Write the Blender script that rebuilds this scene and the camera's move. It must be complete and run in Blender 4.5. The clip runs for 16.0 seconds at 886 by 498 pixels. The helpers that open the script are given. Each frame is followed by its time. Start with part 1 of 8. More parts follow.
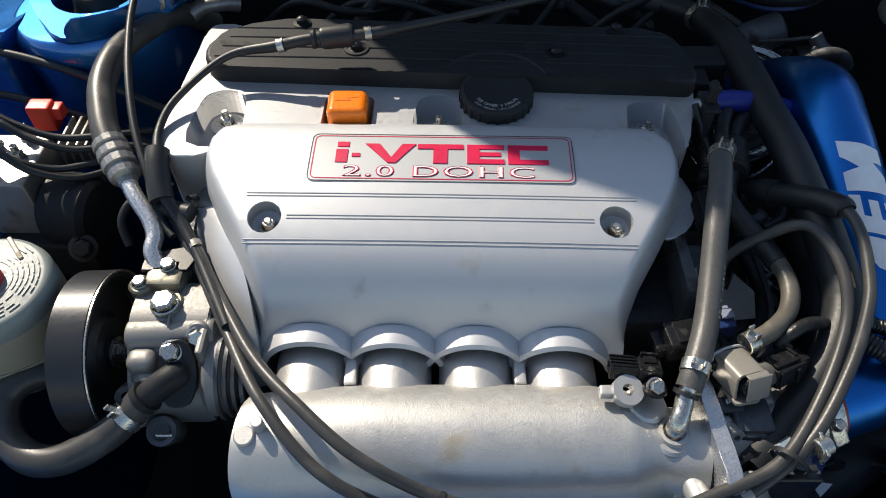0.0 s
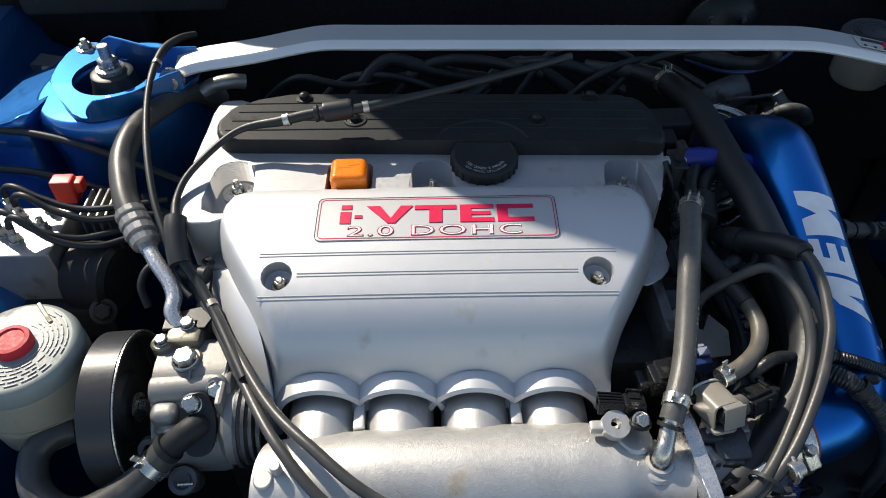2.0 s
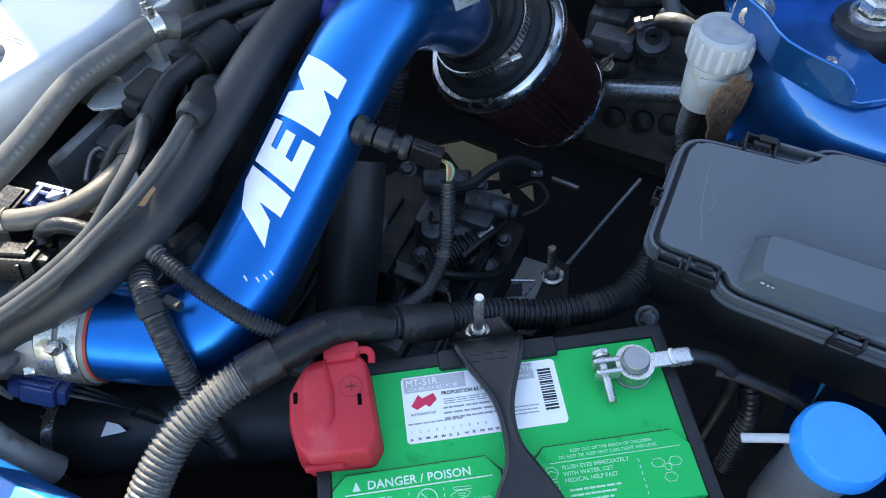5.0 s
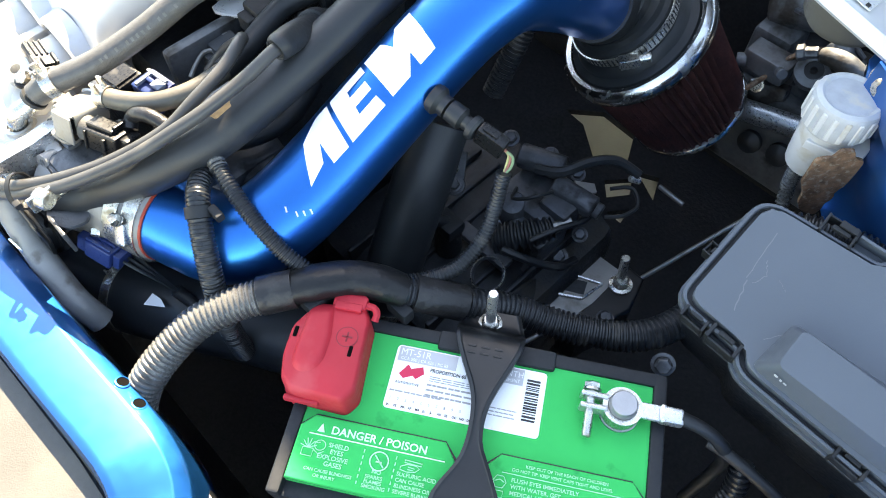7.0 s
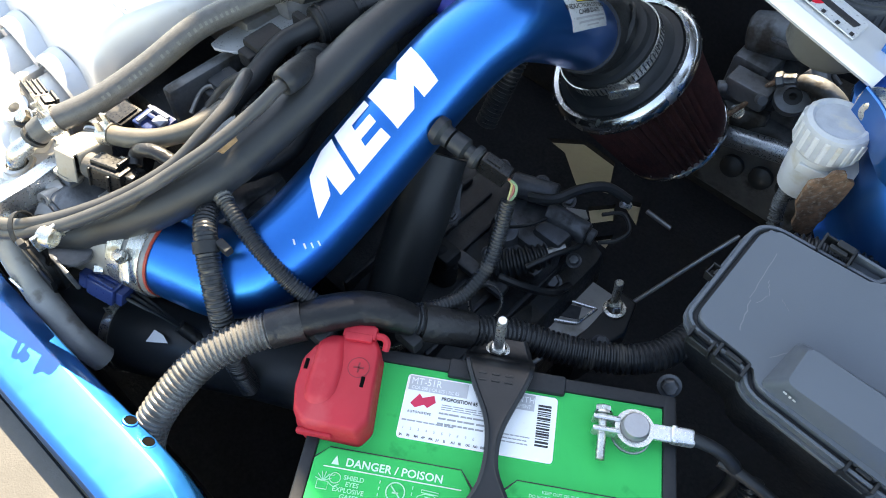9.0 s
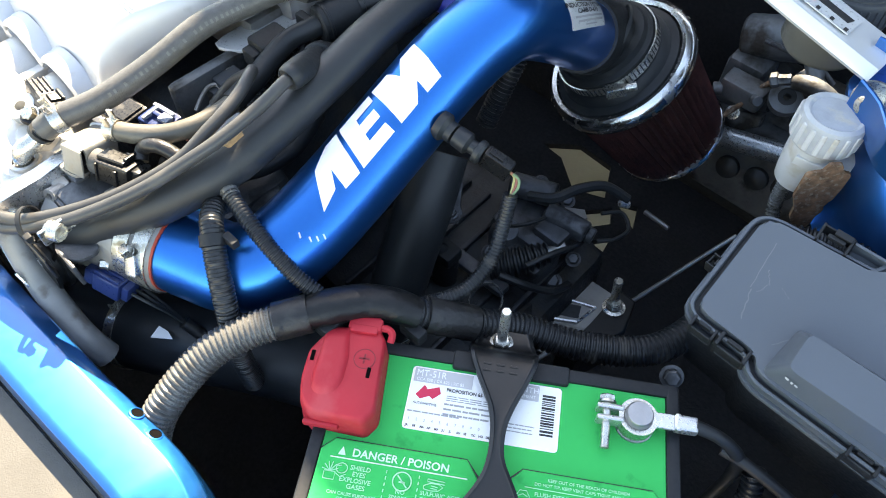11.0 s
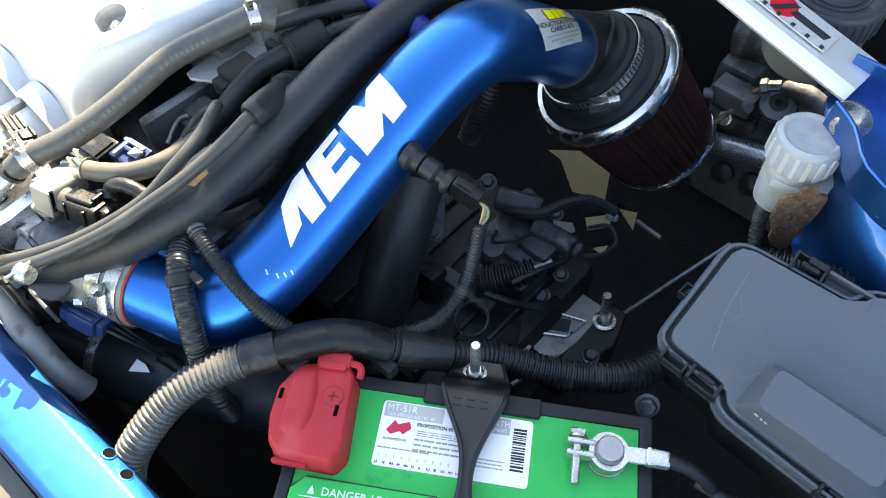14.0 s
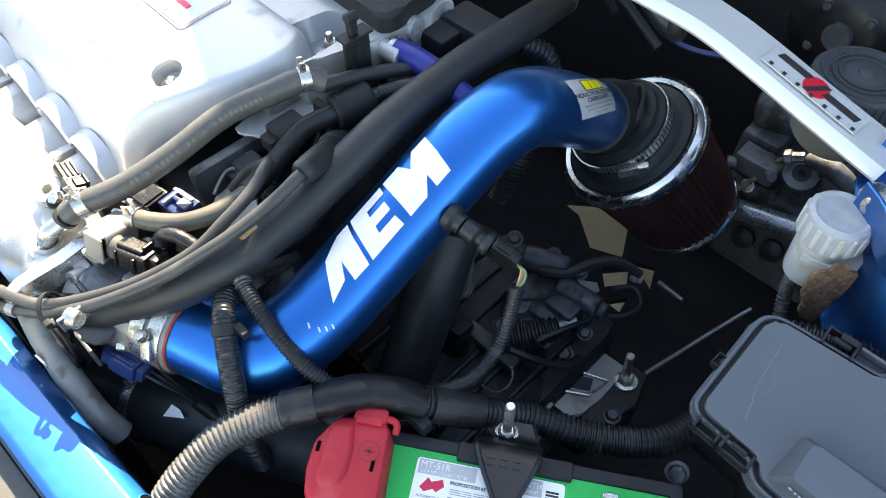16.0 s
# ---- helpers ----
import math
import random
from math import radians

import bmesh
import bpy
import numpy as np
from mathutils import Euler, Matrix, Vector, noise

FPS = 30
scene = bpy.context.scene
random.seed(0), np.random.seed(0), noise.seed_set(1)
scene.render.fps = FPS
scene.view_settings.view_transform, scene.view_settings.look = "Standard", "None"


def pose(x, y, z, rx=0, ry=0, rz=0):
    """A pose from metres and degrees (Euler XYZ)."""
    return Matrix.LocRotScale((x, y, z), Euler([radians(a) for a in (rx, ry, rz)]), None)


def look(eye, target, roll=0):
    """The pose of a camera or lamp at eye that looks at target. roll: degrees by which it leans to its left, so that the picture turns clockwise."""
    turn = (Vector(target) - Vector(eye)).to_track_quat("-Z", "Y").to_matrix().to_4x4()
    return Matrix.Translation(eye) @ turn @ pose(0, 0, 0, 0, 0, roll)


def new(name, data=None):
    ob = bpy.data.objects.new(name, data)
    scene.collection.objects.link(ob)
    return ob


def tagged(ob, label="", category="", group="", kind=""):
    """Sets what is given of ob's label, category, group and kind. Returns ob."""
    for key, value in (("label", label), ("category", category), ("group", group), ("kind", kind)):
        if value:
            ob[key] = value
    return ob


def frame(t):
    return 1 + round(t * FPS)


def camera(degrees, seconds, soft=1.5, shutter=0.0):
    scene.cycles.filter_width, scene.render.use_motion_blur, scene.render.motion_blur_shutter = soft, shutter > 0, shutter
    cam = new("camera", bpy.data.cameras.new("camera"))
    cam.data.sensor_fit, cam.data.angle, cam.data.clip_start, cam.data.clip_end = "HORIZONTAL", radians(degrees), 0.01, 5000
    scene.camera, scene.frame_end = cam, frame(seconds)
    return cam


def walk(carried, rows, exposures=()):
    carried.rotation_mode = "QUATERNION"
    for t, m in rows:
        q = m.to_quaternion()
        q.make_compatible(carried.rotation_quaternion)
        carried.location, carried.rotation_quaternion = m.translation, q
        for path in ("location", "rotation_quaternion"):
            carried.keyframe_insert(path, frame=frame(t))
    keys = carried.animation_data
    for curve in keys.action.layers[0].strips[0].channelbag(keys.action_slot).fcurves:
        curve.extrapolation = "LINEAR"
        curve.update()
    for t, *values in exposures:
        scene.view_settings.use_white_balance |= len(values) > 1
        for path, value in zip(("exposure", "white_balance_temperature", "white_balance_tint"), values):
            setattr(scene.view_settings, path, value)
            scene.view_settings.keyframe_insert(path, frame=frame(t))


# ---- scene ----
# ---- camera and walk: eye, target, roll ----
cam = camera(63.5, 16.0, soft=1.0)
PATH = [
    (0, (0.0, 0.0, 1.25), (0.0, 1.312, -0.259), 0.0),
    (0.5, (0.007, 0.002, 1.255), (0.023, 1.33, -0.24), 0.0),
    (1, (0.013, -0.001, 1.261), (0.045, 1.351, -0.213), 0.1),
    (1.5, (-0.004, -0.007, 1.276), (0.028, 1.379, -0.165), -0.4),
    (2, (-0.006, -0.038, 1.288), (0.023, 1.387, -0.115), -1.0),
    (2.5, (0.044, -0.12, 1.317), (0.067, 1.35, -0.039), -1.8),
    (3, (0.118, -0.138, 1.3), (0.172, 1.305, -0.084), -2.9),
    (3.1, (0.148, -0.131, 1.288), (0.214, 1.3, -0.108), -3.0),
    (3.5, (0.262, -0.038, 1.22), (0.398, 1.291, -0.268), -0.6),
    (4, (0.416, 0.077, 1.195), (0.438, 1.294, -0.392), -0.0),
    (4.2, (0.48, 0.088, 1.181), (0.364, 1.308, -0.399), -1.4),
    (6.3, (0.656, 0.276, 1.148), (-0.065, 0.968, -0.584), 0.3),
    (6.5, (0.659, 0.266, 1.151), (-0.08, 0.928, -0.586), -1.1),
    (7, (0.658, 0.223, 1.179), (-0.108, 0.938, -0.525), -1.2),
    (7.5, (0.651, 0.198, 1.185), (-0.12, 0.975, -0.488), -0.1),
    (8, (0.642, 0.198, 1.179), (-0.121, 1.001, -0.486), 0.4),
    (8.5, (0.642, 0.205, 1.179), (-0.116, 1.016, -0.484), 0.6),
    (9, (0.644, 0.204, 1.183), (-0.119, 1.021, -0.476), 0.7),
    (11.3, (0.651, 0.188, 1.178), (-0.118, 1.04, -0.459), 1.0),
    (11.5, (0.656, 0.197, 1.173), (-0.107, 1.041, -0.472), 0.7),
    (12, (0.656, 0.212, 1.175), (-0.096, 1.04, -0.482), 0.1),
    (12.5, (0.655, 0.224, 1.176), (-0.095, 1.033, -0.493), -0.7),
    (13, (0.654, 0.23, 1.181), (-0.102, 1.025, -0.491), -1.5),
    (13.5, (0.655, 0.232, 1.186), (-0.117, 1.021, -0.482), -2.2),
    (14, (0.656, 0.234, 1.193), (-0.137, 1.025, -0.464), -2.5),
    (14.5, (0.65, 0.234, 1.199), (-0.164, 1.036, -0.442), -2.3),
    (15, (0.644, 0.235, 1.204), (-0.19, 1.055, -0.418), -1.7),
    (15.5, (0.64, 0.231, 1.213), (-0.213, 1.071, -0.389), -1.0),
    (16, (0.637, 0.218, 1.212), (-0.231, 1.072, -0.374), -0.6),
]
EXPOSURES = [(0.0, 0.3, 7300, 10), (2.5, 0.46, 7200, 10), (3.5, 0.55, 7000, 10), (4.2, 1.5, 7000, 10), (6.3, 2.72, 8600, 10), (7.0, 3.0, 8900, 10), (8.0, 2.76, 8800, 10), (9.0, 2.7, 8900, 10), (12.5, 2.8, 9000, 10), (14.0, 2.65, 9000, 10), (15.0, 2.55, 8900, 10), (16.0, 2.5, 8800, 10)]
walk(cam, [(t, look(eye, target, roll)) for t, eye, target, roll in PATH], EXPOSURES)

# ---- light: a clear day, the sun behind the raised hood ----
SUN_TO = Vector((-0.66 * math.cos(radians(40)), 0.75 * math.cos(radians(40)), math.sin(radians(40)))).normalized()
world = bpy.data.worlds.new("sky")
scene.world = world
world.use_nodes = True
sky = world.node_tree.nodes.new("ShaderNodeTexSky")
sky.sky_type, sky.sun_disc = "NISHITA", False
sky.sun_elevation, sky.sun_rotation = radians(40), math.atan2(SUN_TO.x, SUN_TO.y)
back = world.node_tree.nodes["Background"]
world.node_tree.links.new(sky.outputs[0], back.inputs[0])
sky.dust_density, sky.ozone_density = 0.4, 1.0
back.inputs[1].default_value = 0.14
lamp = bpy.data.lights.new("sun", "SUN")
lamp.energy, lamp.angle, lamp.color = 5.0, radians(0.53), (1.0, 0.95, 0.87)
new("sun", lamp).matrix_world = look(SUN_TO * 20, (0, 0, 0))


# ---- materials ----
def mat(name, col, rough=0.5, metal=0.0, var=0.12, scale=30.0, bump=0.0, bscale=300.0, coat=0.0, rvar=0.12, dirt=None, amount=0.0, dscale=18.0, spec=0.5, trans=0.0, sss=0.0, ior=1.45, crough=0.04):
    """A surface with colour drift, uneven gloss, fine relief and, where given, patches of dirt or wear."""
    m = bpy.data.materials.new(name)
    m.use_nodes = True
    nt = m.node_tree
    p = nt.nodes["Principled BSDF"]
    N = nt.nodes.new
    L = nt.links.new
    tc = N("ShaderNodeTexCoord").outputs["Object"]

    def noise_tex(s, detail, seed):
        n = N("ShaderNodeTexNoise")
        n.noise_dimensions = "4D"
        n.inputs["W"].default_value = seed
        n.inputs["Scale"].default_value, n.inputs["Detail"].default_value = s, detail
        L(tc, n.inputs["Vector"])
        return n.outputs["Fac"]

    def ramp(fac, a, b, ca, cb):
        r = N("ShaderNodeMapRange")
        r.inputs[1].default_value, r.inputs[2].default_value, r.inputs[3].default_value, r.inputs[4].default_value = a, b, ca, cb
        L(fac, r.inputs[0])
        return r.outputs[0]

    def blend(fac, a, b):
        x = N("ShaderNodeMix")
        x.data_type = "RGBA"
        L(fac, x.inputs[0])
        for slot, c in ((x.inputs[6], a), (x.inputs[7], b)):
            if isinstance(c, tuple):
                slot.default_value = (*c, 1)
            else:
                L(c, slot)
        return x.outputs[2]

    lo, hi = tuple(c * (1 - var) for c in col), tuple(min(1.0, c * (1 + var)) for c in col)
    coarse = noise_tex(scale, 5, 1.0)
    colour = blend(ramp(coarse, 0.3, 0.7, 0, 1), lo, hi)
    fine = noise_tex(scale * 9, 3, 4.0)
    gloss = ramp(fine, 0.3, 0.7, max(0.02, rough - rvar), min(1.0, rough + rvar))
    if dirt:
        patch = ramp(noise_tex(dscale, 8, 7.0), 0.62 - amount * 0.3, 0.72 - amount * 0.25, 0, 1)
        colour = blend(patch, colour, dirt)
        g2 = N("ShaderNodeMath")
        g2.operation, g2.use_clamp = "MULTIPLY_ADD", True
        L(patch, g2.inputs[0])
        g2.inputs[1].default_value = 0.25
        L(gloss, g2.inputs[2])
        gloss = g2.outputs[0]
    L(colour, p.inputs["Base Color"])
    L(gloss, p.inputs["Roughness"])
    p.inputs["Metallic"].default_value = metal
    p.inputs["Specular IOR Level"].default_value = spec
    p.inputs["Coat Weight"].default_value = coat
    p.inputs["Coat Roughness"].default_value = crough
    p.inputs["Transmission Weight"].default_value = trans
    p.inputs["IOR"].default_value = ior
    if sss:
        p.inputs["Subsurface Weight"].default_value = sss
        p.inputs["Subsurface Radius"].default_value = (0.01, 0.01, 0.008)
        p.inputs["Subsurface Scale"].default_value = 0.5
    if bump:
        b = N("ShaderNodeBump")
        b.inputs["Strength"].default_value = 1.0
        b.inputs["Distance"].default_value = bump
        L(noise_tex(bscale, 4, 2.0), b.inputs["Height"])
        L(b.outputs[0], p.inputs["Normal"])
    return m


SILVER = mat("silver_paint", (0.52, 0.53, 0.545), 0.48, 0.4, 0.02, 12, 0.00002, 900, 0.0, 0.04, (0.46, 0.46, 0.46), 0.04, 40)
SILVER_CAST = mat("silver_painted_casting", (0.42, 0.425, 0.435), 0.46, 0.45, 0.04, 25, 0.00003, 500, 0.0, 0.08, (0.36, 0.34, 0.31), 0.12, 30)
CAST = mat("sand_cast_aluminium", (0.5, 0.495, 0.48), 0.46, 0.65, 0.07, 30, 0.00025, 900, 0.0, 0.08, (0.38, 0.35, 0.3), 0.1, 22)
MACHINED = mat("machined_aluminium", (0.6, 0.6, 0.6), 0.32, 0.85, 0.06, 60, 0.00005, 900)
ALLOY = mat("dull_aluminium_alloy", (0.31, 0.305, 0.295), 0.4, 0.65, 0.1, 40, 0.0002, 700, 0.0, 0.1, (0.2, 0.185, 0.16), 0.15, 35)
STEEL = mat("zinc_plated_steel", (0.55, 0.54, 0.5), 0.3, 0.95, 0.15, 80, 0.0001, 700, 0.0, 0.12, (0.35, 0.3, 0.22), 0.2, 90)
CHROME = mat("polished_aluminium", (0.7, 0.71, 0.72), 0.22, 1.0, 0.03, 20, 0.00002, 60, 0.0, 0.06, (0.55, 0.55, 0.53), 0.15, 60)
BRACE = mat("polished_aluminium_bar", (0.64, 0.65, 0.66), 0.36, 0.5, 0.03, 14, 0.0, 150, 0.0, 0.05)
TAPE = mat("wrapped_harness_tape", (0.012, 0.012, 0.013), 0.4, 0.0, 0.2, 60, 0.0022, 90, 0.0, 0.1, (0.03, 0.03, 0.03), 0.1, 60)
PULLEY = mat("worn_black_pulley", (0.035, 0.037, 0.041), 0.34, 0.3, 0.1, 40, 0.00003, 400, 0.0, 0.06)
RUST = mat("rusty_bracket_steel", (0.13, 0.072, 0.042), 0.75, 0.1, 0.55, 160, 0.0008, 300, 0.0, 0.1, (0.2, 0.16, 0.125), 0.3, 260)
BLUE = mat("blue_metallic_car_paint", (0.004, 0.125, 0.4), 0.4, 0.9, 0.05, 15, 0.0, 300, 1.0, 0.04, crough=0.03)
PIPE_BLUE = mat("blue_powder_coat", (0.0, 0.15, 0.5), 0.3, 0.92, 0.02, 15, 0.0, 700, 0.15, 0.006, spec=0.3, crough=0.03)
SILICONE_BLUE = mat("blue_silicone", (0.008, 0.02, 0.2), 0.4, 0.0, 0.08, 60, 0.00008, 500)
PUMP_CAST = mat("pump_casting", (0.235, 0.23, 0.222), 0.52, 0.5, 0.07, 40, 0.0002, 800, 0.0, 0.08, (0.2, 0.19, 0.17), 0.1, 40)
OLIVE = mat("olive_plated_casting", (0.2, 0.19, 0.15), 0.45, 0.5, 0.15, 60, 0.0002, 700, 0.0, 0.1, (0.09, 0.085, 0.07), 0.3, 80)
CONNECTOR = mat("black_connector_plastic", (0.008, 0.0085, 0.0095), 0.32, 0.0, 0.15, 60, 0.00005, 600, 0.0, 0.1, (0.03, 0.03, 0.03), 0.06, 90, spec=0.4)
RUBBER = mat("black_rubber_hose", (0.015, 0.0175, 0.02), 0.46, 0.0, 0.15, 40, 0.00008, 350, 0.0, 0.06, (0.034, 0.034, 0.034), 0.12, 25)
RUBBER_GREY = mat("dusty_rubber_hose", (0.045, 0.0445, 0.044), 0.4, 0.0, 0.15, 50, 0.0001, 500, 0.0, 0.07, (0.072, 0.07, 0.066), 0.18, 30)
RUBBER_TAN = mat("aged_rubber_hose", (0.085, 0.078, 0.065), 0.4, 0.0, 0.2, 60, 0.0002, 400, 0.0, 0.1, (0.15, 0.13, 0.1), 0.25, 40)
PLASTIC = mat("black_plastic", (0.0135, 0.0155, 0.018), 0.56, 0.0, 0.15, 40, 0.00008, 600, 0.0, 0.1, (0.03, 0.03, 0.031), 0.04, 40, spec=0.35)
PLASTIC_GREY = mat("grey_black_plastic", (0.045, 0.051, 0.058), 0.58, 0.0, 0.12, 25, 0.0001, 800, 0.0, 0.1, (0.08, 0.08, 0.08), 0.08, 30, spec=0.35)
GUIDE = mat("taped_black_guide", (0.008, 0.0085, 0.0095), 0.4, 0.0, 0.2, 60, 0.002, 70, 0.0, 0.1, (0.02, 0.02, 0.021), 0.1, 60, spec=0.35)
LOOM = mat("corrugated_conduit_plastic", (0.0135, 0.0155, 0.018), 0.33, 0.0, 0.25, 60, 0.0, 300, 0.0, 0.1, (0.045, 0.043, 0.04), 0.15, 60)
# paler than LOOM for dust, and for sunlight on the harness
LOOM_DUSTY_LIT = mat("dusty_sunlit_conduit_plastic", (0.095, 0.095, 0.092), 0.28, 0.1, 0.25, 60, 0.0001, 300, 0.0, 0.1, (0.05, 0.048, 0.045), 0.3, 60)
SLEEVE = mat("grey_coupler_rubber", (0.2, 0.2, 0.195), 0.45, 0.2, 0.12, 60, 0.0001, 500, 0.0, 0.1, (0.12, 0.11, 0.1), 0.2, 60)
DARK_IRON = mat("dark_cast_iron", (0.092, 0.098, 0.108), 0.42, 0.5, 0.3, 60, 0.0005, 300, 0.0, 0.12, (0.03, 0.03, 0.032), 0.3, 40)
CLEAR_GREY = mat("grey_label_print", (0.42, 0.43, 0.45), 0.4, 0.1, 0.05, 60)
DARK = mat("grimy_dark_metal", (0.029, 0.033, 0.038), 0.5, 0.4, 0.35, 35, 0.0006, 250, 0.0, 0.15, (0.055, 0.05, 0.045), 0.3, 25)
GEARBOX = mat("grimy_gearbox_alloy", (0.12, 0.13, 0.14), 0.5, 0.5, 0.3, 30, 0.0005, 250, 0.0, 0.15, (0.04, 0.035, 0.03), 0.45, 22)
BLACK_STEEL = mat("black_painted_steel", (0.0065, 0.0075, 0.009), 0.36, 0.0, 0.2, 40, 0.00006, 400, 0.0, 0.08, (0.016, 0.017, 0.018), 0.05, 60)
FIREWALL = mat("black_sound_mat", (0.007, 0.008, 0.010), 0.8, 0.0, 0.3, 20, 0.001, 150)
GREY_COVER = mat("grey_textured_plastic", (0.075, 0.073, 0.068), 0.65, 0.0, 0.12, 25, 0.0003, 900, 0.0, 0.08, (0.1, 0.095, 0.085), 0.25, 20)
SCUFF = mat("scuffed_plastic", (0.13, 0.137, 0.15), 0.5)
FUSE = mat("dusty_fuse_box_plastic", (0.076, 0.09, 0.108), 0.36, 0.0, 0.06, 14, 0.00005, 900, 0.0, 0.08, (0.105, 0.108, 0.11), 0.05, 16)
GREEN = mat("green_battery_plastic", (0.0, 0.43, 0.105), 0.55, 0.0, 0.04, 20, 0.00005, 900, 0.0, 0.06, (0.002, 0.3, 0.08), 0.03, 60, spec=0.1)
RED_CAP = mat("faded_red_plastic", (0.45, 0.022, 0.035), 0.55, 0.0, 0.08, 30, 0.00008, 400, 0.0, 0.08, (0.5, 0.06, 0.07), 0.08, 30, spec=0.35)
HOLE_SHADE = mat("hole_shade_black", (0.003, 0.003, 0.003), 0.9, 0.0, 0.1, 60, spec=0.05)
RED_CLIP_DARK = mat("dark_red_plastic", (0.22, 0.012, 0.02), 0.55, 0.0, 0.08, 60)
RED_CLIP = mat("red_plastic", (0.75, 0.05, 0.03), 0.4, 0.0, 0.06, 60)
ORANGE = mat("orange_plastic", (0.95, 0.2, 0.01), 0.32, 0.0, 0.06, 60, 0.0001, 300, 0.2)
CREAM = mat("yellowed_nylon", (0.29, 0.265, 0.2), 0.42, 0.0, 0.08, 40, 0.0001, 400, 0.0, 0.08, (0.3, 0.25, 0.17), 0.2, 60, 0.5, 0.0, 0.1)
WHITE_NYLON = mat("milky_nylon", (0.48, 0.485, 0.49), 0.38, 0.0, 0.06, 40, 0.0002, 300, 0.0, 0.08, (0.42, 0.39, 0.34), 0.12, 50, 0.5, 0.0, 0.2)
SADDLE = mat("zinc_coated_saddle_steel", (0.3, 0.285, 0.255), 0.4, 0.45, 0.06, 60, 0.0001, 300, 0.0, 0.1, (0.32, 0.29, 0.24), 0.2, 60)
WORN_TAN = mat("worn_tan_rubber", (0.34, 0.2, 0.09), 0.6, 0.0, 0.25, 200, 0.0003, 500, 0.0, 0.1, (0.12, 0.08, 0.05), 0.3, 200)
DIM_INK = mat("faded_print", (0.11, 0.108, 0.1), 0.5, 0.0, 0.2, 200)
PAPER = mat("white_label_film", (0.8, 0.81, 0.82), 0.35, 0.0, 0.03, 60)
SILVER_FILM = mat("silver_label_film", (0.55, 0.56, 0.57), 0.35, 0.3, 0.04, 60)
WHITE_INK = mat("white_ink", (0.78, 0.79, 0.8), 0.4, 0.0, 0.08, 60)
PALE_INK = mat("pale_green_ink", (0.3, 0.66, 0.42), 0.45, 0.0, 0.08, 60)
RED_INK = mat("crimson_ink", (0.6, 0.008, 0.06), 0.4, 0.0, 0.06, 60)
BLACK_INK = mat("black_ink", (0.02, 0.02, 0.022), 0.5, 0.0, 0.1, 60)
GREY_INK = mat("grey_ink", (0.3, 0.3, 0.31), 0.5, 0.0, 0.1, 60)
YELLOW_INK = mat("yellow_ink", (0.85, 0.72, 0.02), 0.45, 0.0, 0.05, 60)
PLATE = mat("brushed_emblem_film", (0.47, 0.48, 0.485), 0.44, 0.4, 0.01, 60, 0.0, 300, 0.0, 0.02)
FILTER = mat("oiled_red_filter_gauze", (0.06, 0.018, 0.016), 0.8, 0.0, 0.35, 60, 0.0004, 900)
WIRE_Y = mat("yellow_wire", (0.4, 0.36, 0.14), 0.45)
WIRE_R = mat("red_wire", (0.3, 0.1, 0.07), 0.45)
WIRE_G = mat("green_wire", (0.16, 0.24, 0.12), 0.45)
CONN_BLUE = mat("blue_connector_plastic", (0.012, 0.03, 0.115), 0.36, 0.0, 0.12, 60)
SUNLIT_EDGE = mat("sunlit_blue_edge", (0.22, 0.25, 0.32), 0.4, 0.0, 0.1, 60)
RING_RED = mat("red_silicone", (0.35, 0.04, 0.02), 0.5)
CONCRETE = mat("pale_concrete_paving", (0.36, 0.33, 0.28), 0.85, 0.0, 0.15, 6, 0.002, 80, 0.0, 0.05, (0.27, 0.245, 0.2), 0.25, 3)
BRAIDED = mat("braided_rubber_hose", (0.074, 0.073, 0.071), 0.4, 0.0, 0.15, 200, 0.00025, 700, 0.0, 0.1, (0.1, 0.09, 0.075), 0.12, 30)
WASHER_BLUE = mat("light_blue_plastic", (0.01, 0.29, 0.85), 0.35, 0.0, 0.05, 40)


# ---- building tools ----
SEAT = {}  # where each thing's base stands


def thing(name, at, label, category, group="", kind=""):
    ob = new(name)
    ob.empty_display_size = 0.02
    ob.location = at
    SEAT[ob] = Vector(at)
    return tagged(ob, label, category, group, kind)


def smooth(me, angle=40):
    me.shade_smooth()
    me.set_sharp_from_angle(angle=radians(angle))


def flatten_faces(ob):
    """Keeps broad faces flat beside their rounded edges."""
    mod = ob.modifiers.new("normals", "WEIGHTED_NORMAL")
    mod.weight, mod.keep_sharp = 60, True


def part(name, bm, material, parent=None, label="", angle=40):
    me = bpy.data.meshes.new(name)
    seat = SEAT.get(parent, Vector())
    bmesh.ops.recalc_face_normals(bm, faces=bm.faces)
    bm.transform(Matrix.Translation(-seat))
    bm.to_mesh(me)
    bm.free()
    smooth(me, angle)
    me.materials.append(material)
    ob = new(name, me)
    if len(me.polygons) < 1500:
        flatten_faces(ob)
    if parent:
        ob.parent = parent
        SEAT[ob] = seat
    if label:
        ob["label"] = label
    return ob


def single(name, bm, material, label, category, group="", kind="", at=None, angle=40):
    """A thing that is one mesh, with its origin at its base."""
    me = bpy.data.meshes.new(name)
    bmesh.ops.recalc_face_normals(bm, faces=bm.faces)
    if at is None:
        low = min(v.co.z for v in bm.verts)
        mid = sum((v.co for v in bm.verts), Vector()) / len(bm.verts)
        at = (mid.x, mid.y, low)
    bm.transform(Matrix.Translation(-Vector(at)))
    bm.to_mesh(me)
    bm.free()
    smooth(me, angle)
    me.materials.append(material)
    ob = new(name, me)
    if len(me.polygons) < 1500:
        flatten_faces(ob)
    ob.location = at
    SEAT[ob] = Vector(at)
    return tagged(ob, label, category, group, kind)


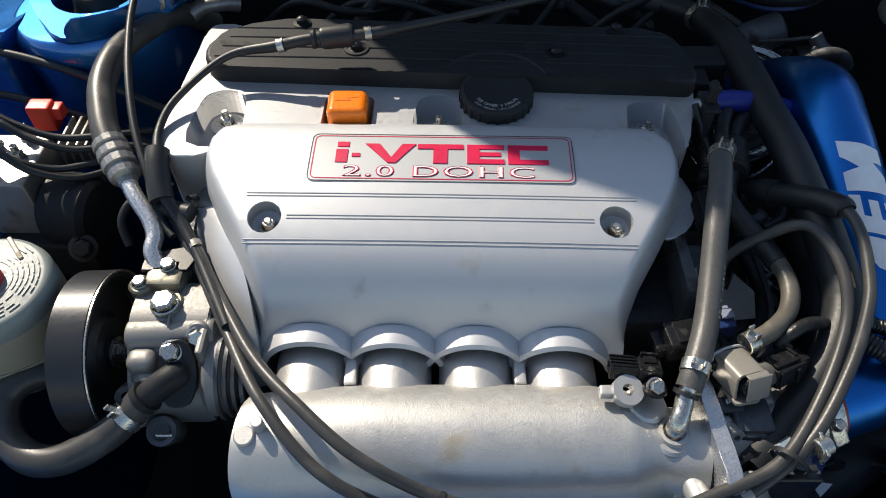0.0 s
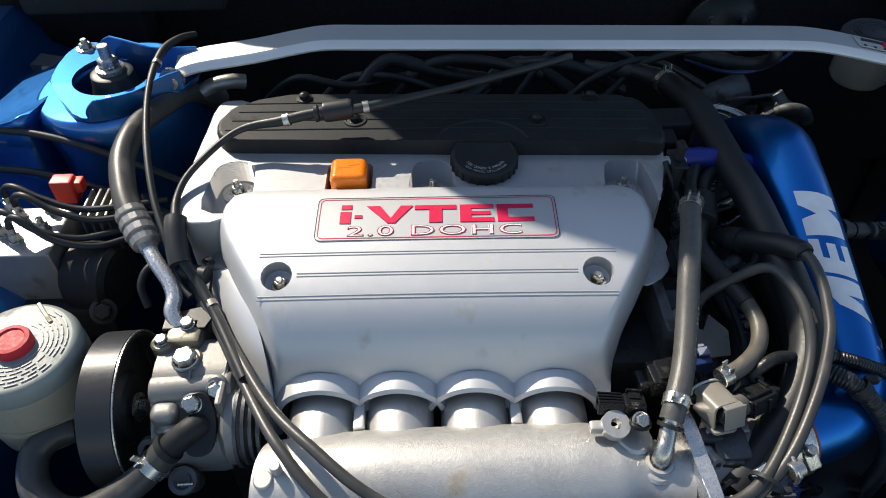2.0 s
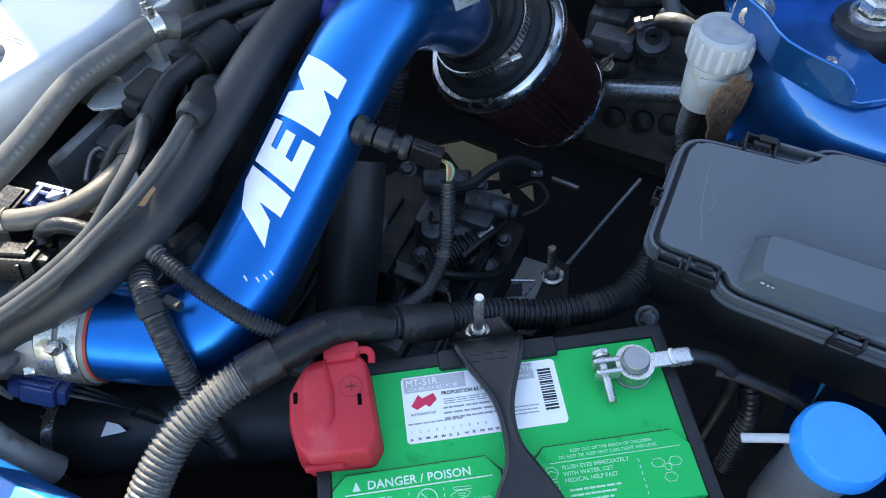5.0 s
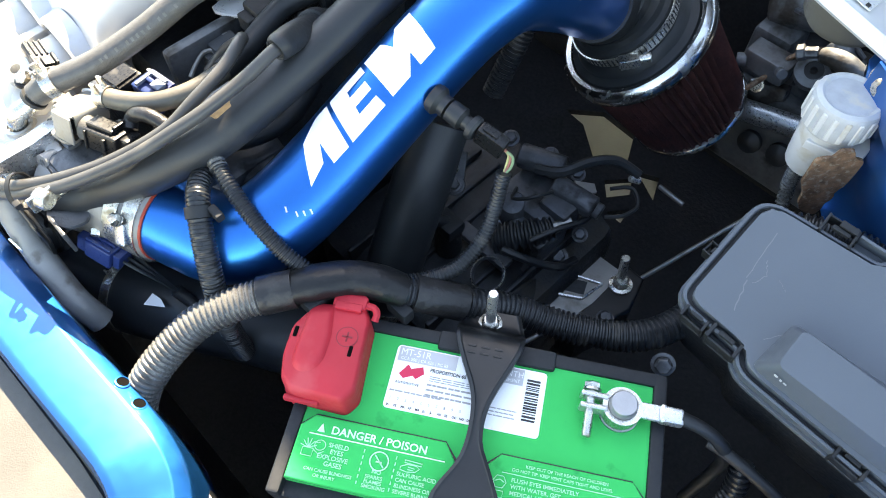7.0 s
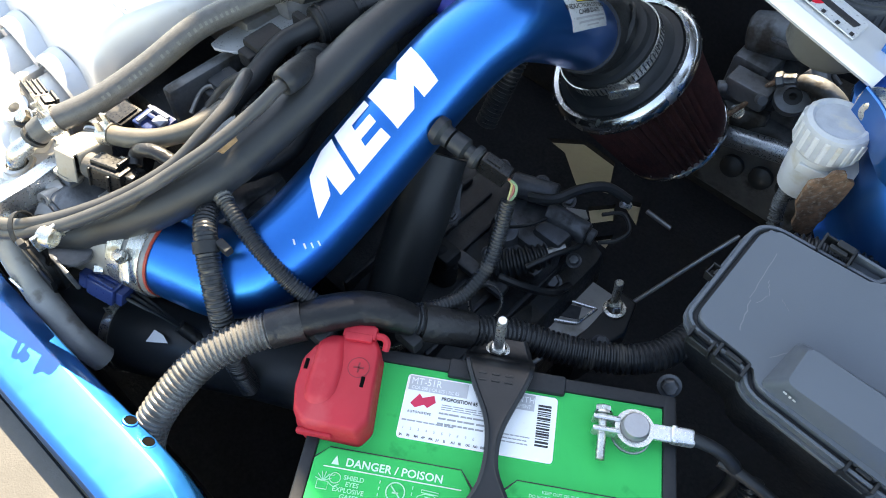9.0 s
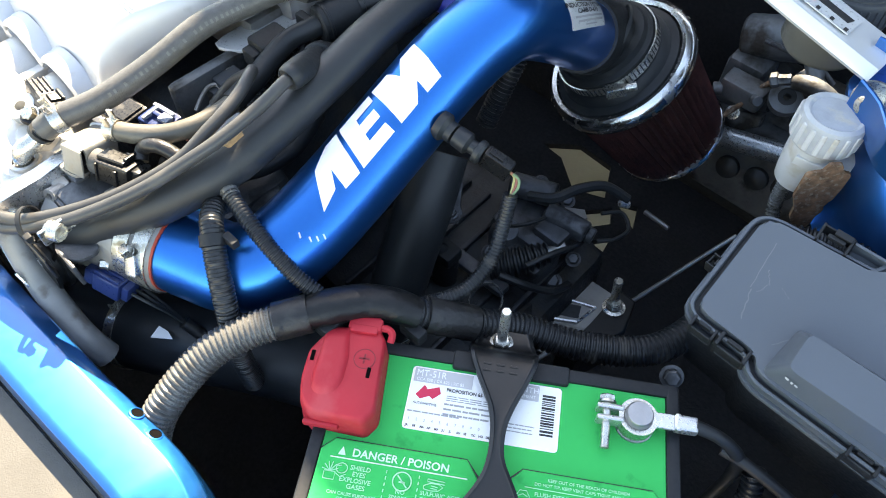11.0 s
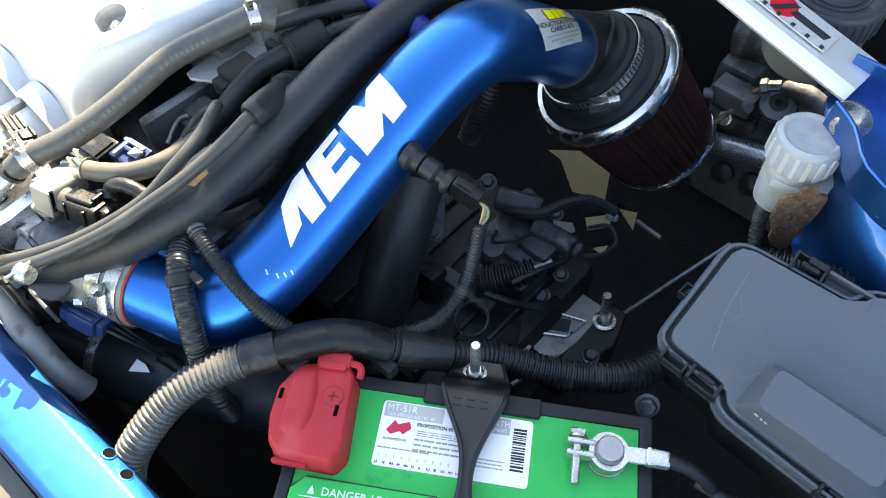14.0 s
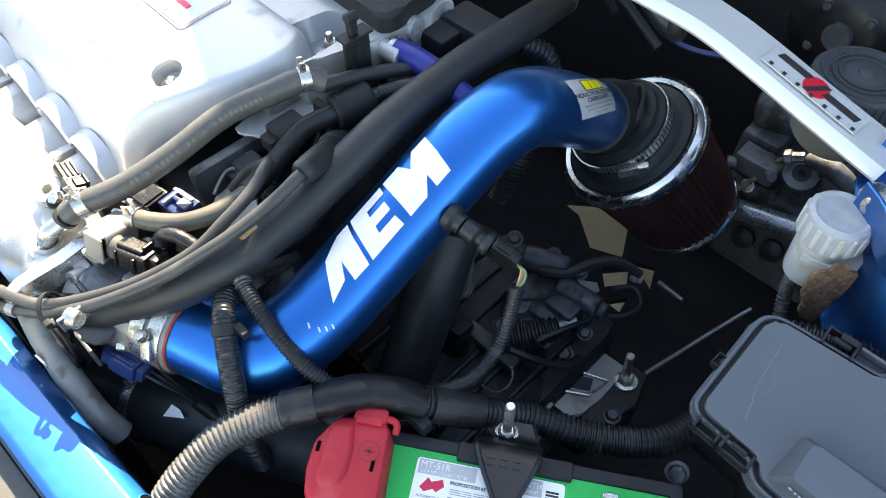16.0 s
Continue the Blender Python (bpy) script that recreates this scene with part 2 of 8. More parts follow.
def join(*bms):
    out = bms[0]
    for b in bms[1:]:
        me = bpy.data.meshes.new("joined")
        b.to_mesh(me)
        b.free()
        out.from_mesh(me)
        bpy.data.meshes.remove(me)
    return out


def axis_frame(at, axis, spin=0.0):
    q = Vector(axis).normalized().to_track_quat("Z", "Y")
    return Matrix.Translation(at) @ q.to_matrix().to_4x4() @ Matrix.Rotation(radians(spin), 4, "Z")


def box(at, size, bevel=0.0, m=None, seg=2):
    bm = bmesh.new()
    bmesh.ops.create_cube(bm, size=1.0, matrix=Matrix.Diagonal((*size, 1)))
    if bevel:
        bmesh.ops.bevel(bm, geom=bm.edges[:], offset=bevel, segments=seg, profile=0.5, affect="EDGES", clamp_overlap=True)
    bm.transform((m or Matrix()) @ Matrix.Translation(at))
    return bm


def lathe(profile, m, seg=24, closed=False):
    """Turns a profile of (radius, height) about the z axis of m."""
    bm = bmesh.new()
    rings = []
    for r, h in profile:
        if r < 1e-6:
            rings.append([bm.verts.new((0, 0, h))])
        else:
            rings.append([bm.verts.new((r * math.cos(2 * math.pi * k / seg), r * math.sin(2 * math.pi * k / seg), h)) for k in range(seg)])
    for a, b in zip(rings, rings[1:] + rings[:1] if closed else rings[1:]):
        for k in range(seg):
            q = [a[k % len(a)], a[(k + 1) % len(a)], b[(k + 1) % len(b)], b[k % len(b)]]
            q = list(dict.fromkeys(q))
            if len(q) > 2:
                bm.faces.new(q)
    bm.transform(m)
    return bm


def rod(a, b, r, r2=None, seg=16, bevel=0.15):
    a, b = Vector(a), Vector(b)
    r2 = r if r2 is None else r2
    h, e = (b - a).length, min(r, r2) * bevel
    return lathe([(0, 0), (r - e, 0), (r, e), (r2, h - e), (r2 - e, h), (0, h)], axis_frame(a, b - a), seg)


def prism(outline, z0, z1, bevel=0.0, m=None, seg=3, bottom=False):
    """A plate or block of the given outline (x, y), its upper edge rounded."""
    bm = bmesh.new()
    lower = [bm.verts.new((x, y, z0)) for x, y in outline]
    upper = [bm.verts.new((x, y, z1)) for x, y in outline]
    n = len(outline)
    top = bm.faces.new(upper)
    low = bm.faces.new(lower[::-1])
    for k in range(n):
        bm.faces.new((lower[k], lower[(k + 1) % n], upper[(k + 1) % n], upper[k]))
    if bevel:
        edges = list(top.edges) + (list(low.edges) if bottom else [])
        bmesh.ops.bevel(bm, geom=edges, offset=bevel, segments=seg, profile=0.5, affect="EDGES", clamp_overlap=True)
    bm.transform(m or Matrix())
    return bm


def rounded(x0, y0, x1, y1, r, n=4):
    out = []
    for cx, cy, a in ((x1 - r, y0 + r, -90), (x1 - r, y1 - r, 0), (x0 + r, y1 - r, 90), (x0 + r, y0 + r, 180)):
        out += [(cx + r * math.cos(radians(a + 90 * k / n)), cy + r * math.sin(radians(a + 90 * k / n))) for k in range(n + 1)]
    return out


def soften(pts, n=4, closed=True):
    """A closed or open line drawn smoothly through the given (x, y[, z]) points."""
    p = [Vector(q if len(q) == 3 else (*q, 0)) for q in pts]
    out, m = [], len(p)
    for k in range(m if closed else m - 1):
        a, b, c, d = (p[(k + j) % m] if closed else p[min(max(k + j, 0), m - 1)] for j in (-1, 0, 1, 2))
        for s in range(n):
            t = s / n
            out.append(0.5 * (2 * b + (c - a) * t + (2 * a - 5 * b + 4 * c - d) * t * t + (3 * b - a - 3 * c + d) * t**3))
    if not closed:
        out.append(p[-1])
    return [tuple(v) if len(pts[0]) == 3 else (v.x, v.y) for v in out]


def corners(pts, r=0.008):
    """An outline with its corners rounded off."""
    out = []
    n = len(pts)
    for k in range(n):
        p, a, b = Vector(pts[k]), Vector(pts[k - 1]), Vector(pts[(k + 1) % n])
        da, db = min(r, (a - p).length * 0.45), min(r, (b - p).length * 0.45)
        u, v = p + (a - p).normalized() * da, p + (b - p).normalized() * db
        out += [tuple(u.lerp(p, f).lerp(p.lerp(v, f), f)) for f in (0, 0.25, 0.5, 0.75, 1)]
    return out


def tube(pts, r, seg=12, res=8, ribs=None, flat=1.0):
    """A hose, pipe or cable through pts; r: one radius or one for each point; ribs: (pitch, depth) of corrugations."""
    p = [Vector(q) for q in soften([tuple(q) for q in pts], res, closed=False)]
    n = len(p)
    if isinstance(r, (int, float)):
        rad = [r] * n
    else:
        rad = [float(np.interp(k / res, range(len(r)), r)) for k in range(n)]
    if ribs:
        length = np.r_[0, np.cumsum([(b - a).length for a, b in zip(p, p[1:])])]
        m = int(length[-1] / ribs[0] * 4)
        s = np.linspace(0, length[-1], m)
        cols = [np.interp(s, length, [v[k] for v in p]) for k in range(3)]
        rad = np.interp(s, length, rad)
        rad = [float(v) - (ribs[1] if k % 4 in (2, 3) else 0) for k, v in enumerate(rad)]
        p = [Vector([float(c) for c in v]) for v in zip(*cols)]
        n = m
    bm = bmesh.new()
    side = None
    rings = []
    for k in range(n):
        d = (p[min(k + 1, n - 1)] - p[max(k - 1, 0)]).normalized()
        if side is None:
            side = d.orthogonal().normalized()
        side = (side - d * side.dot(d)).normalized()
        up = d.cross(side)
        rings.append([bm.verts.new(p[k] + rad[k] * (side * math.cos(2 * math.pi * j / seg) + up * flat * math.sin(2 * math.pi * j / seg))) for j in range(seg)])
    for a, b in zip(rings, rings[1:]):
        for j in range(seg):
            bm.faces.new((a[j], a[(j + 1) % seg], b[(j + 1) % seg], b[j]))
    bm.faces.new(rings[0][::-1])
    bm.faces.new(rings[-1])
    return bm


def ring(at, axis, r, width, thick, seg=28):
    """A flat band round an axis, such as a clamp."""
    return lathe([(r, -width / 2), (r + thick, -width / 2), (r + thick, width / 2), (r, width / 2)], axis_frame(at, axis), seg, closed=True)


def bolt(at, axis, r=0.006, h=0.006, washer=1.5, stud=0.0):
    """A hexagon head on a flange, with a stud end where it is a nut."""
    m = axis_frame(at, axis, 17)
    bits = [lathe([(0, 0), (r * washer, 0), (r * washer, r * 0.25), (r * 1.05, r * 0.35)], m, 18),
            lathe([(r, r * 0.2), (r, h), (r * 0.82, h + r * 0.15), (0, h + r * 0.15)], m, 6)]
    if stud:
        bits.append(lathe([(r * 0.55, h), (r * 0.55, h + stud), (r * 0.42, h + stud + r * 0.15), (0, h + stud + r * 0.15)], m, 12))
    return join(*bits)


def socket_bolt(at, axis, r=0.007, h=0.009):
    m = axis_frame(at, axis)
    return lathe([(0, 0), (r * 1.7, 0), (r * 1.7, r * 0.2), (r, r * 0.25), (r, h), (r * 0.85, h + 0.0006), (r * 0.55, h + 0.0006), (r * 0.5, h * 0.5), (0, h * 0.5)], m, 18)


def carve(ob, *cutters):
    """Cuts the given solids out of ob's mesh."""
    for bm in cutters:
        me = bpy.data.meshes.new("cutter")
        bmesh.ops.recalc_face_normals(bm, faces=bm.faces)
        bm.transform(Matrix.Translation(-SEAT[ob]))
        bm.to_mesh(me)
        bm.free()
        tool = new("cutter", me)
        tool.parent = ob.parent
        if not ob.parent:
            tool.location = ob.location
        mod = ob.modifiers.new("cut", "BOOLEAN")
        mod.operation, mod.solver, mod.object = "DIFFERENCE", "EXACT", tool
        bpy.context.view_layer.update()
        made = bpy.data.meshes.new_from_object(ob.evaluated_get(bpy.context.evaluated_depsgraph_get()))
        ob.modifiers.remove(mod)
        old, ob.data = ob.data, made
        bpy.data.objects.remove(tool)
        bpy.data.meshes.remove(me)
        bpy.data.meshes.remove(old)
        smooth(made)
    return ob


def text_bm(body, size, m, depth=0.0001, spacing=1.0, stretch=1.0, align="LEFT", outline=0.0, bold=0.0):
    cu = bpy.data.curves.new("text", "FONT")
    cu.body, cu.size, cu.extrude, cu.space_character, cu.align_x = body, size, depth, spacing, align
    cu.resolution_u = 3
    cu.offset = bold * size
    if outline:
        cu.fill_mode, cu.bevel_depth, cu.bevel_resolution, cu.extrude = "NONE", outline, 0, 0.0
    ob = new("text", cu)
    bpy.context.view_layer.update()
    me = bpy.data.meshes.new_from_object(ob.evaluated_get(bpy.context.evaluated_depsgraph_get()))
    bm = bmesh.new()
    bm.from_mesh(me)
    bm.transform(m @ Matrix.Diagonal((stretch, 1, 1, 1)))
    bpy.data.objects.remove(ob)
    bpy.data.curves.remove(cu)
    bpy.data.meshes.remove(me)
    return bm


def flat_shapes(polys, m, z=0.0003):
    """Thin printed shapes lying in the xy plane of m."""
    return join(*[prism(q, 0, z, m=m) for q in polys])


def bars(x0, y0, x1, rows, pitch, thick, rng, gap=0.25):
    """Rows of unreadable small print as broken bars; rows run down from y0."""
    out = []
    for k in range(rows):
        x, y = x0, y0 - k * pitch
        end = x1 - rng.random() * gap * (x1 - x0)
        while x < end:
            w = min(end - x, (x1 - x0) * (0.06 + 0.12 * rng.random()))
            out.append([(x, y - thick), (x + w * 0.86, y - thick), (x + w * 0.86, y), (x, y)])
            x += w
    return out


def loft(rings, cap_low=True, cap_high=True):
    """A solid through rings of equally many points."""
    bm = bmesh.new()
    rows = [[bm.verts.new(p) for p in r] for r in rings]
    n = len(rows[0])
    for a, b in zip(rows, rows[1:]):
        for k in range(n):
            bm.faces.new((a[k], a[(k + 1) % n], b[(k + 1) % n], b[k]))
    if cap_low:
        bm.faces.new(rows[0][::-1])
    if cap_high:
        bm.faces.new(rows[-1])
    return bm


def shrink(outline, f):
    cx, cy = sum(p[0] for p in outline) / len(outline), sum(p[1] for p in outline) / len(outline)
    return [(cx + (x - cx) * f, cy + (y - cy) * f) for x, y in outline]


# ---- the setting: ground, body shell of the engine bay ----
def plane(x0, y0, x1, y1, z, nx=1, ny=1):
    bm = bmesh.new()
    v = [[bm.verts.new((x0 + (x1 - x0) * i / nx, y0 + (y1 - y0) * j / ny, z)) for i in range(nx + 1)] for j in range(ny + 1)]
    for j in range(ny):
        for i in range(nx):
            bm.faces.new((v[j][i], v[j][i + 1], v[j + 1][i + 1], v[j + 1][i]))
    return bm


single("ground", plane(-400, -400, 400, 400, 0), CONCRETE, "pale sunlit paving under the parked car", "ground", kind="structure", at=(0, 0, 0))

bay = thing("car_body", (0.155, 0.5, 0.0), "blue car body shell round an open engine bay", "car body", kind="structure")
# front panel over the radiator: a folded strip, curving back at both ends
front_line = [(-0.62, 0.46), (-0.5, 0.34), (-0.4, 0.245), (-0.3, 0.195), (-0.15, 0.176), (0.0, 0.172), (0.15, 0.178), (0.3, 0.182), (0.40, 0.187), (0.43, 0.187), (0.455, 0.182), (0.478, 0.171), (0.505, 0.166)]
inner = soften(front_line, 5, closed=False)
bm = bmesh.new()
section = [(0.004, -0.07), (0.004, -0.0115), (0.003, -0.009), (-0.0045, -0.003), (-0.0068, -0.0018), (-0.036, 0.0042), (-0.042, 0.0022), (-0.045, -0.004), (-0.045, -0.045)]
rows = []
for k, (x, y) in enumerate(inner):
    a, b = inner[max(k - 1, 0)], inner[min(k + 1, len(inner) - 1)]
    d = Vector((b[0] - a[0], b[1] - a[1])).normalized()
    rows.append([bm.verts.new((x - d.y * s, y + d.x * s, 0.732 + h - 0.0075 * min(1, max(0, (x - 0.43) / 0.06))) ) for s, h in section])
for a, b in zip(rows, rows[1:]):
    for j in range(len(section) - 1):
        bm.faces.new((a[j], b[j], b[j + 1], a[j + 1]))
part("front_panel", bm, BLUE, bay)
for x in (0.379, 0.4):
    hm = axis_frame((x, 0.1866, 0.7252), (0, 0.62, 0.78))
    # uncut: a near-black disc draws the shade inside each hole
    part("panel_hole", lathe([(0.0042, 0.0), (0.0042, 0.0006), (0, 0.0006)], hm, 20), HOLE_SHADE, bay)
    part("hole_rim", lathe([(0.0042, -0.001), (0.0042, 0.0011), (0.0052, 0.0009), (0.0058, -0.001)], hm, 20, closed=True), BLUE, bay)
# the panel's lower run beside the battery and its corner plate
low_plate = [(0.49, 0.163), (0.515, 0.166), (0.54, 0.178), (0.575, 0.205), (0.61, 0.222), (0.64, 0.25), (0.69, 0.31), (0.74, 0.345), (0.83, 0.36), (0.86, 0.24), (0.74, 0.16), (0.62, 0.12), (0.52, 0.118), (0.49, 0.122)]
corner = part("corner_plate", prism(low_plate, 0.716, 0.728, 0.004), BLUE, bay)
carve(corner, rod((0.717, 0.293, 0.68), (0.717, 0.293, 0.76), 0.0105), rod((0.751, 0.309, 0.68), (0.751, 0.309, 0.76), 0.0105))
# inner wings
def wing(side, x_in, x_out, name):
    prof = [(x_in, 0.30), (x_in, 0.66), (x_in + side * 0.02, 0.72), (x_in + side * 0.05, 0.755), (x_in + side * 0.09, 0.77), (x_out - side * 0.03, 0.79), (x_out - side * 0.015, 0.83), (x_out, 0.845), (x_out + side * 0.04, 0.845), (x_out + side * 0.06, 0.80), (x_out + side * 0.06, 0.40)]
    bm = bmesh.new()
    ys = [0.2, 0.32, 0.42, 0.5, 0.58, 0.7, 0.9]
    rows = [[bm.verts.new((x, y, z + 0.012 * math.sin(7 * y + 3 * z))) for x, z in prof] for y in ys]
    for a, b in zip(rows, rows[1:]):
        for j in range(len(prof) - 1):
            bm.faces.new((a[j], b[j], b[j + 1], a[j + 1]))
    bmesh.ops.subdivide_edges(bm, edges=bm.edges[:], cuts=1, use_grid_fill=True)
    return part(name, bm, BLUE, bay)


wing(-1, -0.405, -0.56, "inner_wing")
wing(1, 0.83, 0.92, "inner_wing")
part("firewall", box((0.155, 1.06, 0.64), (1.5, 0.03, 0.42), 0.004), FIREWALL, bay)
part("cowl", box((0.36, 0.98, 0.895), (1.32, 0.09, 0.07), 0.012), PLASTIC, bay)
# added black boxes stand for the dark gaps between hood and wings
for x in (-0.63, 0.94):
    part("dark_gap_box", box((x, 0.99, 0.885), (0.42, 0.06, 0.26), 0.01), PLASTIC, bay)
part("cowl_shelf", box((-0.41, 0.945, 0.863), (0.27, 0.12, 0.042), 0.006), PLASTIC, bay, "black plastic shelf behind the strut tower")
part("ledge_tab", prism([(-0.523, 0.812), (-0.519, 0.842), (-0.484, 0.83), (-0.49, 0.806)], 0.803, 0.812, 0.0006), PLASTIC_GREY, bay)
# black boxes added to stop lit ground showing past the firewall's ends
for x in (-0.655, 0.965):
    part("light_leak_block", box((x, 1.09, 0.52), (0.17, 0.05, 0.62), 0.004), FIREWALL, bay)
tray = part("undertray", box((0.17, 0.5, 0.207), (1.6, 1.2, 0.012), 0.003), FIREWALL, bay)
carve(tray, prism([(0.165, 0.99), (0.212, 0.985), (0.272, 0.94), (0.325, 0.963), (0.29, 1.03), (0.22, 1.035)], 0.15, 0.25), prism([(0.316, 0.916), (0.347, 0.953), (0.365, 0.923), (0.341, 0.891)], 0.15, 0.25), prism([(0.343, 0.969), (0.378, 0.986), (0.399, 0.94)], 0.15, 0.25), prism([(0.359, 0.868), (0.382, 0.899), (0.389, 0.867)], 0.15, 0.25))
part("radiator_support", box((0.155, 0.16, 0.45), (1.0, 0.05, 0.46), 0.006), BLACK_STEEL, bay)
# outer wings and bumper close the bay outside
part("wing_panel", box((-0.69, 0.45, 0.55), (0.06, 1.3, 0.62), 0.03), BLUE, bay)
part("wing_panel", box((1.0, 0.45, 0.55), (0.06, 1.3, 0.62), 0.03), BLUE, bay)
# unseen black boxes in the cabin's place, added to keep sunlight out
part("cabin_light_block", box((0.155, 1.47, 0.53), (1.55, 0.78, 0.66), 0.03), FIREWALL, bay)
part("floor_light_block", box((0.155, 2.3, 0.27), (1.55, 2.4, 0.14), 0.03), FIREWALL, bay)


def tower(cx, cy, z, side):
    """A suspension strut tower: a dome with a ring opening."""
    prof = [(0.06, -0.3), (0.07, -0.16), (0.09, -0.11), (0.117, -0.095), (0.120, -0.088), (0.112, -0.076), (0.110, -0.06), (0.115, -0.035), (0.109, -0.014), (0.097, -0.003), (0.083, 0.0), (0.05, 0.0), (0.047, -0.004), (0.047, -0.03)]
    if side < 0:
        prof = [(0.094, -0.3), (0.093, -0.12), (0.092, -0.05), (0.094, -0.035), (0.094, -0.016), (0.0915, -0.006), (0.087, -0.001)] + prof[-4:]
    m = Matrix.Translation((cx, cy, z)) @ Matrix.Rotation(radians(6 * side), 4, "Y")
    part("strut_tower", lathe(prof, m, 48), BLUE, bay)


ledge = prism(soften([(-0.57, 0.87), (-0.572, 0.70), (-0.56, 0.655), (-0.53, 0.638), (-0.462, 0.632), (-0.447, 0.645), (-0.446, 0.70), (-0.462, 0.76), (-0.475, 0.83), (-0.488, 0.865)], 3), 0.5, 0.846, 0.022, seg=5)
bmesh.ops.triangulate(ledge, faces=[f for f in ledge.faces if len(f.verts) > 4])
for v in ledge.verts:
    if v.co.z > 0.7:
        v.co.z -= 0.3 * max(0.0, -0.458 - v.co.x) + 0.14 * max(0.0, v.co.y - 0.64)
part("wing_ledge", ledge, BLUE, bay, "pressed ledge beside the strut tower")
part("ledge_plug", lathe([(0.010, 0), (0.010, 0.0012), (0.0085, 0.002), (0, 0.0022)], Matrix.Translation((-0.497, 0.81, 0.809)), 20), SLEEVE, bay)
tower(-0.375, 0.712, 0.846, -1)
tower(0.735, 0.70, 0.822, 1)

# raised hood, whose shadow crosses the bay
hood = thing("hood", (0.155, 0.95, 0.88), "blue car hood propped up behind the engine", "hood")
m = Matrix.Translation((0.155, 0.95, 0.875)) @ Matrix.Rotation(radians(75), 4, "X")
# left edge is bent to lay the shadow line across the bay
edge = soften([(-0.655, 0.0), (-0.668, 0.3), (-0.672, 0.42), (-0.648, 0.51), (-0.668, 0.598), (-0.702, 0.68), (-0.718, 0.729), (-0.72, 0.769), (-0.703, 0.814), (-0.676, 0.852), (-0.645, 0.89), (-0.615, 0.92), (-0.575, 0.945), (-0.53, 0.962), (-0.46, 0.985), (0.0, 1.015), (0.46, 0.98), (0.53, 0.95), (0.575, 0.925), (0.606, 0.88), (0.624, 0.82), (0.66, 0.768), (0.69, 0.6), (0.66, 0.35), (0.655, 0.0), (0.0, 0.0)], 3)
part("skin", prism(edge, 0.0, 0.006, 0.002, m @ Matrix.Translation((0, 0, -0.012))), BLUE, hood)
part("inner_frame", join(*[box((x, y, 0.004), (w, h, 0.02), 0.006, m) for x, y, w, h in ((-0.5, 0.45, 0.12, 0.8), (0.5, 0.45, 0.12, 0.8), (0, 0.08, 1.0, 0.1), (0, 0.82, 1.0, 0.12), (0, 0.45, 0.1, 0.7))]), FIREWALL, hood)
# unseen pad, added so polished parts reflect grey instead of blue
part("reflection_pad", prism(rounded(-0.6, 0.04, 0.6, 0.9, 0.06), -0.004, 0.0015, 0.001, m), PLASTIC_GREY, hood, "grey pad added under the hood skin to mute its reflection")

# grey cover plate ahead of the front panel, with push clips
shroud = thing("radiator_cover", (0.2, 0.02, 0.69), "grey textured plastic radiator cover with push clips", "cover")
plate = part("panel", prism([(-0.5, 0.25), (-0.4, 0.17), (-0.2, 0.128), (0.0, 0.124), (0.2, 0.13), (0.40, 0.138), (0.52, 0.135), (0.6, 0.12), (0.62, -0.06), (-0.5, -0.06)], 0.705, 0.716, 0.003), GREY_COVER, shroud)
for x, y in ((0.506, 0.112), (0.31, 0.07), (-0.05, 0.08)):
    part("push_clip", lathe([(0.014, 0), (0.0135, 0.002), (0.010, 0.0026), (0.009, 0.0016), (0.007, 0.0016), (0.0065, 0.003), (0, 0.0034)], Matrix.Translation((x, y, 0.716)), 28), PLASTIC_GREY, shroud)
part("seam_strip", box((0.435, 0.06, 0.7165), (0.006, 0.13, 0.003), 0.001), WHITE_NYLON, shroud)
part("rubber_seal", tube([(-0.35, 0.166, 0.718), (-0.2, 0.136, 0.718), (0.0, 0.131, 0.718), (0.2, 0.136, 0.718), (0.4, 0.143, 0.718), (0.5, 0.142, 0.718)], 0.0035, 8), RUBBER, shroud)


# ---- the engine ----
engine = thing("engine_block", (0.0, 0.45, 0.25), "dark grimy engine block below its covers", "engine")
part("block", box((0.02, 0.47, 0.52), (0.42, 0.24, 0.46), 0.02), DARK, engine)
part("cylinder_head", box((-0.01, 0.54, 0.765), (0.42, 0.2, 0.07), 0.008), ALLOY, engine)
part("timing_case", prism([(-0.235, 0.36), (-0.19, 0.345), (-0.19, 0.64), (-0.235, 0.62)], 0.42, 0.775, 0.008), DARK, engine)
part("sump", box((0.02, 0.45, 0.27), (0.36, 0.2, 0.08), 0.02), DARK, engine)

# valve cover casting
valve = thing("valve_cover", (0.0, 0.56, 0.78), "silver painted cast valve cover with bolt recesses", "valve cover")
valve.rotation_euler = (0, 0, radians(-1.3))
outline = soften([(-0.243, 0.662), (-0.212, 0.664), (-0.19, 0.645), (0.20, 0.634), (0.232, 0.622), (0.238, 0.59), (0.235, 0.555), (0.224, 0.51), (0.215, 0.485), (0.19, 0.478), (0.0, 0.478), (-0.17, 0.478), (-0.205, 0.462), (-0.236, 0.462), (-0.249, 0.495), (-0.249, 0.54), (-0.247, 0.61)], 4)
body = part("casting", prism(outline, 0.775, 0.838, 0.012, seg=4), SILVER_CAST, valve)
cuts = []
for cx, cy in ((-0.203, 0.528), (-0.003, 0.526), (0.19, 0.523)):
    cuts.append(prism(soften([(cx - 0.021, cy + 0.005), (cx - 0.014, cy + 0.02), (cx, cy + 0.0245), (cx + 0.014, cy + 0.02), (cx + 0.021, cy + 0.005), (cx + 0.021, cy - 0.05), (cx - 0.021, cy - 0.05)], 3), 0.812, 0.86))
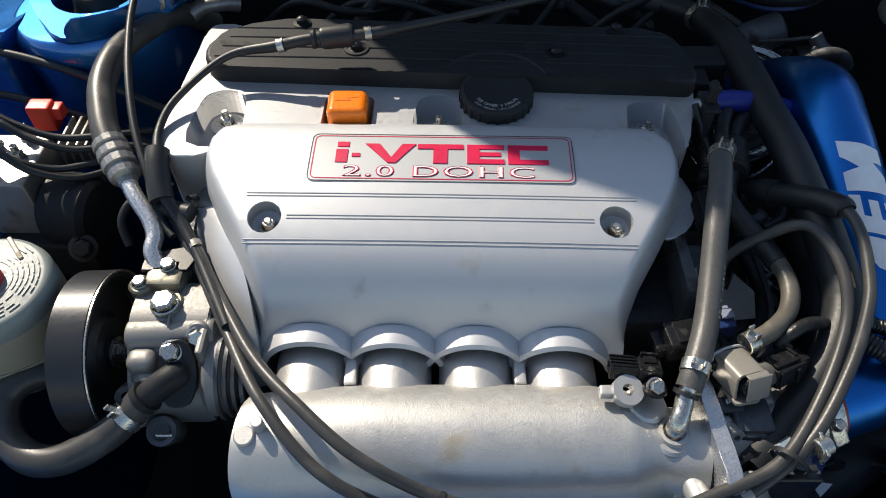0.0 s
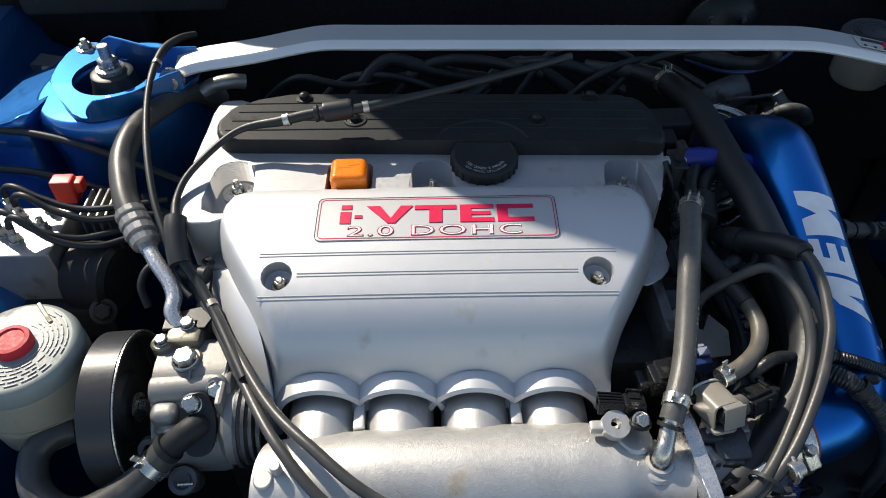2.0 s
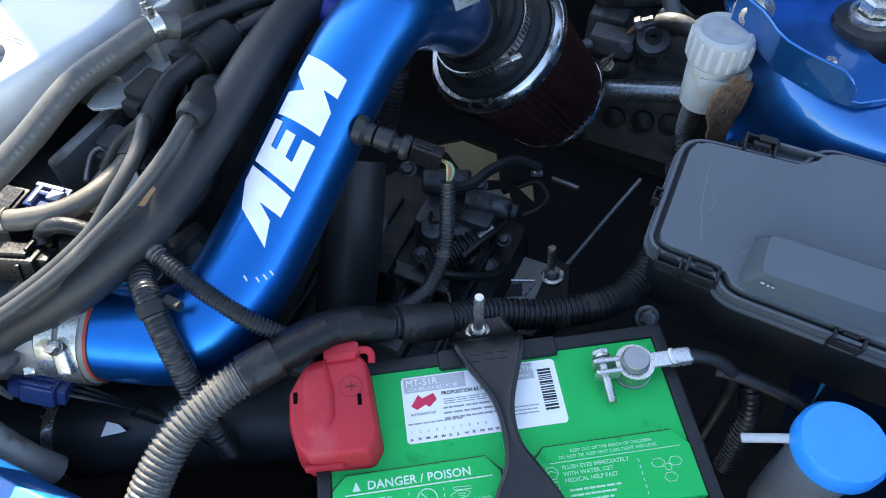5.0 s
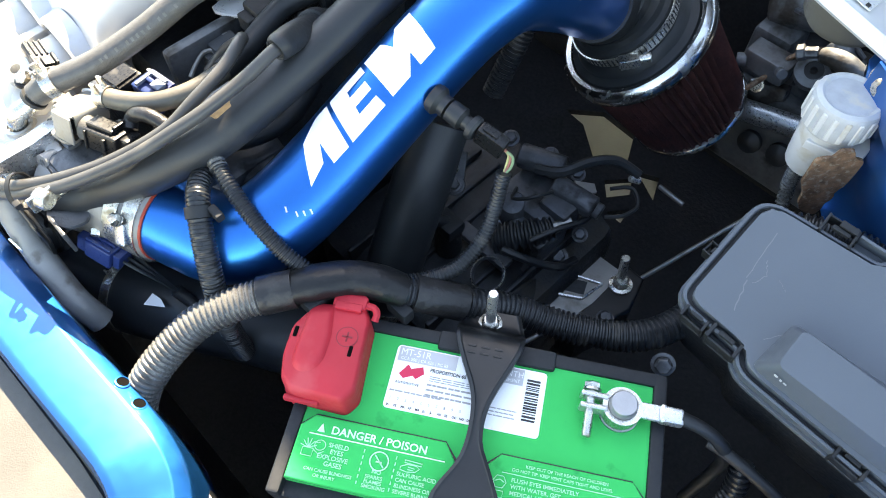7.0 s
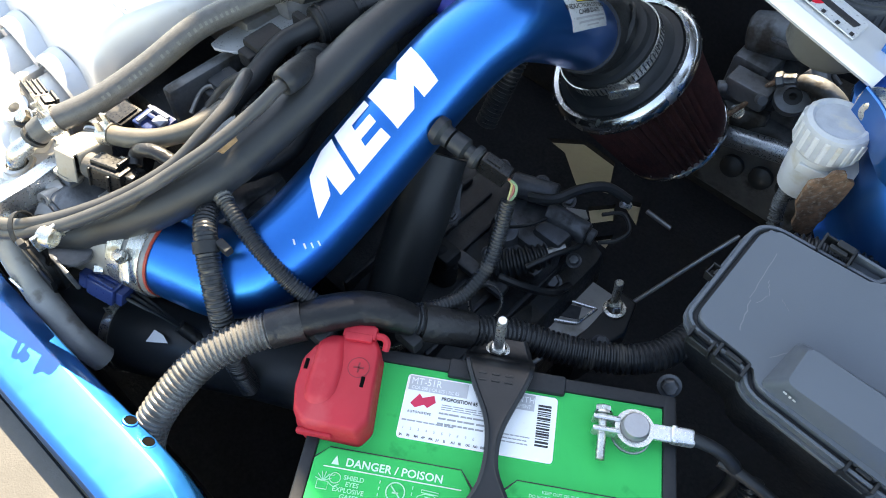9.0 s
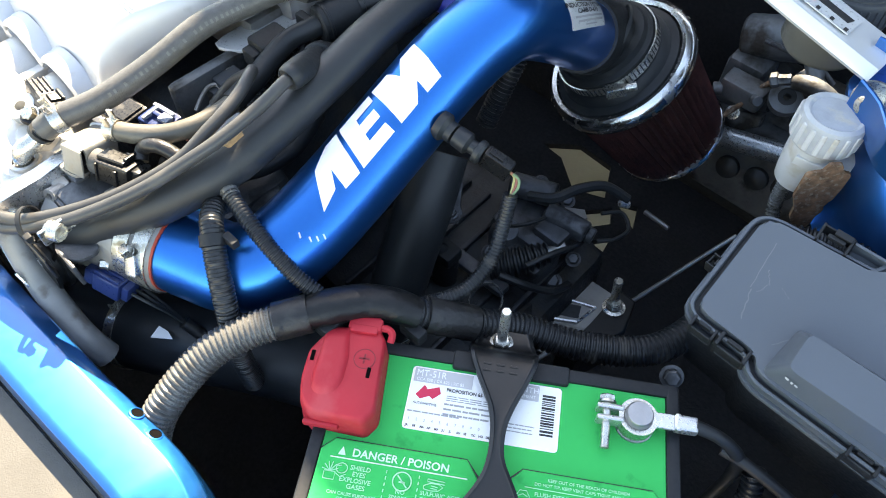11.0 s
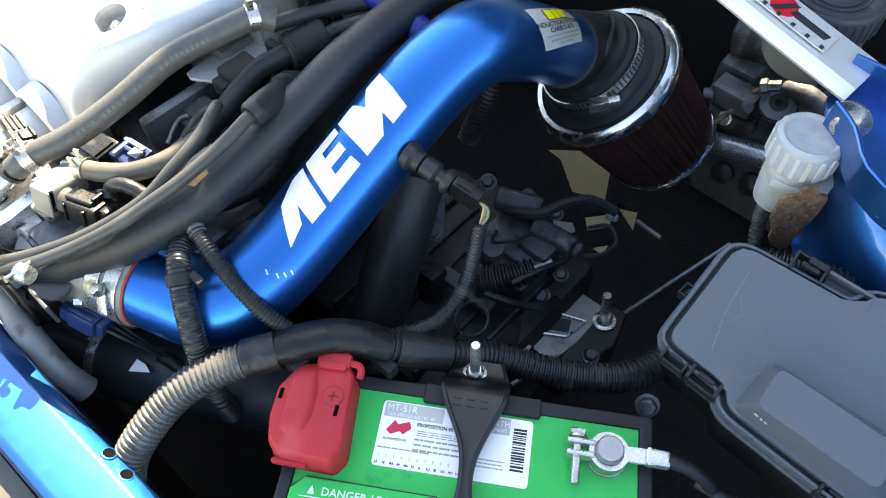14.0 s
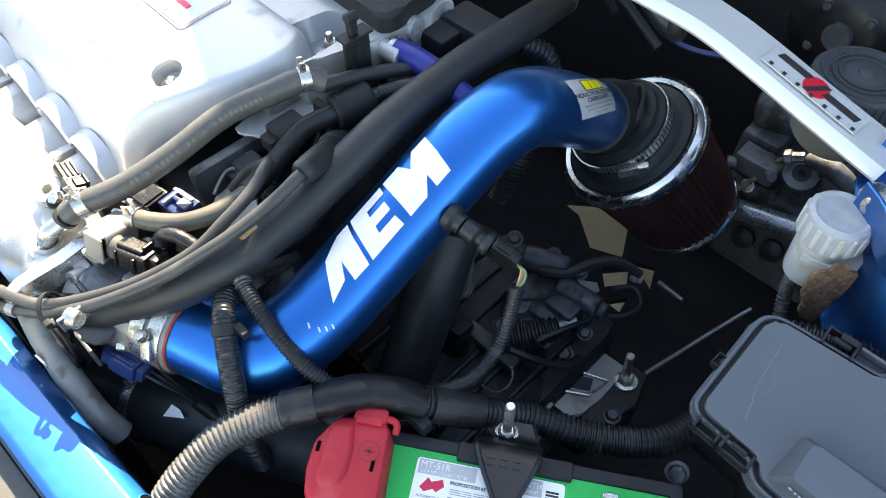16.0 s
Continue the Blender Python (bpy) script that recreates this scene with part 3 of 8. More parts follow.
cuts.append(prism(rounded(-0.109, 0.49, -0.063, 0.546, 0.008), 0.80, 0.86))
carve(body, *cuts)
for cx, cy in ((-0.203, 0.53), (-0.003, 0.527), (0.19, 0.526)):
    part("washer", lathe([(0, 0), (0.016, 0), (0.016, 0.003), (0.012, 0.0045), (0.007, 0.0045)], Matrix.Translation((cx, cy, 0.812)), 24), MACHINED, valve)
    part("nut", bolt((cx, cy, 0.8155), (0, -0.05, 1), 0.0062, 0.008, 1.4, 0.007), STEEL, valve)
part("breather_spigot", join(rod((0.222, 0.55, 0.826), (0.258, 0.55, 0.829), 0.0085), box((0.226, 0.549, 0.822), (0.02, 0.03, 0.03), 0.006)), SILVER_CAST, valve)
part("lifting_lug", join(lathe([(0.004, -0.004), (0.011, -0.004), (0.011, 0.004), (0.004, 0.004)], axis_frame((0.236, 0.585, 0.83), (1, 0.2, 0)), 20, closed=True)), SILVER_CAST, valve)

cap = thing("oil_filler_cap", (0.049, 0.545, 0.838), "round black plastic oil filler cap with small white print", "oil cap")
m = Matrix.Translation((0.049, 0.54, 0.838)) @ Matrix.Rotation(radians(6), 4, "X")
prof = [(0.030, -0.004), (0.033, 0.0), (0.0335, 0.012), (0.0325, 0.0145), (0.03, 0.0155), (0.0285, 0.0145), (0, 0.0138)]
cap_top = part("cap", lathe(prof, m, 48), PLASTIC, cap)
part("grip_ribs", join(*[box((0.0335, 0, 0.006), (0.0016, 0.003, 0.012), 0.0004, m @ Matrix.Rotation(radians(a), 4, "Z"), 1) for a in range(0, 360, 15)]), PLASTIC, cap_top)
for line, rr, sz in (("SEE OWNER'S MANUAL", 0.0222, 0.0044), ("VOIR MANUEL UTILISATEUR", 0.0268, 0.0036)):
    letters = []
    n = len(line)
    for k, ch in enumerate(line):
        if ch != " ":
            a = radians(-90 + (k - (n - 1) / 2) * (6.6 if rr < 0.025 else 4.5))
            letters.append(text_bm(ch, sz, m @ Matrix.Translation((rr * math.cos(a), rr * math.sin(a), 0.0145)) @ Matrix.Rotation(a + math.pi / 2, 4, "Z"), 0.00015, align="CENTER"))
    part("print", join(*letters), GREY_INK, cap_top, "small pale printed words")
arc = [(0.024 * math.cos(radians(a)), 0.024 * math.sin(radians(a))) for a in range(50, 100, 8)] + [(0.0215 * math.cos(radians(a)), 0.0215 * math.sin(radians(a))) for a in range(98, 48, -8)]
part("arrow_mark", flat_shapes([arc], m @ Matrix.Translation((0, 0, 0.0142)), 0.0004), mat("cyan_ink", (0.25, 0.6, 0.7), 0.4), cap_top, "pale cyan arrow")

dip = thing("dipstick_handle", (-0.086, 0.52, 0.80), "bright orange plastic oil dipstick handle in a recess", "dipstick")
part("grip", box((-0.0865, 0.5235, 0.826), (0.036, 0.034, 0.054), 0.0065, seg=4), ORANGE, dip)
part("stem", rod((-0.0865, 0.5235, 0.77), (-0.0865, 0.5235, 0.80), 0.006), STEEL, dip)
part("mark", flat_shapes([[(-0.01, -0.002), (0.004, -0.002), (0.004, -0.0008), (-0.01, -0.0008)], [(0.0, 0.001), (0.011, 0.003), (0.011, 0.004), (0.0, 0.002)]], Matrix.Translation((-0.0865, 0.5235, 0.853)), 0.0003), mat("worn_orange", (0.75, 0.13, 0.0), 0.45), dip)

# black coil cover
coil = thing("coil_cover", (0.0, 0.61, 0.838), "long black plastic ignition coil cover with grooves", "coil cover")
coil.rotation_euler = (0, 0, radians(-1.7))
outline = soften([(-0.2, 0.5645), (-0.217, 0.568), (-0.227, 0.582), (-0.2285, 0.602), (-0.219, 0.618), (-0.203, 0.635), (-0.18, 0.645), (-0.13, 0.6475), (-0.05, 0.6455), (0.1, 0.642), (0.2, 0.639), (0.222, 0.632), (0.231, 0.615), (0.234, 0.59), (0.238, 0.568), (0.232, 0.554), (0.21, 0.5535), (0.1, 0.556), (-0.05, 0.560), (-0.15, 0.5632)], 2)
part("cover", prism(outline, 0.836, 0.856, 0.005), PLASTIC, coil)
for k, y in enumerate((0.58, 0.597, 0.613, 0.629)):
    part("rib", tube([(-0.217 + 0.004 * k, y, 0.8558), (0.0, y, 0.8562), (0.222, y - 0.005, 0.8558)], 0.0011, 6, 2), PLASTIC, coil)
for x, y in ((-0.083, 0.596), (0.108, 0.592)):
    part("screw_boss", lathe([(0.0085, 0), (0.0125, 0), (0.012, 0.0022), (0.0095, 0.0024)], Matrix.Translation((x, y, 0.8552)), 28, closed=True), PLASTIC, coil)
for x, y, z in ((-0.083, 0.596, 0.855), (0.108, 0.592, 0.855), (-0.142, 0.638, 0.856), (0.17, 0.634, 0.856)):
    part("screw", lathe([(0, 0.0), (0.009, 0.0), (0.009, 0.0015), (0.0055, 0.002), (0.0055, 0.006), (0.003, 0.008), (0, 0.008)], Matrix.Translation((x, y, z)), 14), BLACK_STEEL, coil)
part("cap_rim", join(tube([(0.088 * 0 + 0.049 + 0.05 * math.cos(radians(a)), 0.548 + 0.045 * math.sin(radians(a)), 0.8545) for a in range(15, 170, 12)], 0.003, 8, 3)), PLASTIC, coil)

# the large silver cover
PROFILE = [(0.514, 0.806), (0.5125, 0.826), (0.507, 0.8375), (0.497, 0.8425), (0.475, 0.844), (0.45, 0.8425), (0.425, 0.8395), (0.40, 0.8345), (0.38, 0.8285), (0.366, 0.8215), (0.354, 0.811), (0.345, 0.80), (0.338, 0.788), (0.333, 0.776), (0.329, 0.764)]
LEFT = [(0.514, -0.178), (0.507, -0.186), (0.497, -0.2045), (0.485, -0.2105), (0.465, -0.2105), (0.445, -0.204), (0.417, -0.189), (0.385, -0.170), (0.36, -0.157), (0.345, -0.150), (0.329, -0.146)]
RIGHT = [(0.514, 0.180), (0.507, 0.187), (0.497, 0.199), (0.485, 0.2065), (0.465, 0.2085), (0.445, 0.206), (0.42, 0.196), (0.385, 0.1765), (0.362, 0.162), (0.345, 0.154), (0.329, 0.151)]
RUNNERS = (-0.1075, -0.0400, 0.0270, 0.0955)
ARCHES = [c + 0.004 for c in RUNNERS]


def curve_at(table, y):
    t = sorted(table)
    return float(np.interp(y, [a for a, _ in t], [b for _, b in t]))


def arch(x):
    """Height of the cover's lower edge over the four runners."""
    h = 0.7425
    for c in ARCHES:
        q = 0.0385**2 - (x - c) ** 2
        if q > 0:
            h = max(h, 0.733 + math.sqrt(q))
    return h


WELL_R = 0.0138
FINE = sorted(soften(PROFILE[2:], 6, closed=False))


def cover_at(x, y):
    """Height of the cover's top surface."""
    a, b = curve_at(LEFT, y), curve_at(RIGHT, y)
    s = (x - a) / (b - a)
    return float(np.interp(y, [p[0] for p in FINE], [p[1] for p in FINE])) + 0.0015 * (1 - (2 * s - 1) ** 2)


def cover_solid():
    prof = [(y, z) for y, z, in soften(PROFILE, 3, closed=False)]
    nx = 97
    top = []
    for k, (y, z) in enumerate(prof):
        a, b = curve_at(LEFT, y), curve_at(RIGHT, y)
        row = []
        for i in range(nx):
            u = i / (nx - 1)
            s = 0.5 - 0.5 * math.cos(math.pi * u)
            s = 0.65 * u + 0.35 * s
            x = a + (b - a) * s
            edge = min(s, 1 - s) * (b - a)
            drop = 0.03 * max(0.0, 1 - edge / 0.014) ** 2.2 if z > 0.79 else 0.03 * max(0.0, 1 - edge / 0.014) ** 2.2 * max(0, (z - 0.76) / 0.03)
            crown = 0.0015 * (1 - (2 * s - 1) ** 2)
            row.append(Vector((x, y, z - drop + crown)))
        top.append(row)
    for k in range(1, 6):
        row = []
        for i in range(nx):
            q = top[len(prof) - 1][i]
            low = min(arch(q.x), q.z - 0.001)
            f = k / 5
            row.append(Vector((q.x, q.y - 0.010 * f * (q.z - low) / 0.014, q.z + (low - q.z) * f)))
        top.append(row)
    wells = [Vector((x, 0.396)) for x in (-0.141, 0.141)]

    def in_well(q):
        c = sum((v for v in q), Vector()) / 4
        return any((c.xy - w).length < 0.0205 for w in wells)

    bm = bmesh.new()
    grid = [[bm.verts.new(v) for v in row] for row in top]
    for a, b in zip(grid, grid[1:]):
        for i in range(nx - 1):
            if not in_well([a[i].co, a[i + 1].co, b[i + 1].co, b[i].co]):
                bm.faces.new((a[i], a[i + 1], b[i + 1], b[i]))
    for w in wells:
        start = next(v for row in grid[1:-1] for v in row[1:-1] if v.link_faces and (v.co.xy - w).length < 0.034 and any(e.is_boundary for e in v.link_edges))
        rim = [start]
        while True:
            ways = [e.other_vert(rim[-1]) for e in rim[-1].link_edges if e.is_boundary]
            ways = [v for v in ways if v not in rim]
            if not ways:
                break
            rim.append(ways[0])
        inner = []
        for v in rim:
            d = (v.co.xy - w).normalized() * WELL_R
            inner.append(bm.verts.new((w.x + d.x, w.y + d.y, cover_at(w.x + d.x, w.y + d.y))))
        deep = [bm.verts.new(v.co + Vector((0, 0.0012, -0.004))) for v in inner]
        for k in range(len(rim)):
            j = (k + 1) % len(rim)
            bm.faces.new((rim[k], rim[j], inner[j], inner[k]))
            bm.faces.new((inner[k], inner[j], deep[j], deep[k]))
    bm.normal_update()
    under = [[bm.verts.new(v.co + Vector((0, 0.0025, -0.003))) for v in row] for row in grid]
    for a, b in zip(under, under[1:]):
        for i in range(nx - 1):
            if not in_well([a[i].co, a[i + 1].co, b[i + 1].co, b[i].co]):
                bm.faces.new((a[i], b[i], b[i + 1], a[i + 1]))
    for a, b in ((grid[0], under[0]), (grid[-1], under[-1]), ([r[0] for r in grid], [r[0] for r in under]), ([r[-1] for r in grid], [r[-1] for r in under])):
        for i in range(len(a) - 1):
            bm.faces.new((a[i], b[i], b[i + 1], a[i + 1]))
    return bm


cover = thing("engine_cover", (0.0, 0.42, 0.76), "silver plastic engine cover with red badge and shallow grooves", "engine cover")
cover.rotation_euler = (0, 0, radians(-1.2))
cover.location = (-0.002, 0.4175, 0.76)
shell = part("shell", cover_solid(), SILVER, cover, angle=50)
for x in (-0.141, 0.141):
    wm = Matrix.Translation((x, 0.396, cover_at(x, 0.396))) @ Matrix.Rotation(radians(15), 4, "X")
    part("bolt_well", lathe([(WELL_R + 0.0003, -0.002), (WELL_R - 0.0003, -0.008), (0.0125, -0.0135), (0.010, -0.0155), (0, -0.0155)], wm, 40), SILVER_CAST, cover)
    part("bolt", bolt(wm @ Vector((0.001, -0.002, -0.0155)), (0, -0.05, 1), 0.0058, 0.007, 1.4, 0.002), STEEL, cover)


def groove(x0, x1, y):
    n = 8
    return join(*[tube([(x0 + (x1 - x0) * k / n, y + o, cover_at(x0 + (x1 - x0) * k / n, y + o) - 0.0001) for k in range(n + 1)], 0.0007, 6, 2) for o in (-0.0014, 0.0014)])


for x0, x1, y in ((-0.158, 0.159, 0.4165), (-0.123, 0.123, 0.396), (-0.156, 0.156, 0.3755)):
    part("groove", groove(x0, x1, y), SILVER_CAST, cover, "pressed double line")

# arch lips over the runners
for c in ARCHES:
    pts = [(c + 0.0355 * math.cos(radians(a)), 0.322, 0.733 + 0.0355 * math.sin(radians(a))) for a in range(18, 163, 8)]
    bm = bmesh.new()
    rows = []
    for x, y, z in pts:
        d = Vector((x - c, 0, z - 0.733)).normalized()
        rows.append([bm.verts.new(Vector((c, y, 0.733)) + d * r + Vector((0, o, 0))) for r, o in ((0.0380, 0.008), (0.0452, 0.0100), (0.0458, 0.0055), (0.0436, -0.0068), (0.0404, -0.0090), (0.0388, -0.0082))])
    for a, b in zip(rows, rows[1:]):
        for j in range(6):
            bm.faces.new((a[j], a[(j + 1) % 6], b[(j + 1) % 6], b[j]))
    bm.faces.new(rows[0]); bm.faces.new(rows[-1][::-1])
    part("arch_lip", bm, SILVER, cover)
    part("arch_seal", tube([(c + 0.0358 * math.cos(radians(a)), 0.3215, 0.733 + 0.0358 * math.sin(radians(a))) for a in range(4, 177, 8)], 0.0027, 8, 3), RUBBER, cover, "black rubber seal under the lip")

# badge on the cover, laid on its sloping top
BADGE = Matrix()


def drape(bm):
    """Lays a flat print on the cover's curved top."""
    for k in range(-8, 9):
        bmesh.ops.bisect_plane(bm, geom=bm.verts[:] + bm.edges[:] + bm.faces[:], plane_co=(0, 0.0033 * k, 0), plane_no=(0, 1, 0))
    for v in bm.verts:
        y = 0.4575 + v.co.y * 0.998
        v.co = (v.co.x, y, cover_at(v.co.x, y) + v.co.z + 0.0003)
    return bm



def frame_shape(x0, y0, x1, y1, r, w):
    a, b = rounded(x0, y0, x1, y1, r), rounded(x0 + w, y0 + w, x1 - w, y1 - w, r - w)
    bm = bmesh.new()
    va, vb = [bm.verts.new((*q, 0.0007)) for q in a], [bm.verts.new((*q, 0.0007)) for q in b]
    for k in range(len(a)):
        bm.faces.new((va[k], va[(k + 1) % len(a)], vb[(k + 1) % len(a)], vb[k]))
    bm.transform(BADGE)
    return bm


badge = part("badge_plate", drape(prism(rounded(-0.1115, -0.0275, 0.1115, 0.0275, 0.006), -0.0006, 0.0004)), PLATE, cover, "brushed silver badge plate")
part("badge_border", drape(frame_shape(-0.1115, -0.0275, 0.1115, 0.0275, 0.006, 0.0007)), BLACK_INK, badge, "thin dark border")
part("badge_line", drape(frame_shape(-0.109, -0.025, 0.109, 0.025, 0.005, 0.0008)), RED_INK, badge, "thin crimson line")


def slanted(x0, x1, y0, y1, s=0.0):
    return [(x0, y0), (x1, y0), (x1 + s, y1), (x0 + s, y1)]


MARKS = [[slanted(-0.0895, -0.0795, -0.0075, 0.0075), slanted(-0.089, -0.079, 0.0105, 0.0165)], [slanted(-0.076, -0.069, -0.001, 0.003)],
         [[(-0.0655, 0.0145), (-0.053, 0.0145), (-0.0385, -0.0075), (-0.0455, -0.0075)], [(-0.0335, 0.0145), (-0.022, 0.0145), (-0.0385, -0.0075), (-0.0425, -0.0016)]],
         [slanted(-0.0205, 0.0185, 0.009, 0.0145), slanted(-0.007, 0.005, -0.0075, 0.009)],
         [slanted(0.0215, 0.032, -0.0075, 0.0145), slanted(0.032, 0.053, 0.0095, 0.0145), slanted(0.032, 0.05, 0.0012, 0.0055), slanted(0.032, 0.053, -0.0075, -0.0025)],
         [slanted(0.056, 0.066, -0.0075, 0.0145), slanted(0.066, 0.09, 0.0092, 0.0145), slanted(0.066, 0.09, -0.0075, -0.0025)]]
for q in MARKS:
    part("badge_mark", drape(flat_shapes(q, BADGE, 0.0009)), RED_INK, badge, "crimson block mark")
t = text_bm("2.0 DOHC", 0.0165, BADGE @ Matrix.Translation((-0.0825, -0.0222, 0.0006)), 0.0002, 1.12, 1.98, outline=0.00034)
part("badge_lettering_fill", drape(text_bm("2.0 DOHC", 0.0165, BADGE @ Matrix.Translation((-0.0825, -0.0222, 0.0006)), 0.00008, 1.12, 1.98)), PAPER, badge, "white letter faces")
part("badge_lettering", drape(t), RED_INK, badge, "crimson outlined lettering")

# left skirt of the cover over the timing side
rails = []
for pts in ([(-0.192, 0.436, 0.806), (-0.172, 0.395, 0.806), (-0.156, 0.36, 0.797), (-0.147, 0.33, 0.778), (-0.144, 0.314, 0.756)], [(-0.212, 0.434, 0.802), (-0.194, 0.392, 0.796), (-0.174, 0.352, 0.783), (-0.16, 0.326, 0.766), (-0.153, 0.312, 0.748)], [(-0.219, 0.43, 0.775), (-0.203, 0.39, 0.762), (-0.183, 0.35, 0.75), (-0.166, 0.322, 0.738), (-0.157, 0.31, 0.728)], [(-0.216, 0.43, 0.73), (-0.201, 0.392, 0.722), (-0.182, 0.352, 0.716), (-0.165, 0.324, 0.712), (-0.156, 0.312, 0.71)], [(-0.19, 0.436, 0.73), (-0.17, 0.398, 0.722), (-0.154, 0.36, 0.716), (-0.146, 0.33, 0.712), (-0.144, 0.314, 0.71)]):
    rails.append(soften(pts, 5, closed=False))
part("side_skirt", loft([list(q) for q in zip(*rails)]), SILVER, cover, "", 60)

# intake manifold
mani = thing("intake_manifold", (0.0, 0.25, 0.66), "sand-cast aluminium intake manifold with four runners", "intake manifold")
part("plenum", tube([(-0.1535, 0.246, 0.728), (-0.1515, 0.246, 0.728), (-0.146, 0.246, 0.728), (-0.12, 0.247, 0.727), (-0.06, 0.25, 0.726), (0.0, 0.25, 0.725), (0.06, 0.25, 0.725), (0.11, 0.249, 0.727), (0.145, 0.246, 0.73), (0.168, 0.243, 0.733), (0.198, 0.238, 0.735)], [0.036, 0.0405, 0.0435, 0.0462, 0.048, 0.049, 0.049, 0.0485, 0.0445, 0.0345, 0.0335], 36, 6), CAST, mani)
for c in RUNNERS:
    part("runner", tube([(c, 0.375, 0.705), (c, 0.345, 0.726), (c, 0.318, 0.732), (c, 0.292, 0.731), (c, 0.268, 0.728), (c, 0.25, 0.722)], [0.0305, 0.0305, 0.0305, 0.0305, 0.0325, 0.036], 28, 4), CAST, mani)
for a, b in ((RUNNERS[0], RUNNERS[1]), (RUNNERS[2], RUNNERS[3])):
    part("web", box(((a + b) / 2, 0.305, 0.74), (0.010, 0.03, 0.03), 0.002), CAST, mani)
part("gasket", box((0.012, 0.3295, 0.738), (0.27, 0.004, 0.046), 0.001), BLACK_STEEL, mani)
part("plug", rod((-0.1435, 0.238, 0.766), (-0.1437, 0.2368, 0.7735), 0.0078, seg=20), CAST, mani)
part("pin", rod((-0.1335, 0.244, 0.768), (-0.1335, 0.2425, 0.784), 0.0046, seg=14), CAST, mani)
part("lug", join(lathe([(0.0045, 0), (0.0115, 0), (0.0115, 0.009), (0.0045, 0.009)], axis_frame((0.135, 0.268, 0.779), (0.1, -0.25, 1)), 24, closed=True), box((0.121, 0.267, 0.782), (0.012, 0.009, 0.008), 0.002)), CAST, mani)
part("throttle_boss", join(rod((0.15, 0.262, 0.75), (0.152, 0.262, 0.774), 0.015), rod((0.166, 0.24, 0.745), (0.167, 0.239, 0.7665), 0.0145, seg=24), box((0.155, 0.268, 0.748), (0.03, 0.03, 0.03), 0.006), rod((0.178, 0.228, 0.744), (0.184, 0.2, 0.746), 0.009), rod((0.17, 0.222, 0.70), (0.176, 0.204, 0.735), 0.008)), CAST, mani)
part("throttle_flange", prism(soften([(-0.044, -0.044), (-0.047, 0.0), (-0.044, 0.044), (0.0, 0.046), (0.044, 0.044), (0.047, 0.0), (0.044, -0.044), (0.0, -0.046)], 3), 0, 0.012, 0.0015, axis_frame((0.193, 0.24, 0.732), (1, 0.06, 0.02)), bottom=True), MACHINED, mani)
part("bracket", prism([(0.15, 0.19), (0.17, 0.19), (0.178, 0.205), (0.162, 0.21)], 0.60, 0.715, 0.003), CAST, mani)

throttle = thing("throttle_assembly", (0.24, 0.26, 0.68), "cast aluminium throttle body with sensors and linkage", "throttle body")
part("body", rod((0.203, 0.242, 0.732), (0.270, 0.272, 0.736), 0.034, seg=36), ALLOY, throttle)
part("top_block", join(box((0.229, 0.262, 0.757), (0.03, 0.044, 0.03), 0.005), box((0.221, 0.246, 0.7595), (0.034, 0.018, 0.018), 0.004), box((0.214, 0.262, 0.771), (0.018, 0.012, 0.008), 0.0025)), DARK_IRON, throttle, "dark cast block")
part("stop_lug", join(box((0.2055, 0.2495, 0.765), (0.017, 0.012, 0.009), 0.003), lathe([(0.0028, -0.0065), (0.0062, -0.0065), (0.0062, 0.0065), (0.0028, 0.0065)], axis_frame((0.212, 0.243, 0.7655), (0.25, -0.9, 0.35)), 20, closed=True)), CAST, throttle, "small cast lug with a drilled hole")
part("side_web", join(rod((0.212, 0.268, 0.76), (0.216, 0.262, 0.774), 0.0065), box((0.243, 0.274, 0.762), (0.012, 0.02, 0.018), 0.003)), CAST, throttle)
part("cable_drum", lathe([(0, 0.009), (0.006, 0.009), (0.008, 0.005), (0.0125, 0.005), (0.0145, 0.008), (0.018, 0.009), (0.0205, 0.0075), (0.0205, 0.0035), (0.018, 0.002), (0.018, -0.004), (0.0205, -0.006), (0, -0.006)], axis_frame((0.226, 0.2195, 0.746), (0.15, -0.75, 0.65)), 40), BLACK_STEEL, throttle, "black cable drum")
part("drum_cam", prism([(-0.006, 0.016), (0.008, 0.019), (0.026, 0.028), (0.03, 0.025), (0.02, 0.016), (0.016, 0.006)], 0.0065, 0.0085, 0.0004, axis_frame((0.226, 0.2195, 0.746), (0.15, -0.75, 0.65))), MACHINED, throttle, "pale stamped cam plate")
part("flange_bolt", bolt((0.207, 0.21, 0.762), (1, 0, 0.2), 0.005, 0.005), STEEL, throttle)
part("linkage", join(lathe([(0, 0), (0.028, 0), (0.028, 0.004), (0.024, 0.005), (0.024, 0.009), (0.028, 0.01), (0.028, 0.013), (0, 0.013)], axis_frame((0.225, 0.214, 0.73), (0.1, -1, 0.15)), 28), box((0.24, 0.206, 0.758), (0.05, 0.003, 0.022), 0.001, None, 1)), BLACK_STEEL, throttle)
part("return_spring", tube([(0.225 + 0.016 * math.cos(k * 0.9), 0.205 - 0.0012 * k, 0.73 + 0.016 * math.sin(k * 0.9)) for k in range(16)], 0.0014, 6, 4), STEEL, throttle)
part("cable_bracket", join(prism(corners([(0.236, 0.222), (0.252, 0.214), (0.268, 0.222), (0.272, 0.236), (0.256, 0.246), (0.24, 0.24)], 0.005), 0.752, 0.755, 0.0006), box((0.262, 0.217, 0.745), (0.02, 0.003, 0.022), 0.001)), DARK_IRON, throttle, "dark cable bracket")



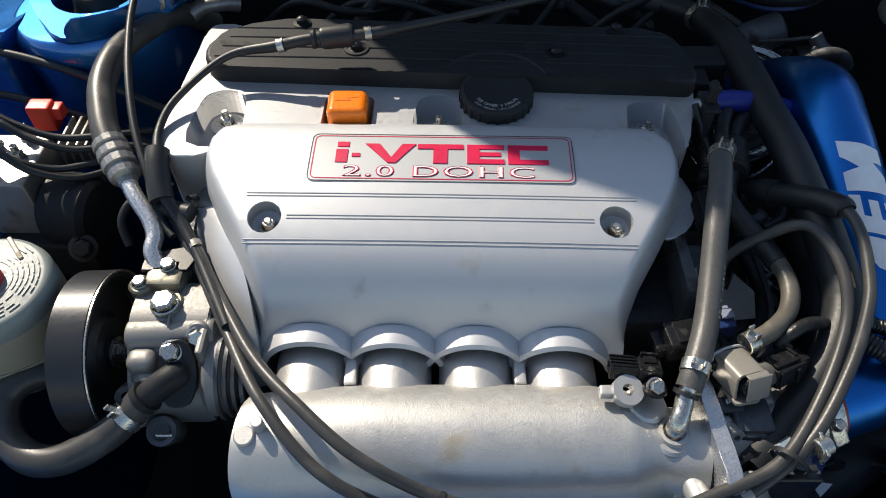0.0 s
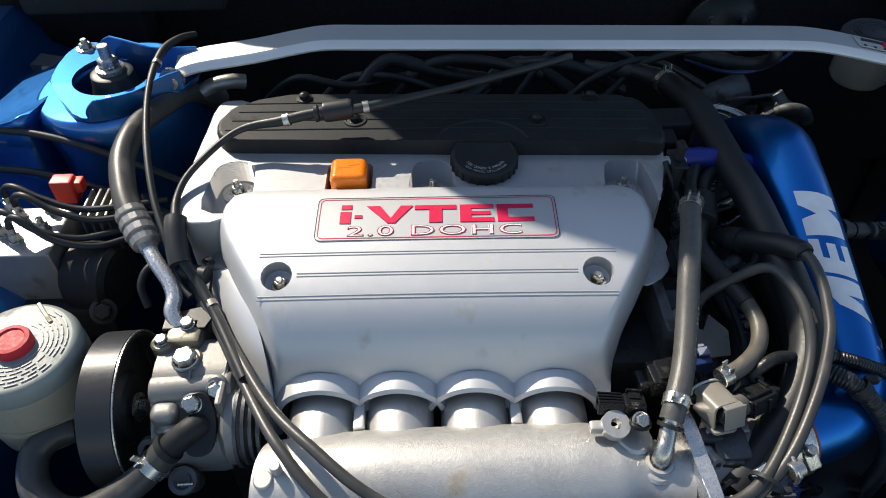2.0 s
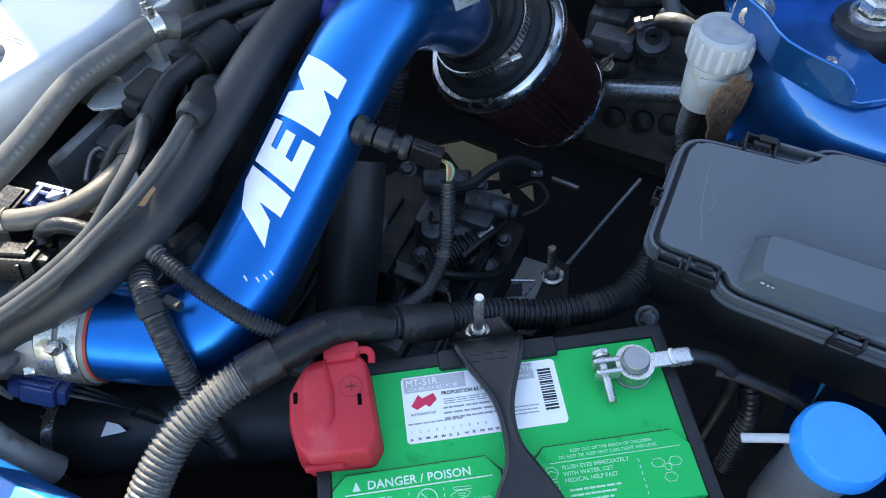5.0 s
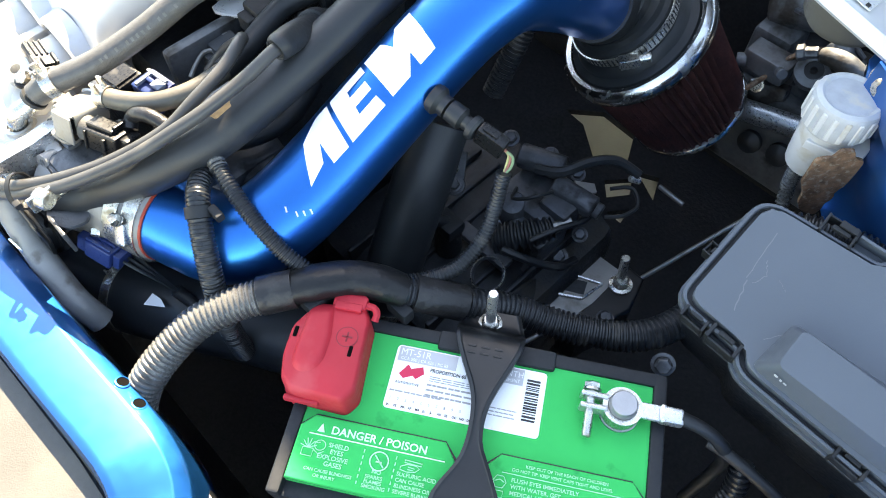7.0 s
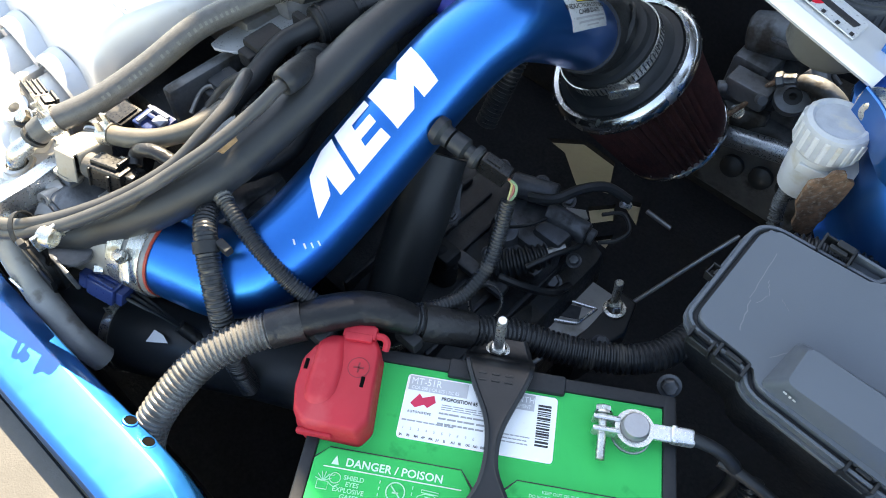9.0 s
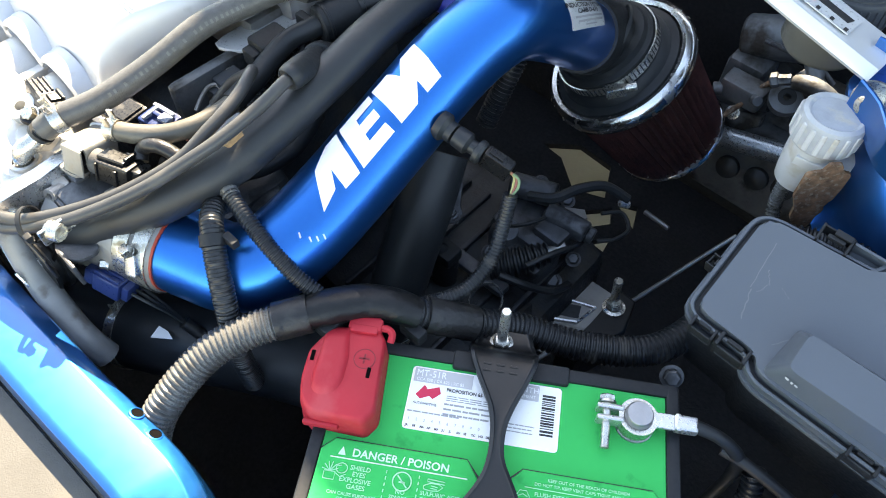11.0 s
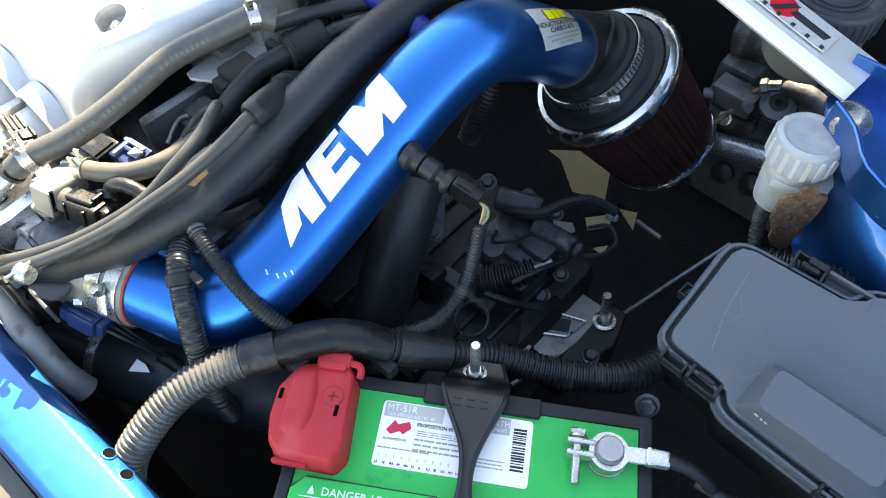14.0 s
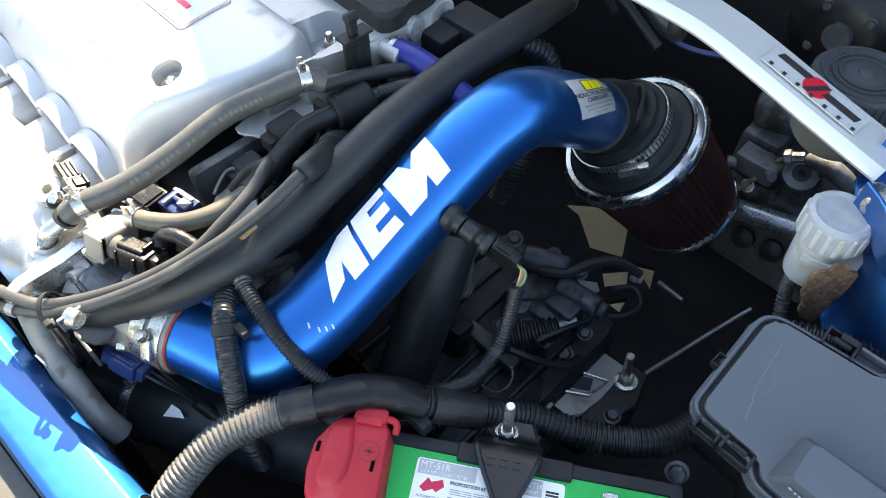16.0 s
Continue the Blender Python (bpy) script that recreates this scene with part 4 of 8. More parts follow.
# ---- intake pipe and cone filter ----
pipe = thing("intake_pipe", (0.36, 0.45, 0.70), "glossy blue aluminium intake pipe with white mark", "intake pipe")
PIPE = [(0.298, 0.2835, 0.736), (0.317, 0.2895, 0.736), (0.340, 0.2985, 0.738), (0.357, 0.317, 0.744), (0.3645, 0.346, 0.754), (0.365, 0.39, 0.768), (0.364, 0.44, 0.787), (0.363, 0.49, 0.806), (0.363, 0.53, 0.817), (0.3655, 0.563, 0.821), (0.366, 0.59, 0.812), (0.367, 0.62, 0.793), (0.367, 0.65, 0.771), (0.365, 0.68, 0.746), (0.362, 0.705, 0.726), (0.360, 0.725, 0.712)]
PIPE_R = 0.0335
PIPE_FINE = [Vector(p) for p in soften(PIPE, 8, closed=False)]
part("tube", tube(PIPE, PIPE_R, 40, 8), PIPE_BLUE, pipe)
part("sensor_grommet", lathe([(0, 0), (0.011, 0), (0.011, 0.006), (0.008, 0.009), (0.008, 0.014), (0, 0.014)], axis_frame((0.393, 0.4635, 0.8035), (0.97, 0.12, -0.2)), 20), RUBBER, pipe)


def pipe_point(s, around, lift=0.0):
    """A place on the pipe: s counts along its centre points, around in degrees from its top towards the car's left."""
    k = min(int(s * 8), len(PIPE_FINE) - 2)
    a, b = PIPE_FINE[k], PIPE_FINE[k + 1]
    c = a.lerp(b, s * 8 - k)
    d = (PIPE_FINE[min(k + 5, len(PIPE_FINE) - 1)] - PIPE_FINE[max(k - 4, 0)]).normalized()
    side = d.cross(Vector((0, 0, 1))).normalized()
    up = side.cross(d)
    n = up * math.cos(radians(around)) + side * math.sin(radians(around))
    return c + n * (PIPE_R + lift), n


def pipe_decal(outline, s0, s1, a0, a1, lift=0.0004, n=9):
    """A printed shape wrapped on the pipe; its outline runs over 0..1 along and 0..1 around."""
    bm = bmesh.new()
    bm.faces.new([bm.verts.new((x + (0.03 - 0.06 * y) * min(1, 4 * x), y, 0)) for x, y in outline])
    bm.normal_update()
    bmesh.ops.triangulate(bm, faces=bm.faces[:])
    for k in range(1, 3 * n):
        bmesh.ops.bisect_plane(bm, geom=bm.verts[:] + bm.edges[:] + bm.faces[:], plane_co=(k / n - 0.5, 0, 0), plane_no=(1, 0, 0))
    for k in range(1, n):
        bmesh.ops.bisect_plane(bm, geom=bm.verts[:] + bm.edges[:] + bm.faces[:], plane_co=(0, k / n, 0), plane_no=(0, 1, 0))
    for v in bm.verts:
        v.co = pipe_point(s0 + (s1 - s0) * v.co.x, a0 + (a1 - a0) * v.co.y, lift)[0]
    bmesh.ops.recalc_face_normals(bm, faces=bm.faces)
    return bm


# three white block marks along the pipe: a notched wedge, a slotted block, a block with two nicks
S0, S1, A0, A1 = 4.5, 7.05, -30, 33
DECALS = [
    [(0.0, 1.0), (0.14, 0.28), (0.275, 0.0), (0.36, 0.0), (0.33, 1.0), (0.205, 1.0), (0.215, 0.54), (0.155, 0.86)],
    [(0.385, 0.0), (0.625, 0.0), (0.625, 0.23), (0.49, 0.23), (0.485, 0.38), (0.60, 0.38), (0.60, 0.6), (0.48, 0.6), (0.475, 0.75), (0.60, 0.75), (0.61, 1.0), (0.36, 1.0)],
    [(0.65, 0.0), (0.77, 0.0), (0.815, 0.36), (0.88, 0.0), (1.0, 0.0), (0.985, 1.0), (0.87, 1.0), (0.865, 0.7), (0.795, 1.0), (0.665, 1.0)],
]
for q in DECALS:
    part("white_mark", pipe_decal(q, S0, S1, A0, A1), WHITE_INK, pipe, "white printed block mark")
for s, a in ((4.0, 33), (4.08, 45), (4.16, 50), (4.25, 54)):
    p, n = pipe_point(s, a, 0.0002)
    part("scratch", flat_shapes([[(-0.0005, -0.0022), (0.0007, -0.0018), (0.0005, 0.002), (-0.0007, 0.0022)]], axis_frame(p, n), 0.0002), SILVER_FILM, pipe, "bare scratch")
# maker's label near the filter, wrapped on the pipe
def label_place(u, v, lift):
    """u along the label's lines, v down from its top, both 0 to 1."""
    s = (10.15 * (1 - u) + 12.55 * u) * (1 - v) + (10.75 * (1 - u) + 12.5 * u) * v
    a = (24 * (1 - u) + 2 * u) * (1 - v) + (79 * (1 - u) + 60 * u) * v
    return pipe_point(s, a, lift)[0]


def label_patch(u0, v0, u1, v1, lift, n=8):
    bm = bmesh.new()
    g = [[bm.verts.new(label_place(u0 + (u1 - u0) * i / n, v0 + (v1 - v0) * j / n, lift)) for i in range(n + 1)] for j in range(n + 1)]
    for j in range(n):
        for i in range(n):
            bm.faces.new((g[j][i], g[j][i + 1], g[j + 1][i + 1], g[j + 1][i]))
    return bm


def label_text(body, size, u, v, bold=0.0):
    bm = text_bm(body, size, Matrix(), 0.0, align="CENTER", bold=bold)
    for q in bm.verts:
        q.co = label_place(u + q.co.x / 1.35, v - q.co.y, 0.001)
    return bm


film = part("label", label_patch(0, 0, 1, 1, 0.0005), SILVER_FILM, pipe, "silver sticker with black print")
for u0, u1 in ((0.27, 0.43), (0.445, 0.57), (0.585, 0.75)):
    part("label_shade", label_patch(u0 - 0.012, 0.055, u1 + 0.012, 0.345, 0.0008, 4), BLACK_INK, film)
    part("label_block", label_patch(u0, 0.075, u1, 0.325, 0.0011, 4), YELLOW_INK, film, "yellow block mark")
part("label_words", join(label_text("INDUCTION SYSTEMS", 0.15, 0.5, 0.48, 0.02), label_text("CARB D-670", 0.15, 0.5, 0.62, 0.025)), BLACK_INK, film)
for v0, u0, u1, h in ((0.68, 0.1, 0.92, 0.05), (0.78, 0.16, 0.9, 0.05), (0.88, 0.36, 0.7, 0.035)):
    part("label_print", label_patch(u0, v0, u1, v0 + h, 0.0009, 6), GREY_INK, film)

filt = thing("cone_air_filter", (0.43, 0.82, 0.55), "dark red pleated cone air filter with chrome rim", "air filter")
FA = Vector((0.468, 0.582, -1.0)).normalized()
FC = Vector((0.379, 0.7565, 0.672))
fm = axis_frame(FC, FA)
part("boot", tube([(0.3635, 0.695, 0.734), (0.361, 0.712, 0.721), (0.3595, 0.727, 0.711), (0.3605, 0.736, 0.703), (0.3635, 0.739, 0.700)], [0.0362, 0.037, 0.038, 0.041, 0.046], 44, 6), RUBBER, filt)
part("boot_step", lathe([(0.036, -0.044), (0.046, -0.042), (0.0475, -0.036), (0.0525, -0.034), (0.0535, -0.016), (0.058, -0.013), (0.0605, -0.007), (0.068, -0.004), (0.07, 0.003), (0.0, 0.006)], fm, 64), RUBBER, filt)
band = part("clamp", lathe([(0.0535, -0.031), (0.0548, -0.031), (0.0548, -0.020), (0.0535, -0.020)], fm, 64, closed=True), STEEL, filt)
part("clamp_teeth", join(*[box((0.055, 0, -0.0255), (0.0008, 0.0011, 0.008), 0, fm @ Matrix.Rotation(radians(a), 4, "Z")) for a in range(0, 360, 5)]), DARK, filt)
clamp_at = Vector((0.411, 0.702, 0.6885))
part("clamp_screw", join(box((0, 0, 0), (0.012, 0.011, 0.02), 0.002, axis_frame(clamp_at, (0.72, 0.62, 0.3))), rod(clamp_at + Vector((0.006, 0.006, 0.003)), clamp_at + Vector((0.0145, 0.0135, 0.0065)), 0.0045, seg=12)), STEEL, band, "worm-drive screw")
part("rim", lathe([(0.069, 0.002), (0.0705, -0.0035), (0.075, -0.005), (0.0795, -0.002), (0.0822, 0.003), (0.0822, 0.010), (0.079, 0.014), (0.07, 0.015)], fm, 72), CHROME, filt, "dented chrome rim")
bm = bmesh.new()
rows = []
for h, r in ((0.012, 0.0765), (0.05, 0.073), (0.10, 0.069), (0.135, 0.0662), (0.143, 0.0655)):
    rows.append([bm.verts.new(fm @ Vector(((r - (0.006 if k % 2 else 0.0)) * math.cos(2 * math.pi * k / 104), (r - (0.006 if k % 2 else 0.0)) * math.sin(2 * math.pi * k / 104), h))) for k in range(104)])
for a, b in zip(rows, rows[1:]):
    for k in range(104):
        bm.faces.new((a[k], a[(k + 1) % 104], b[(k + 1) % 104], b[k]))
part("pleats", bm, FILTER, filt, "oiled dark red pleats", 15)
part("end_ring", lathe([(0.0625, 0.1415), (0.066, 0.142), (0.0675, 0.1445), (0.0672, 0.148), (0.062, 0.150), (0.05, 0.150), (0, 0.150)], fm, 56), CHROME, filt)

coupler = thing("pipe_coupler", (0.29, 0.262, 0.70), "grey rubber coupler with steel worm-drive clamps", "coupler")
CD = Vector((0.95, 0.3, 0.0)).normalized()
C0 = Vector((0.266, 0.2735, 0.736))
part("sleeve", lathe([(0.0, 0), (0.034, 0), (0.0365, 0.003), (0.0365, 0.03), (0.034, 0.033), (0.0325, 0.033)], axis_frame(C0, CD), 40), SLEEVE, coupler)
part("ring_seal", ring(C0 + CD * 0.0335, CD, 0.032, 0.002, 0.0028), RING_RED, coupler, "thin red edge")
for o in (0.008, 0.024):
    band = part("clamp", ring(C0 + CD * o, CD, 0.0365, 0.012, 0.0012, 36), STEEL, coupler)
part("clamp_screw", join(box((0, 0, 0), (0.012, 0.018, 0.010), 0.0025, axis_frame(C0 + CD * 0.024 + Vector((0.008, -0.032, 0.016)), (0.1, -0.8, 0.55), 20)), bolt(C0 + CD * 0.022 + Vector((0.006, -0.030, 0.026)), (0, -0.3, 1), 0.0045, 0.006, 1.1)), STEEL, band)
part("clamp_screw", bolt(C0 + CD * 0.006 + Vector((0.0, -0.037, 0.002)), (-0.6, -0.7, 0.3), 0.0045, 0.006, 1.1), STEEL, coupler)


# ---- battery, turned in its tray ----
BM = Matrix.Translation((0.5665, 0.3325, 0.0)) @ Matrix.Rotation(radians(33.5), 4, "Z")
batt = thing("car_battery", (0.5665, 0.3325, 0.51), "black car battery with bright green printed top", "battery")
part("case", join(box((0, 0, 0.612), (0.234, 0.124, 0.20), 0.006, BM), box((0, 0, 0.711), (0.240, 0.129, 0.012), 0.003, BM)), PLASTIC, batt)
part("rim", join(box((0, 0.0595, 0.7195), (0.240, 0.010, 0.010), 0.002, BM), box((0.1155, 0, 0.7195), (0.0092, 0.1288, 0.0104), 0.002, BM), box((-0.1155, 0, 0.7195), (0.009, 0.129, 0.010), 0.002, BM)), PLASTIC, batt)
part("handle_lug", join(box((-0.022, 0.058, 0.7215), (0.028, 0.014, 0.010), 0.002, BM), box((0.03, 0.058, 0.7215), (0.03, 0.014, 0.010), 0.002, BM)), PLASTIC, batt)
part("lid", box((0, 0.001, 0.7185), (0.2225, 0.11, 0.008), 0.001, BM), GREEN, batt, "bright green lid")
vents = []
for x0, x1 in ((-0.1105, -0.008), (0.012, 0.1105)):
    o = [(x0, -0.054), (x1, -0.054), (x1, -0.022), (x1 - 0.008, -0.0115), (x0 + 0.008, -0.0115), (x0, -0.02)]
    vents.append(part("vent_cover", prism(o, 0.722, 0.7262, 0.0012, BM), GREEN, batt, "green vent cover with raised pale print"))
    part("vent_gap", prism([(x + (0.0012 if x == x1 else -0.0012 if x == x0 else 0), y + (0.0014 if y > -0.05 else 0)) for x, y in o], 0.722, 0.7229, 0.0, BM), BLACK_INK, batt)
TOPM = BM @ Matrix.Translation((0, 0, 0.7226))
rng = random.Random(5)
LABM = TOPM @ Matrix.Translation((-0.0625 + 0.058 * 0.848, 0.0035 + 0.0055 * 0.94, 0)) @ Matrix.Diagonal((0.848, 0.94, 1, 1))
paper = part("label", prism(rounded(-0.058, -0.0055, 0.064, 0.043, 0.003), 0.0, 0.0004, 0, LABM), PAPER, batt, "white warning label")
part("label_band", flat_shapes([[(-0.056, 0.031), (-0.008, 0.031), (-0.008, 0.042), (-0.056, 0.042)], [(0.018, 0.030), (0.046, 0.030), (0.046, 0.042), (0.018, 0.042)]], LABM, 0.0006), CLEAR_GREY, paper, "grey printed band")
for line, size, x, y, gap in (("MT-51R", 0.0074, -0.0545, 0.0357, 1.02), ("CCA 500 | CA 625 | RC 85", 0.0034, -0.0535, 0.032, 1.02), ("MONTH", 0.0062, 0.0215, 0.0358, 1.1), ("REPLACEMENT", 0.0036, 0.0195, 0.0315, 1.0)):
    part("label_band_words", text_bm(line, size, LABM @ Matrix.Translation((x, y, 0.0008)), 0.0001, gap), WHITE_INK, paper)
part("label_logo", flat_shapes([[(-0.052, 0.021), (-0.046, 0.029), (-0.043, 0.026), (-0.034, 0.029), (-0.032, 0.024), (-0.038, 0.019), (-0.041, 0.021), (-0.048, 0.018)]], LABM, 0.0006), RED_INK, paper, "red emblem shape")
part("label_words", join(text_bm("PROPOSITION 65 WARNING", 0.0038, LABM @ Matrix.Translation((-0.028, 0.0265, 0.0006)), 0.0001, bold=0.02), text_bm("AUTOMOTIVE", 0.0026, LABM @ Matrix.Translation((-0.053, 0.0138, 0.0006)), 0.0001, 1.2)), BLACK_INK, paper)
part("label_print", flat_shapes(bars(-0.027, 0.0235, 0.035, 3, 0.0016, 0.0006, rng) + bars(-0.028, 0.0175, 0.03, 3, 0.0038, 0.0013, rng) + bars(-0.056, 0.0085, -0.01, 1, 0.003, 0.001, rng) + bars(0.012, 0.0105, 0.045, 3, 0.0026, 0.0008, rng), LABM, 0.0006), GREY_INK, paper)
for k, line in enumerate("1 2 3 4 5 6 7 8 9 0".split()):
    part("label_dates", text_bm(line, 0.003, LABM @ Matrix.Translation((-0.0545 + 0.0062 * k, 0.0012, 0.0006)), 0.0001), GREY_INK, paper)
for k, line in enumerate("JA FE MA AP MA JU JL AU SE OC NO DE".split()):
    part("label_dates", text_bm(line, 0.0023, LABM @ Matrix.Translation((-0.0555 + 0.0058 * k, -0.0036, 0.0006)), 0.0001, bold=0.03), BLACK_INK, paper)
code, y = [], 0.036
while y > 0.006:
    h = 0.0005 + 0.0012 * rng.random()
    code.append([(0.049, y - h), (0.0595, y - h), (0.0595, y), (0.049, y)])
    y -= h + 0.0005 + 0.0007 * rng.random()
for q in code:
    part("barcode_bar", flat_shapes([q], LABM, 0.0006), BLACK_INK, paper)
VM = BM @ Matrix.Translation((0, 0, 0.7262))
part("warning_title", join(text_bm("DANGER / POISON", 0.0073, VM @ Matrix.Translation((-0.0895, -0.0220, 0)), 0.00025, 1.02, bold=0.018), prism([(-0.0985, -0.0222), (-0.0935, -0.0222), (-0.096, -0.0165)], 0, 0.0004, 0, VM), prism([(-0.103, -0.0245), (-0.014, -0.0245), (-0.014, -0.0238), (-0.103, -0.0238)], 0, 0.0004, 0, VM)), mat("pale_raised_ink", (0.5, 0.72, 0.58), 0.45, 0.0, 0.08, 60), vents[0], "raised pale lettering")
for body, x, y, sz in (("SHIELD", -0.0885, -0.0305, 0.0042), ("EYES", -0.0865, -0.0345, 0.0042), ("EXPLOSIVE", -0.094, -0.0385, 0.0042), ("GASES", -0.0885, -0.0425, 0.0042), ("NO", -0.0575, -0.0405, 0.0038), ("SPARKS", -0.061, -0.044, 0.0034), ("FLAMES", -0.061, -0.047, 0.0034), ("SMOKING", -0.0618, -0.05, 0.0034), ("SULFURIC ACID", -0.042, -0.0385, 0.0036), ("CAN CAUSE", -0.042, -0.0422, 0.0034), ("BLINDNESS OR", -0.042, -0.0458, 0.0034), ("SEVERE BURNS", -0.042, -0.0494, 0.0034), ("CAN CAUSE BLINDNESS", -0.1, -0.047, 0.0029), ("OR INJURY", -0.093, -0.0503, 0.0029),
                       ("KEEP OUT OF THE REACH OF CHILDREN", 0.036, -0.0172, 0.0028), ("DO NOT TIP. KEEP VENT CAPS TIGHT AND LEVEL", 0.028, -0.0206, 0.0028), ("FLUSH EYES IMMEDIATELY", 0.0285, -0.0272, 0.0036), ("WITH WATER, GET", 0.0285, -0.0312, 0.0036), ("MEDICAL HELP FAST", 0.0285, -0.0352, 0.0036)):
    part("warning_text", text_bm(body, sz, VM @ Matrix.Translation((x, y, 0)), 0.0002, bold=0.012), PALE_INK, vents[x > 0], "small raised warning words")
ring_mark = lathe([(0.0055, 0), (0.0063, 0), (0.0063, 0.0004), (0.0055, 0.0004)], VM @ Matrix.Translation((-0.0545, -0.0325, 0)), 24, closed=True)


def drawn(*lines):
    """A pictogram of thin raised lines on the vent cover."""
    return join(*[tube([VM @ Vector((x, y, 0.0001)) for x, y in q], 0.0003, 6, 1) for q in lines])


def loop(x, y, a, b, n=12, turn=0.0):
    return [(x + a * math.cos(turn + 2 * math.pi * k / n), y + b * math.sin(turn + 2 * math.pi * k / n)) for k in range(n + 1)]


marks = [[(-0.0582, -0.0293), (-0.0576, -0.0287), (-0.0508, -0.0357), (-0.0514, -0.0363)], [(-0.0565, -0.0335), (-0.0525, -0.0335), (-0.0525, -0.0325), (-0.0565, -0.0325)]]
case_sign = [[(-0.1045, -0.0385), (-0.0975, -0.0385), (-0.0975, -0.0335), (-0.1045, -0.0335), (-0.1045, -0.0385)]] + [[(-0.101, -0.0335), (-0.101 + 0.0055 * math.cos(a), -0.0335 + 0.0062 * math.sin(a))] for a in (0.4, 0.9, 1.4, 1.9, 2.4, 2.9)]
face_sign = [loop(-0.0938, -0.0305, 0.0036, 0.0033), [(-0.0972, -0.029), (-0.0955, -0.0293), (-0.094, -0.0286)], [(-0.0975, -0.034), (-0.094, -0.036), (-0.0905, -0.034)]]
hand_sign = [[(-0.0405, -0.0325), (-0.0365, -0.0305), (-0.031, -0.0305), (-0.0285, -0.032), (-0.031, -0.0345), (-0.036, -0.0352), (-0.0405, -0.0345), (-0.0405, -0.0325)], [(-0.0385, -0.028), (-0.0275, -0.0285), (-0.0275, -0.0302), (-0.0385, -0.0297), (-0.0385, -0.028)], [(-0.036, -0.032), (-0.0315, -0.0325)], [(-0.036, -0.0335), (-0.032, -0.0338)]]
eye_sign = [loop(0.0215, -0.0285, 0.0042, 0.0042, 6), [(0.0185, -0.034), (0.0245, -0.034), (0.0245, -0.038), (0.0185, -0.038), (0.0185, -0.034)], [(0.0185, -0.0285), (0.0215, -0.027), (0.0245, -0.0285)]]
lead_sign = [loop(0.0925 + 0.0062 * math.cos(2.0944 * k + 0.5), -0.0345 + 0.0062 * math.sin(2.0944 * k + 0.5), 0.0042, 0.003, 6, 1.05 * k) for k in range(3)] + [loop(0.0925, -0.0345, 0.0022, 0.0022, 8)]
for sign, on in ((case_sign, 0), (face_sign, 0), (hand_sign, 0), (eye_sign, 1), (lead_sign, 1)):
    part("warning_sign", drawn(*sign), PALE_INK, vents[on], "raised pictogram")
part("rule_line", drawn([(0.022, -0.0225), (0.104, -0.0225)]), PALE_INK, vents[1])
for k, (x0, x1) in enumerate(((0.03, 0.066), (0.03, 0.062), (0.03, 0.064), (0.034, 0.058))):
    part("print_row", flat_shapes(bars(x0, -0.0395 - 0.0032 * k, x1, 1, 0.003, 0.0013, rng), VM, 0.0003), PALE_INK, vents[1])
dashes = [[(x, -0.027 - 0.004 * k), (x + 0.0006, -0.027 - 0.004 * k), (x + 0.0006, -0.029 - 0.004 * k), (x, -0.029 - 0.004 * k)] for x in (-0.0655, -0.0445, 0.0755) for k in range(6)]
part("warning_sign", join(ring_mark, flat_shapes(marks, VM, 0.0004)), PALE_INK, vents[0], "raised pictogram")
part("dividing_line", flat_shapes(dashes, VM, 0.0004), PALE_INK, vents[0])
part("terminal_post", lathe([(0.013, 0), (0.013, 0.002), (0.0095, 0.003), (0.009, 0.018), (0.008, 0.0195), (0, 0.0195)], BM @ Matrix.Translation((0.090, 0.032, 0.7225)), 28), mat("lead_post", (0.35, 0.35, 0.36), 0.4, 0.8, 0.1, 80, 0.0002, 300), batt)

neg = thing("battery_terminal_clamp", (0.64, 0.40, 0.727), "bright steel clamp with bolt on the battery post", "terminal clamp")
NM = BM @ Matrix.Translation((0.090, 0.032, 0.7255))
part("collar", lathe([(0.0095, 0), (0.0125, 0), (0.0128, 0.011), (0.0095, 0.011)], NM, 28, closed=True), STEEL, neg)
part("lug_plate", join(box((0.018, 0.001, 0.0075), (0.018, 0.011, 0.003), 0.001, NM), box((0.031, 0.001, 0.007), (0.016, 0.0115, 0.008), 0.0022, NM), box((0.026, 0.001, 0.0085), (0.004, 0.0125, 0.005), 0.0015, NM)), MACHINED, neg)
part("jaw", join(box((-0.018, 0.004, 0.007), (0.018, 0.004, 0.011), 0.0015, NM), box((-0.018, -0.004, 0.007), (0.018, 0.004, 0.011), 0.0015, NM)), MACHINED, neg)
bm = join(rod(NM @ Vector((-0.02, -0.022, 0.003)), NM @ Vector((-0.02, 0.01, 0.008)), 0.003), bolt(NM @ Vector((-0.02, 0.007, 0.008)), NM.to_3x3() @ Vector((0, 1, 0.1)), 0.0055, 0.005, 1.1))
part("clamp_bolt", bm, STEEL, neg)

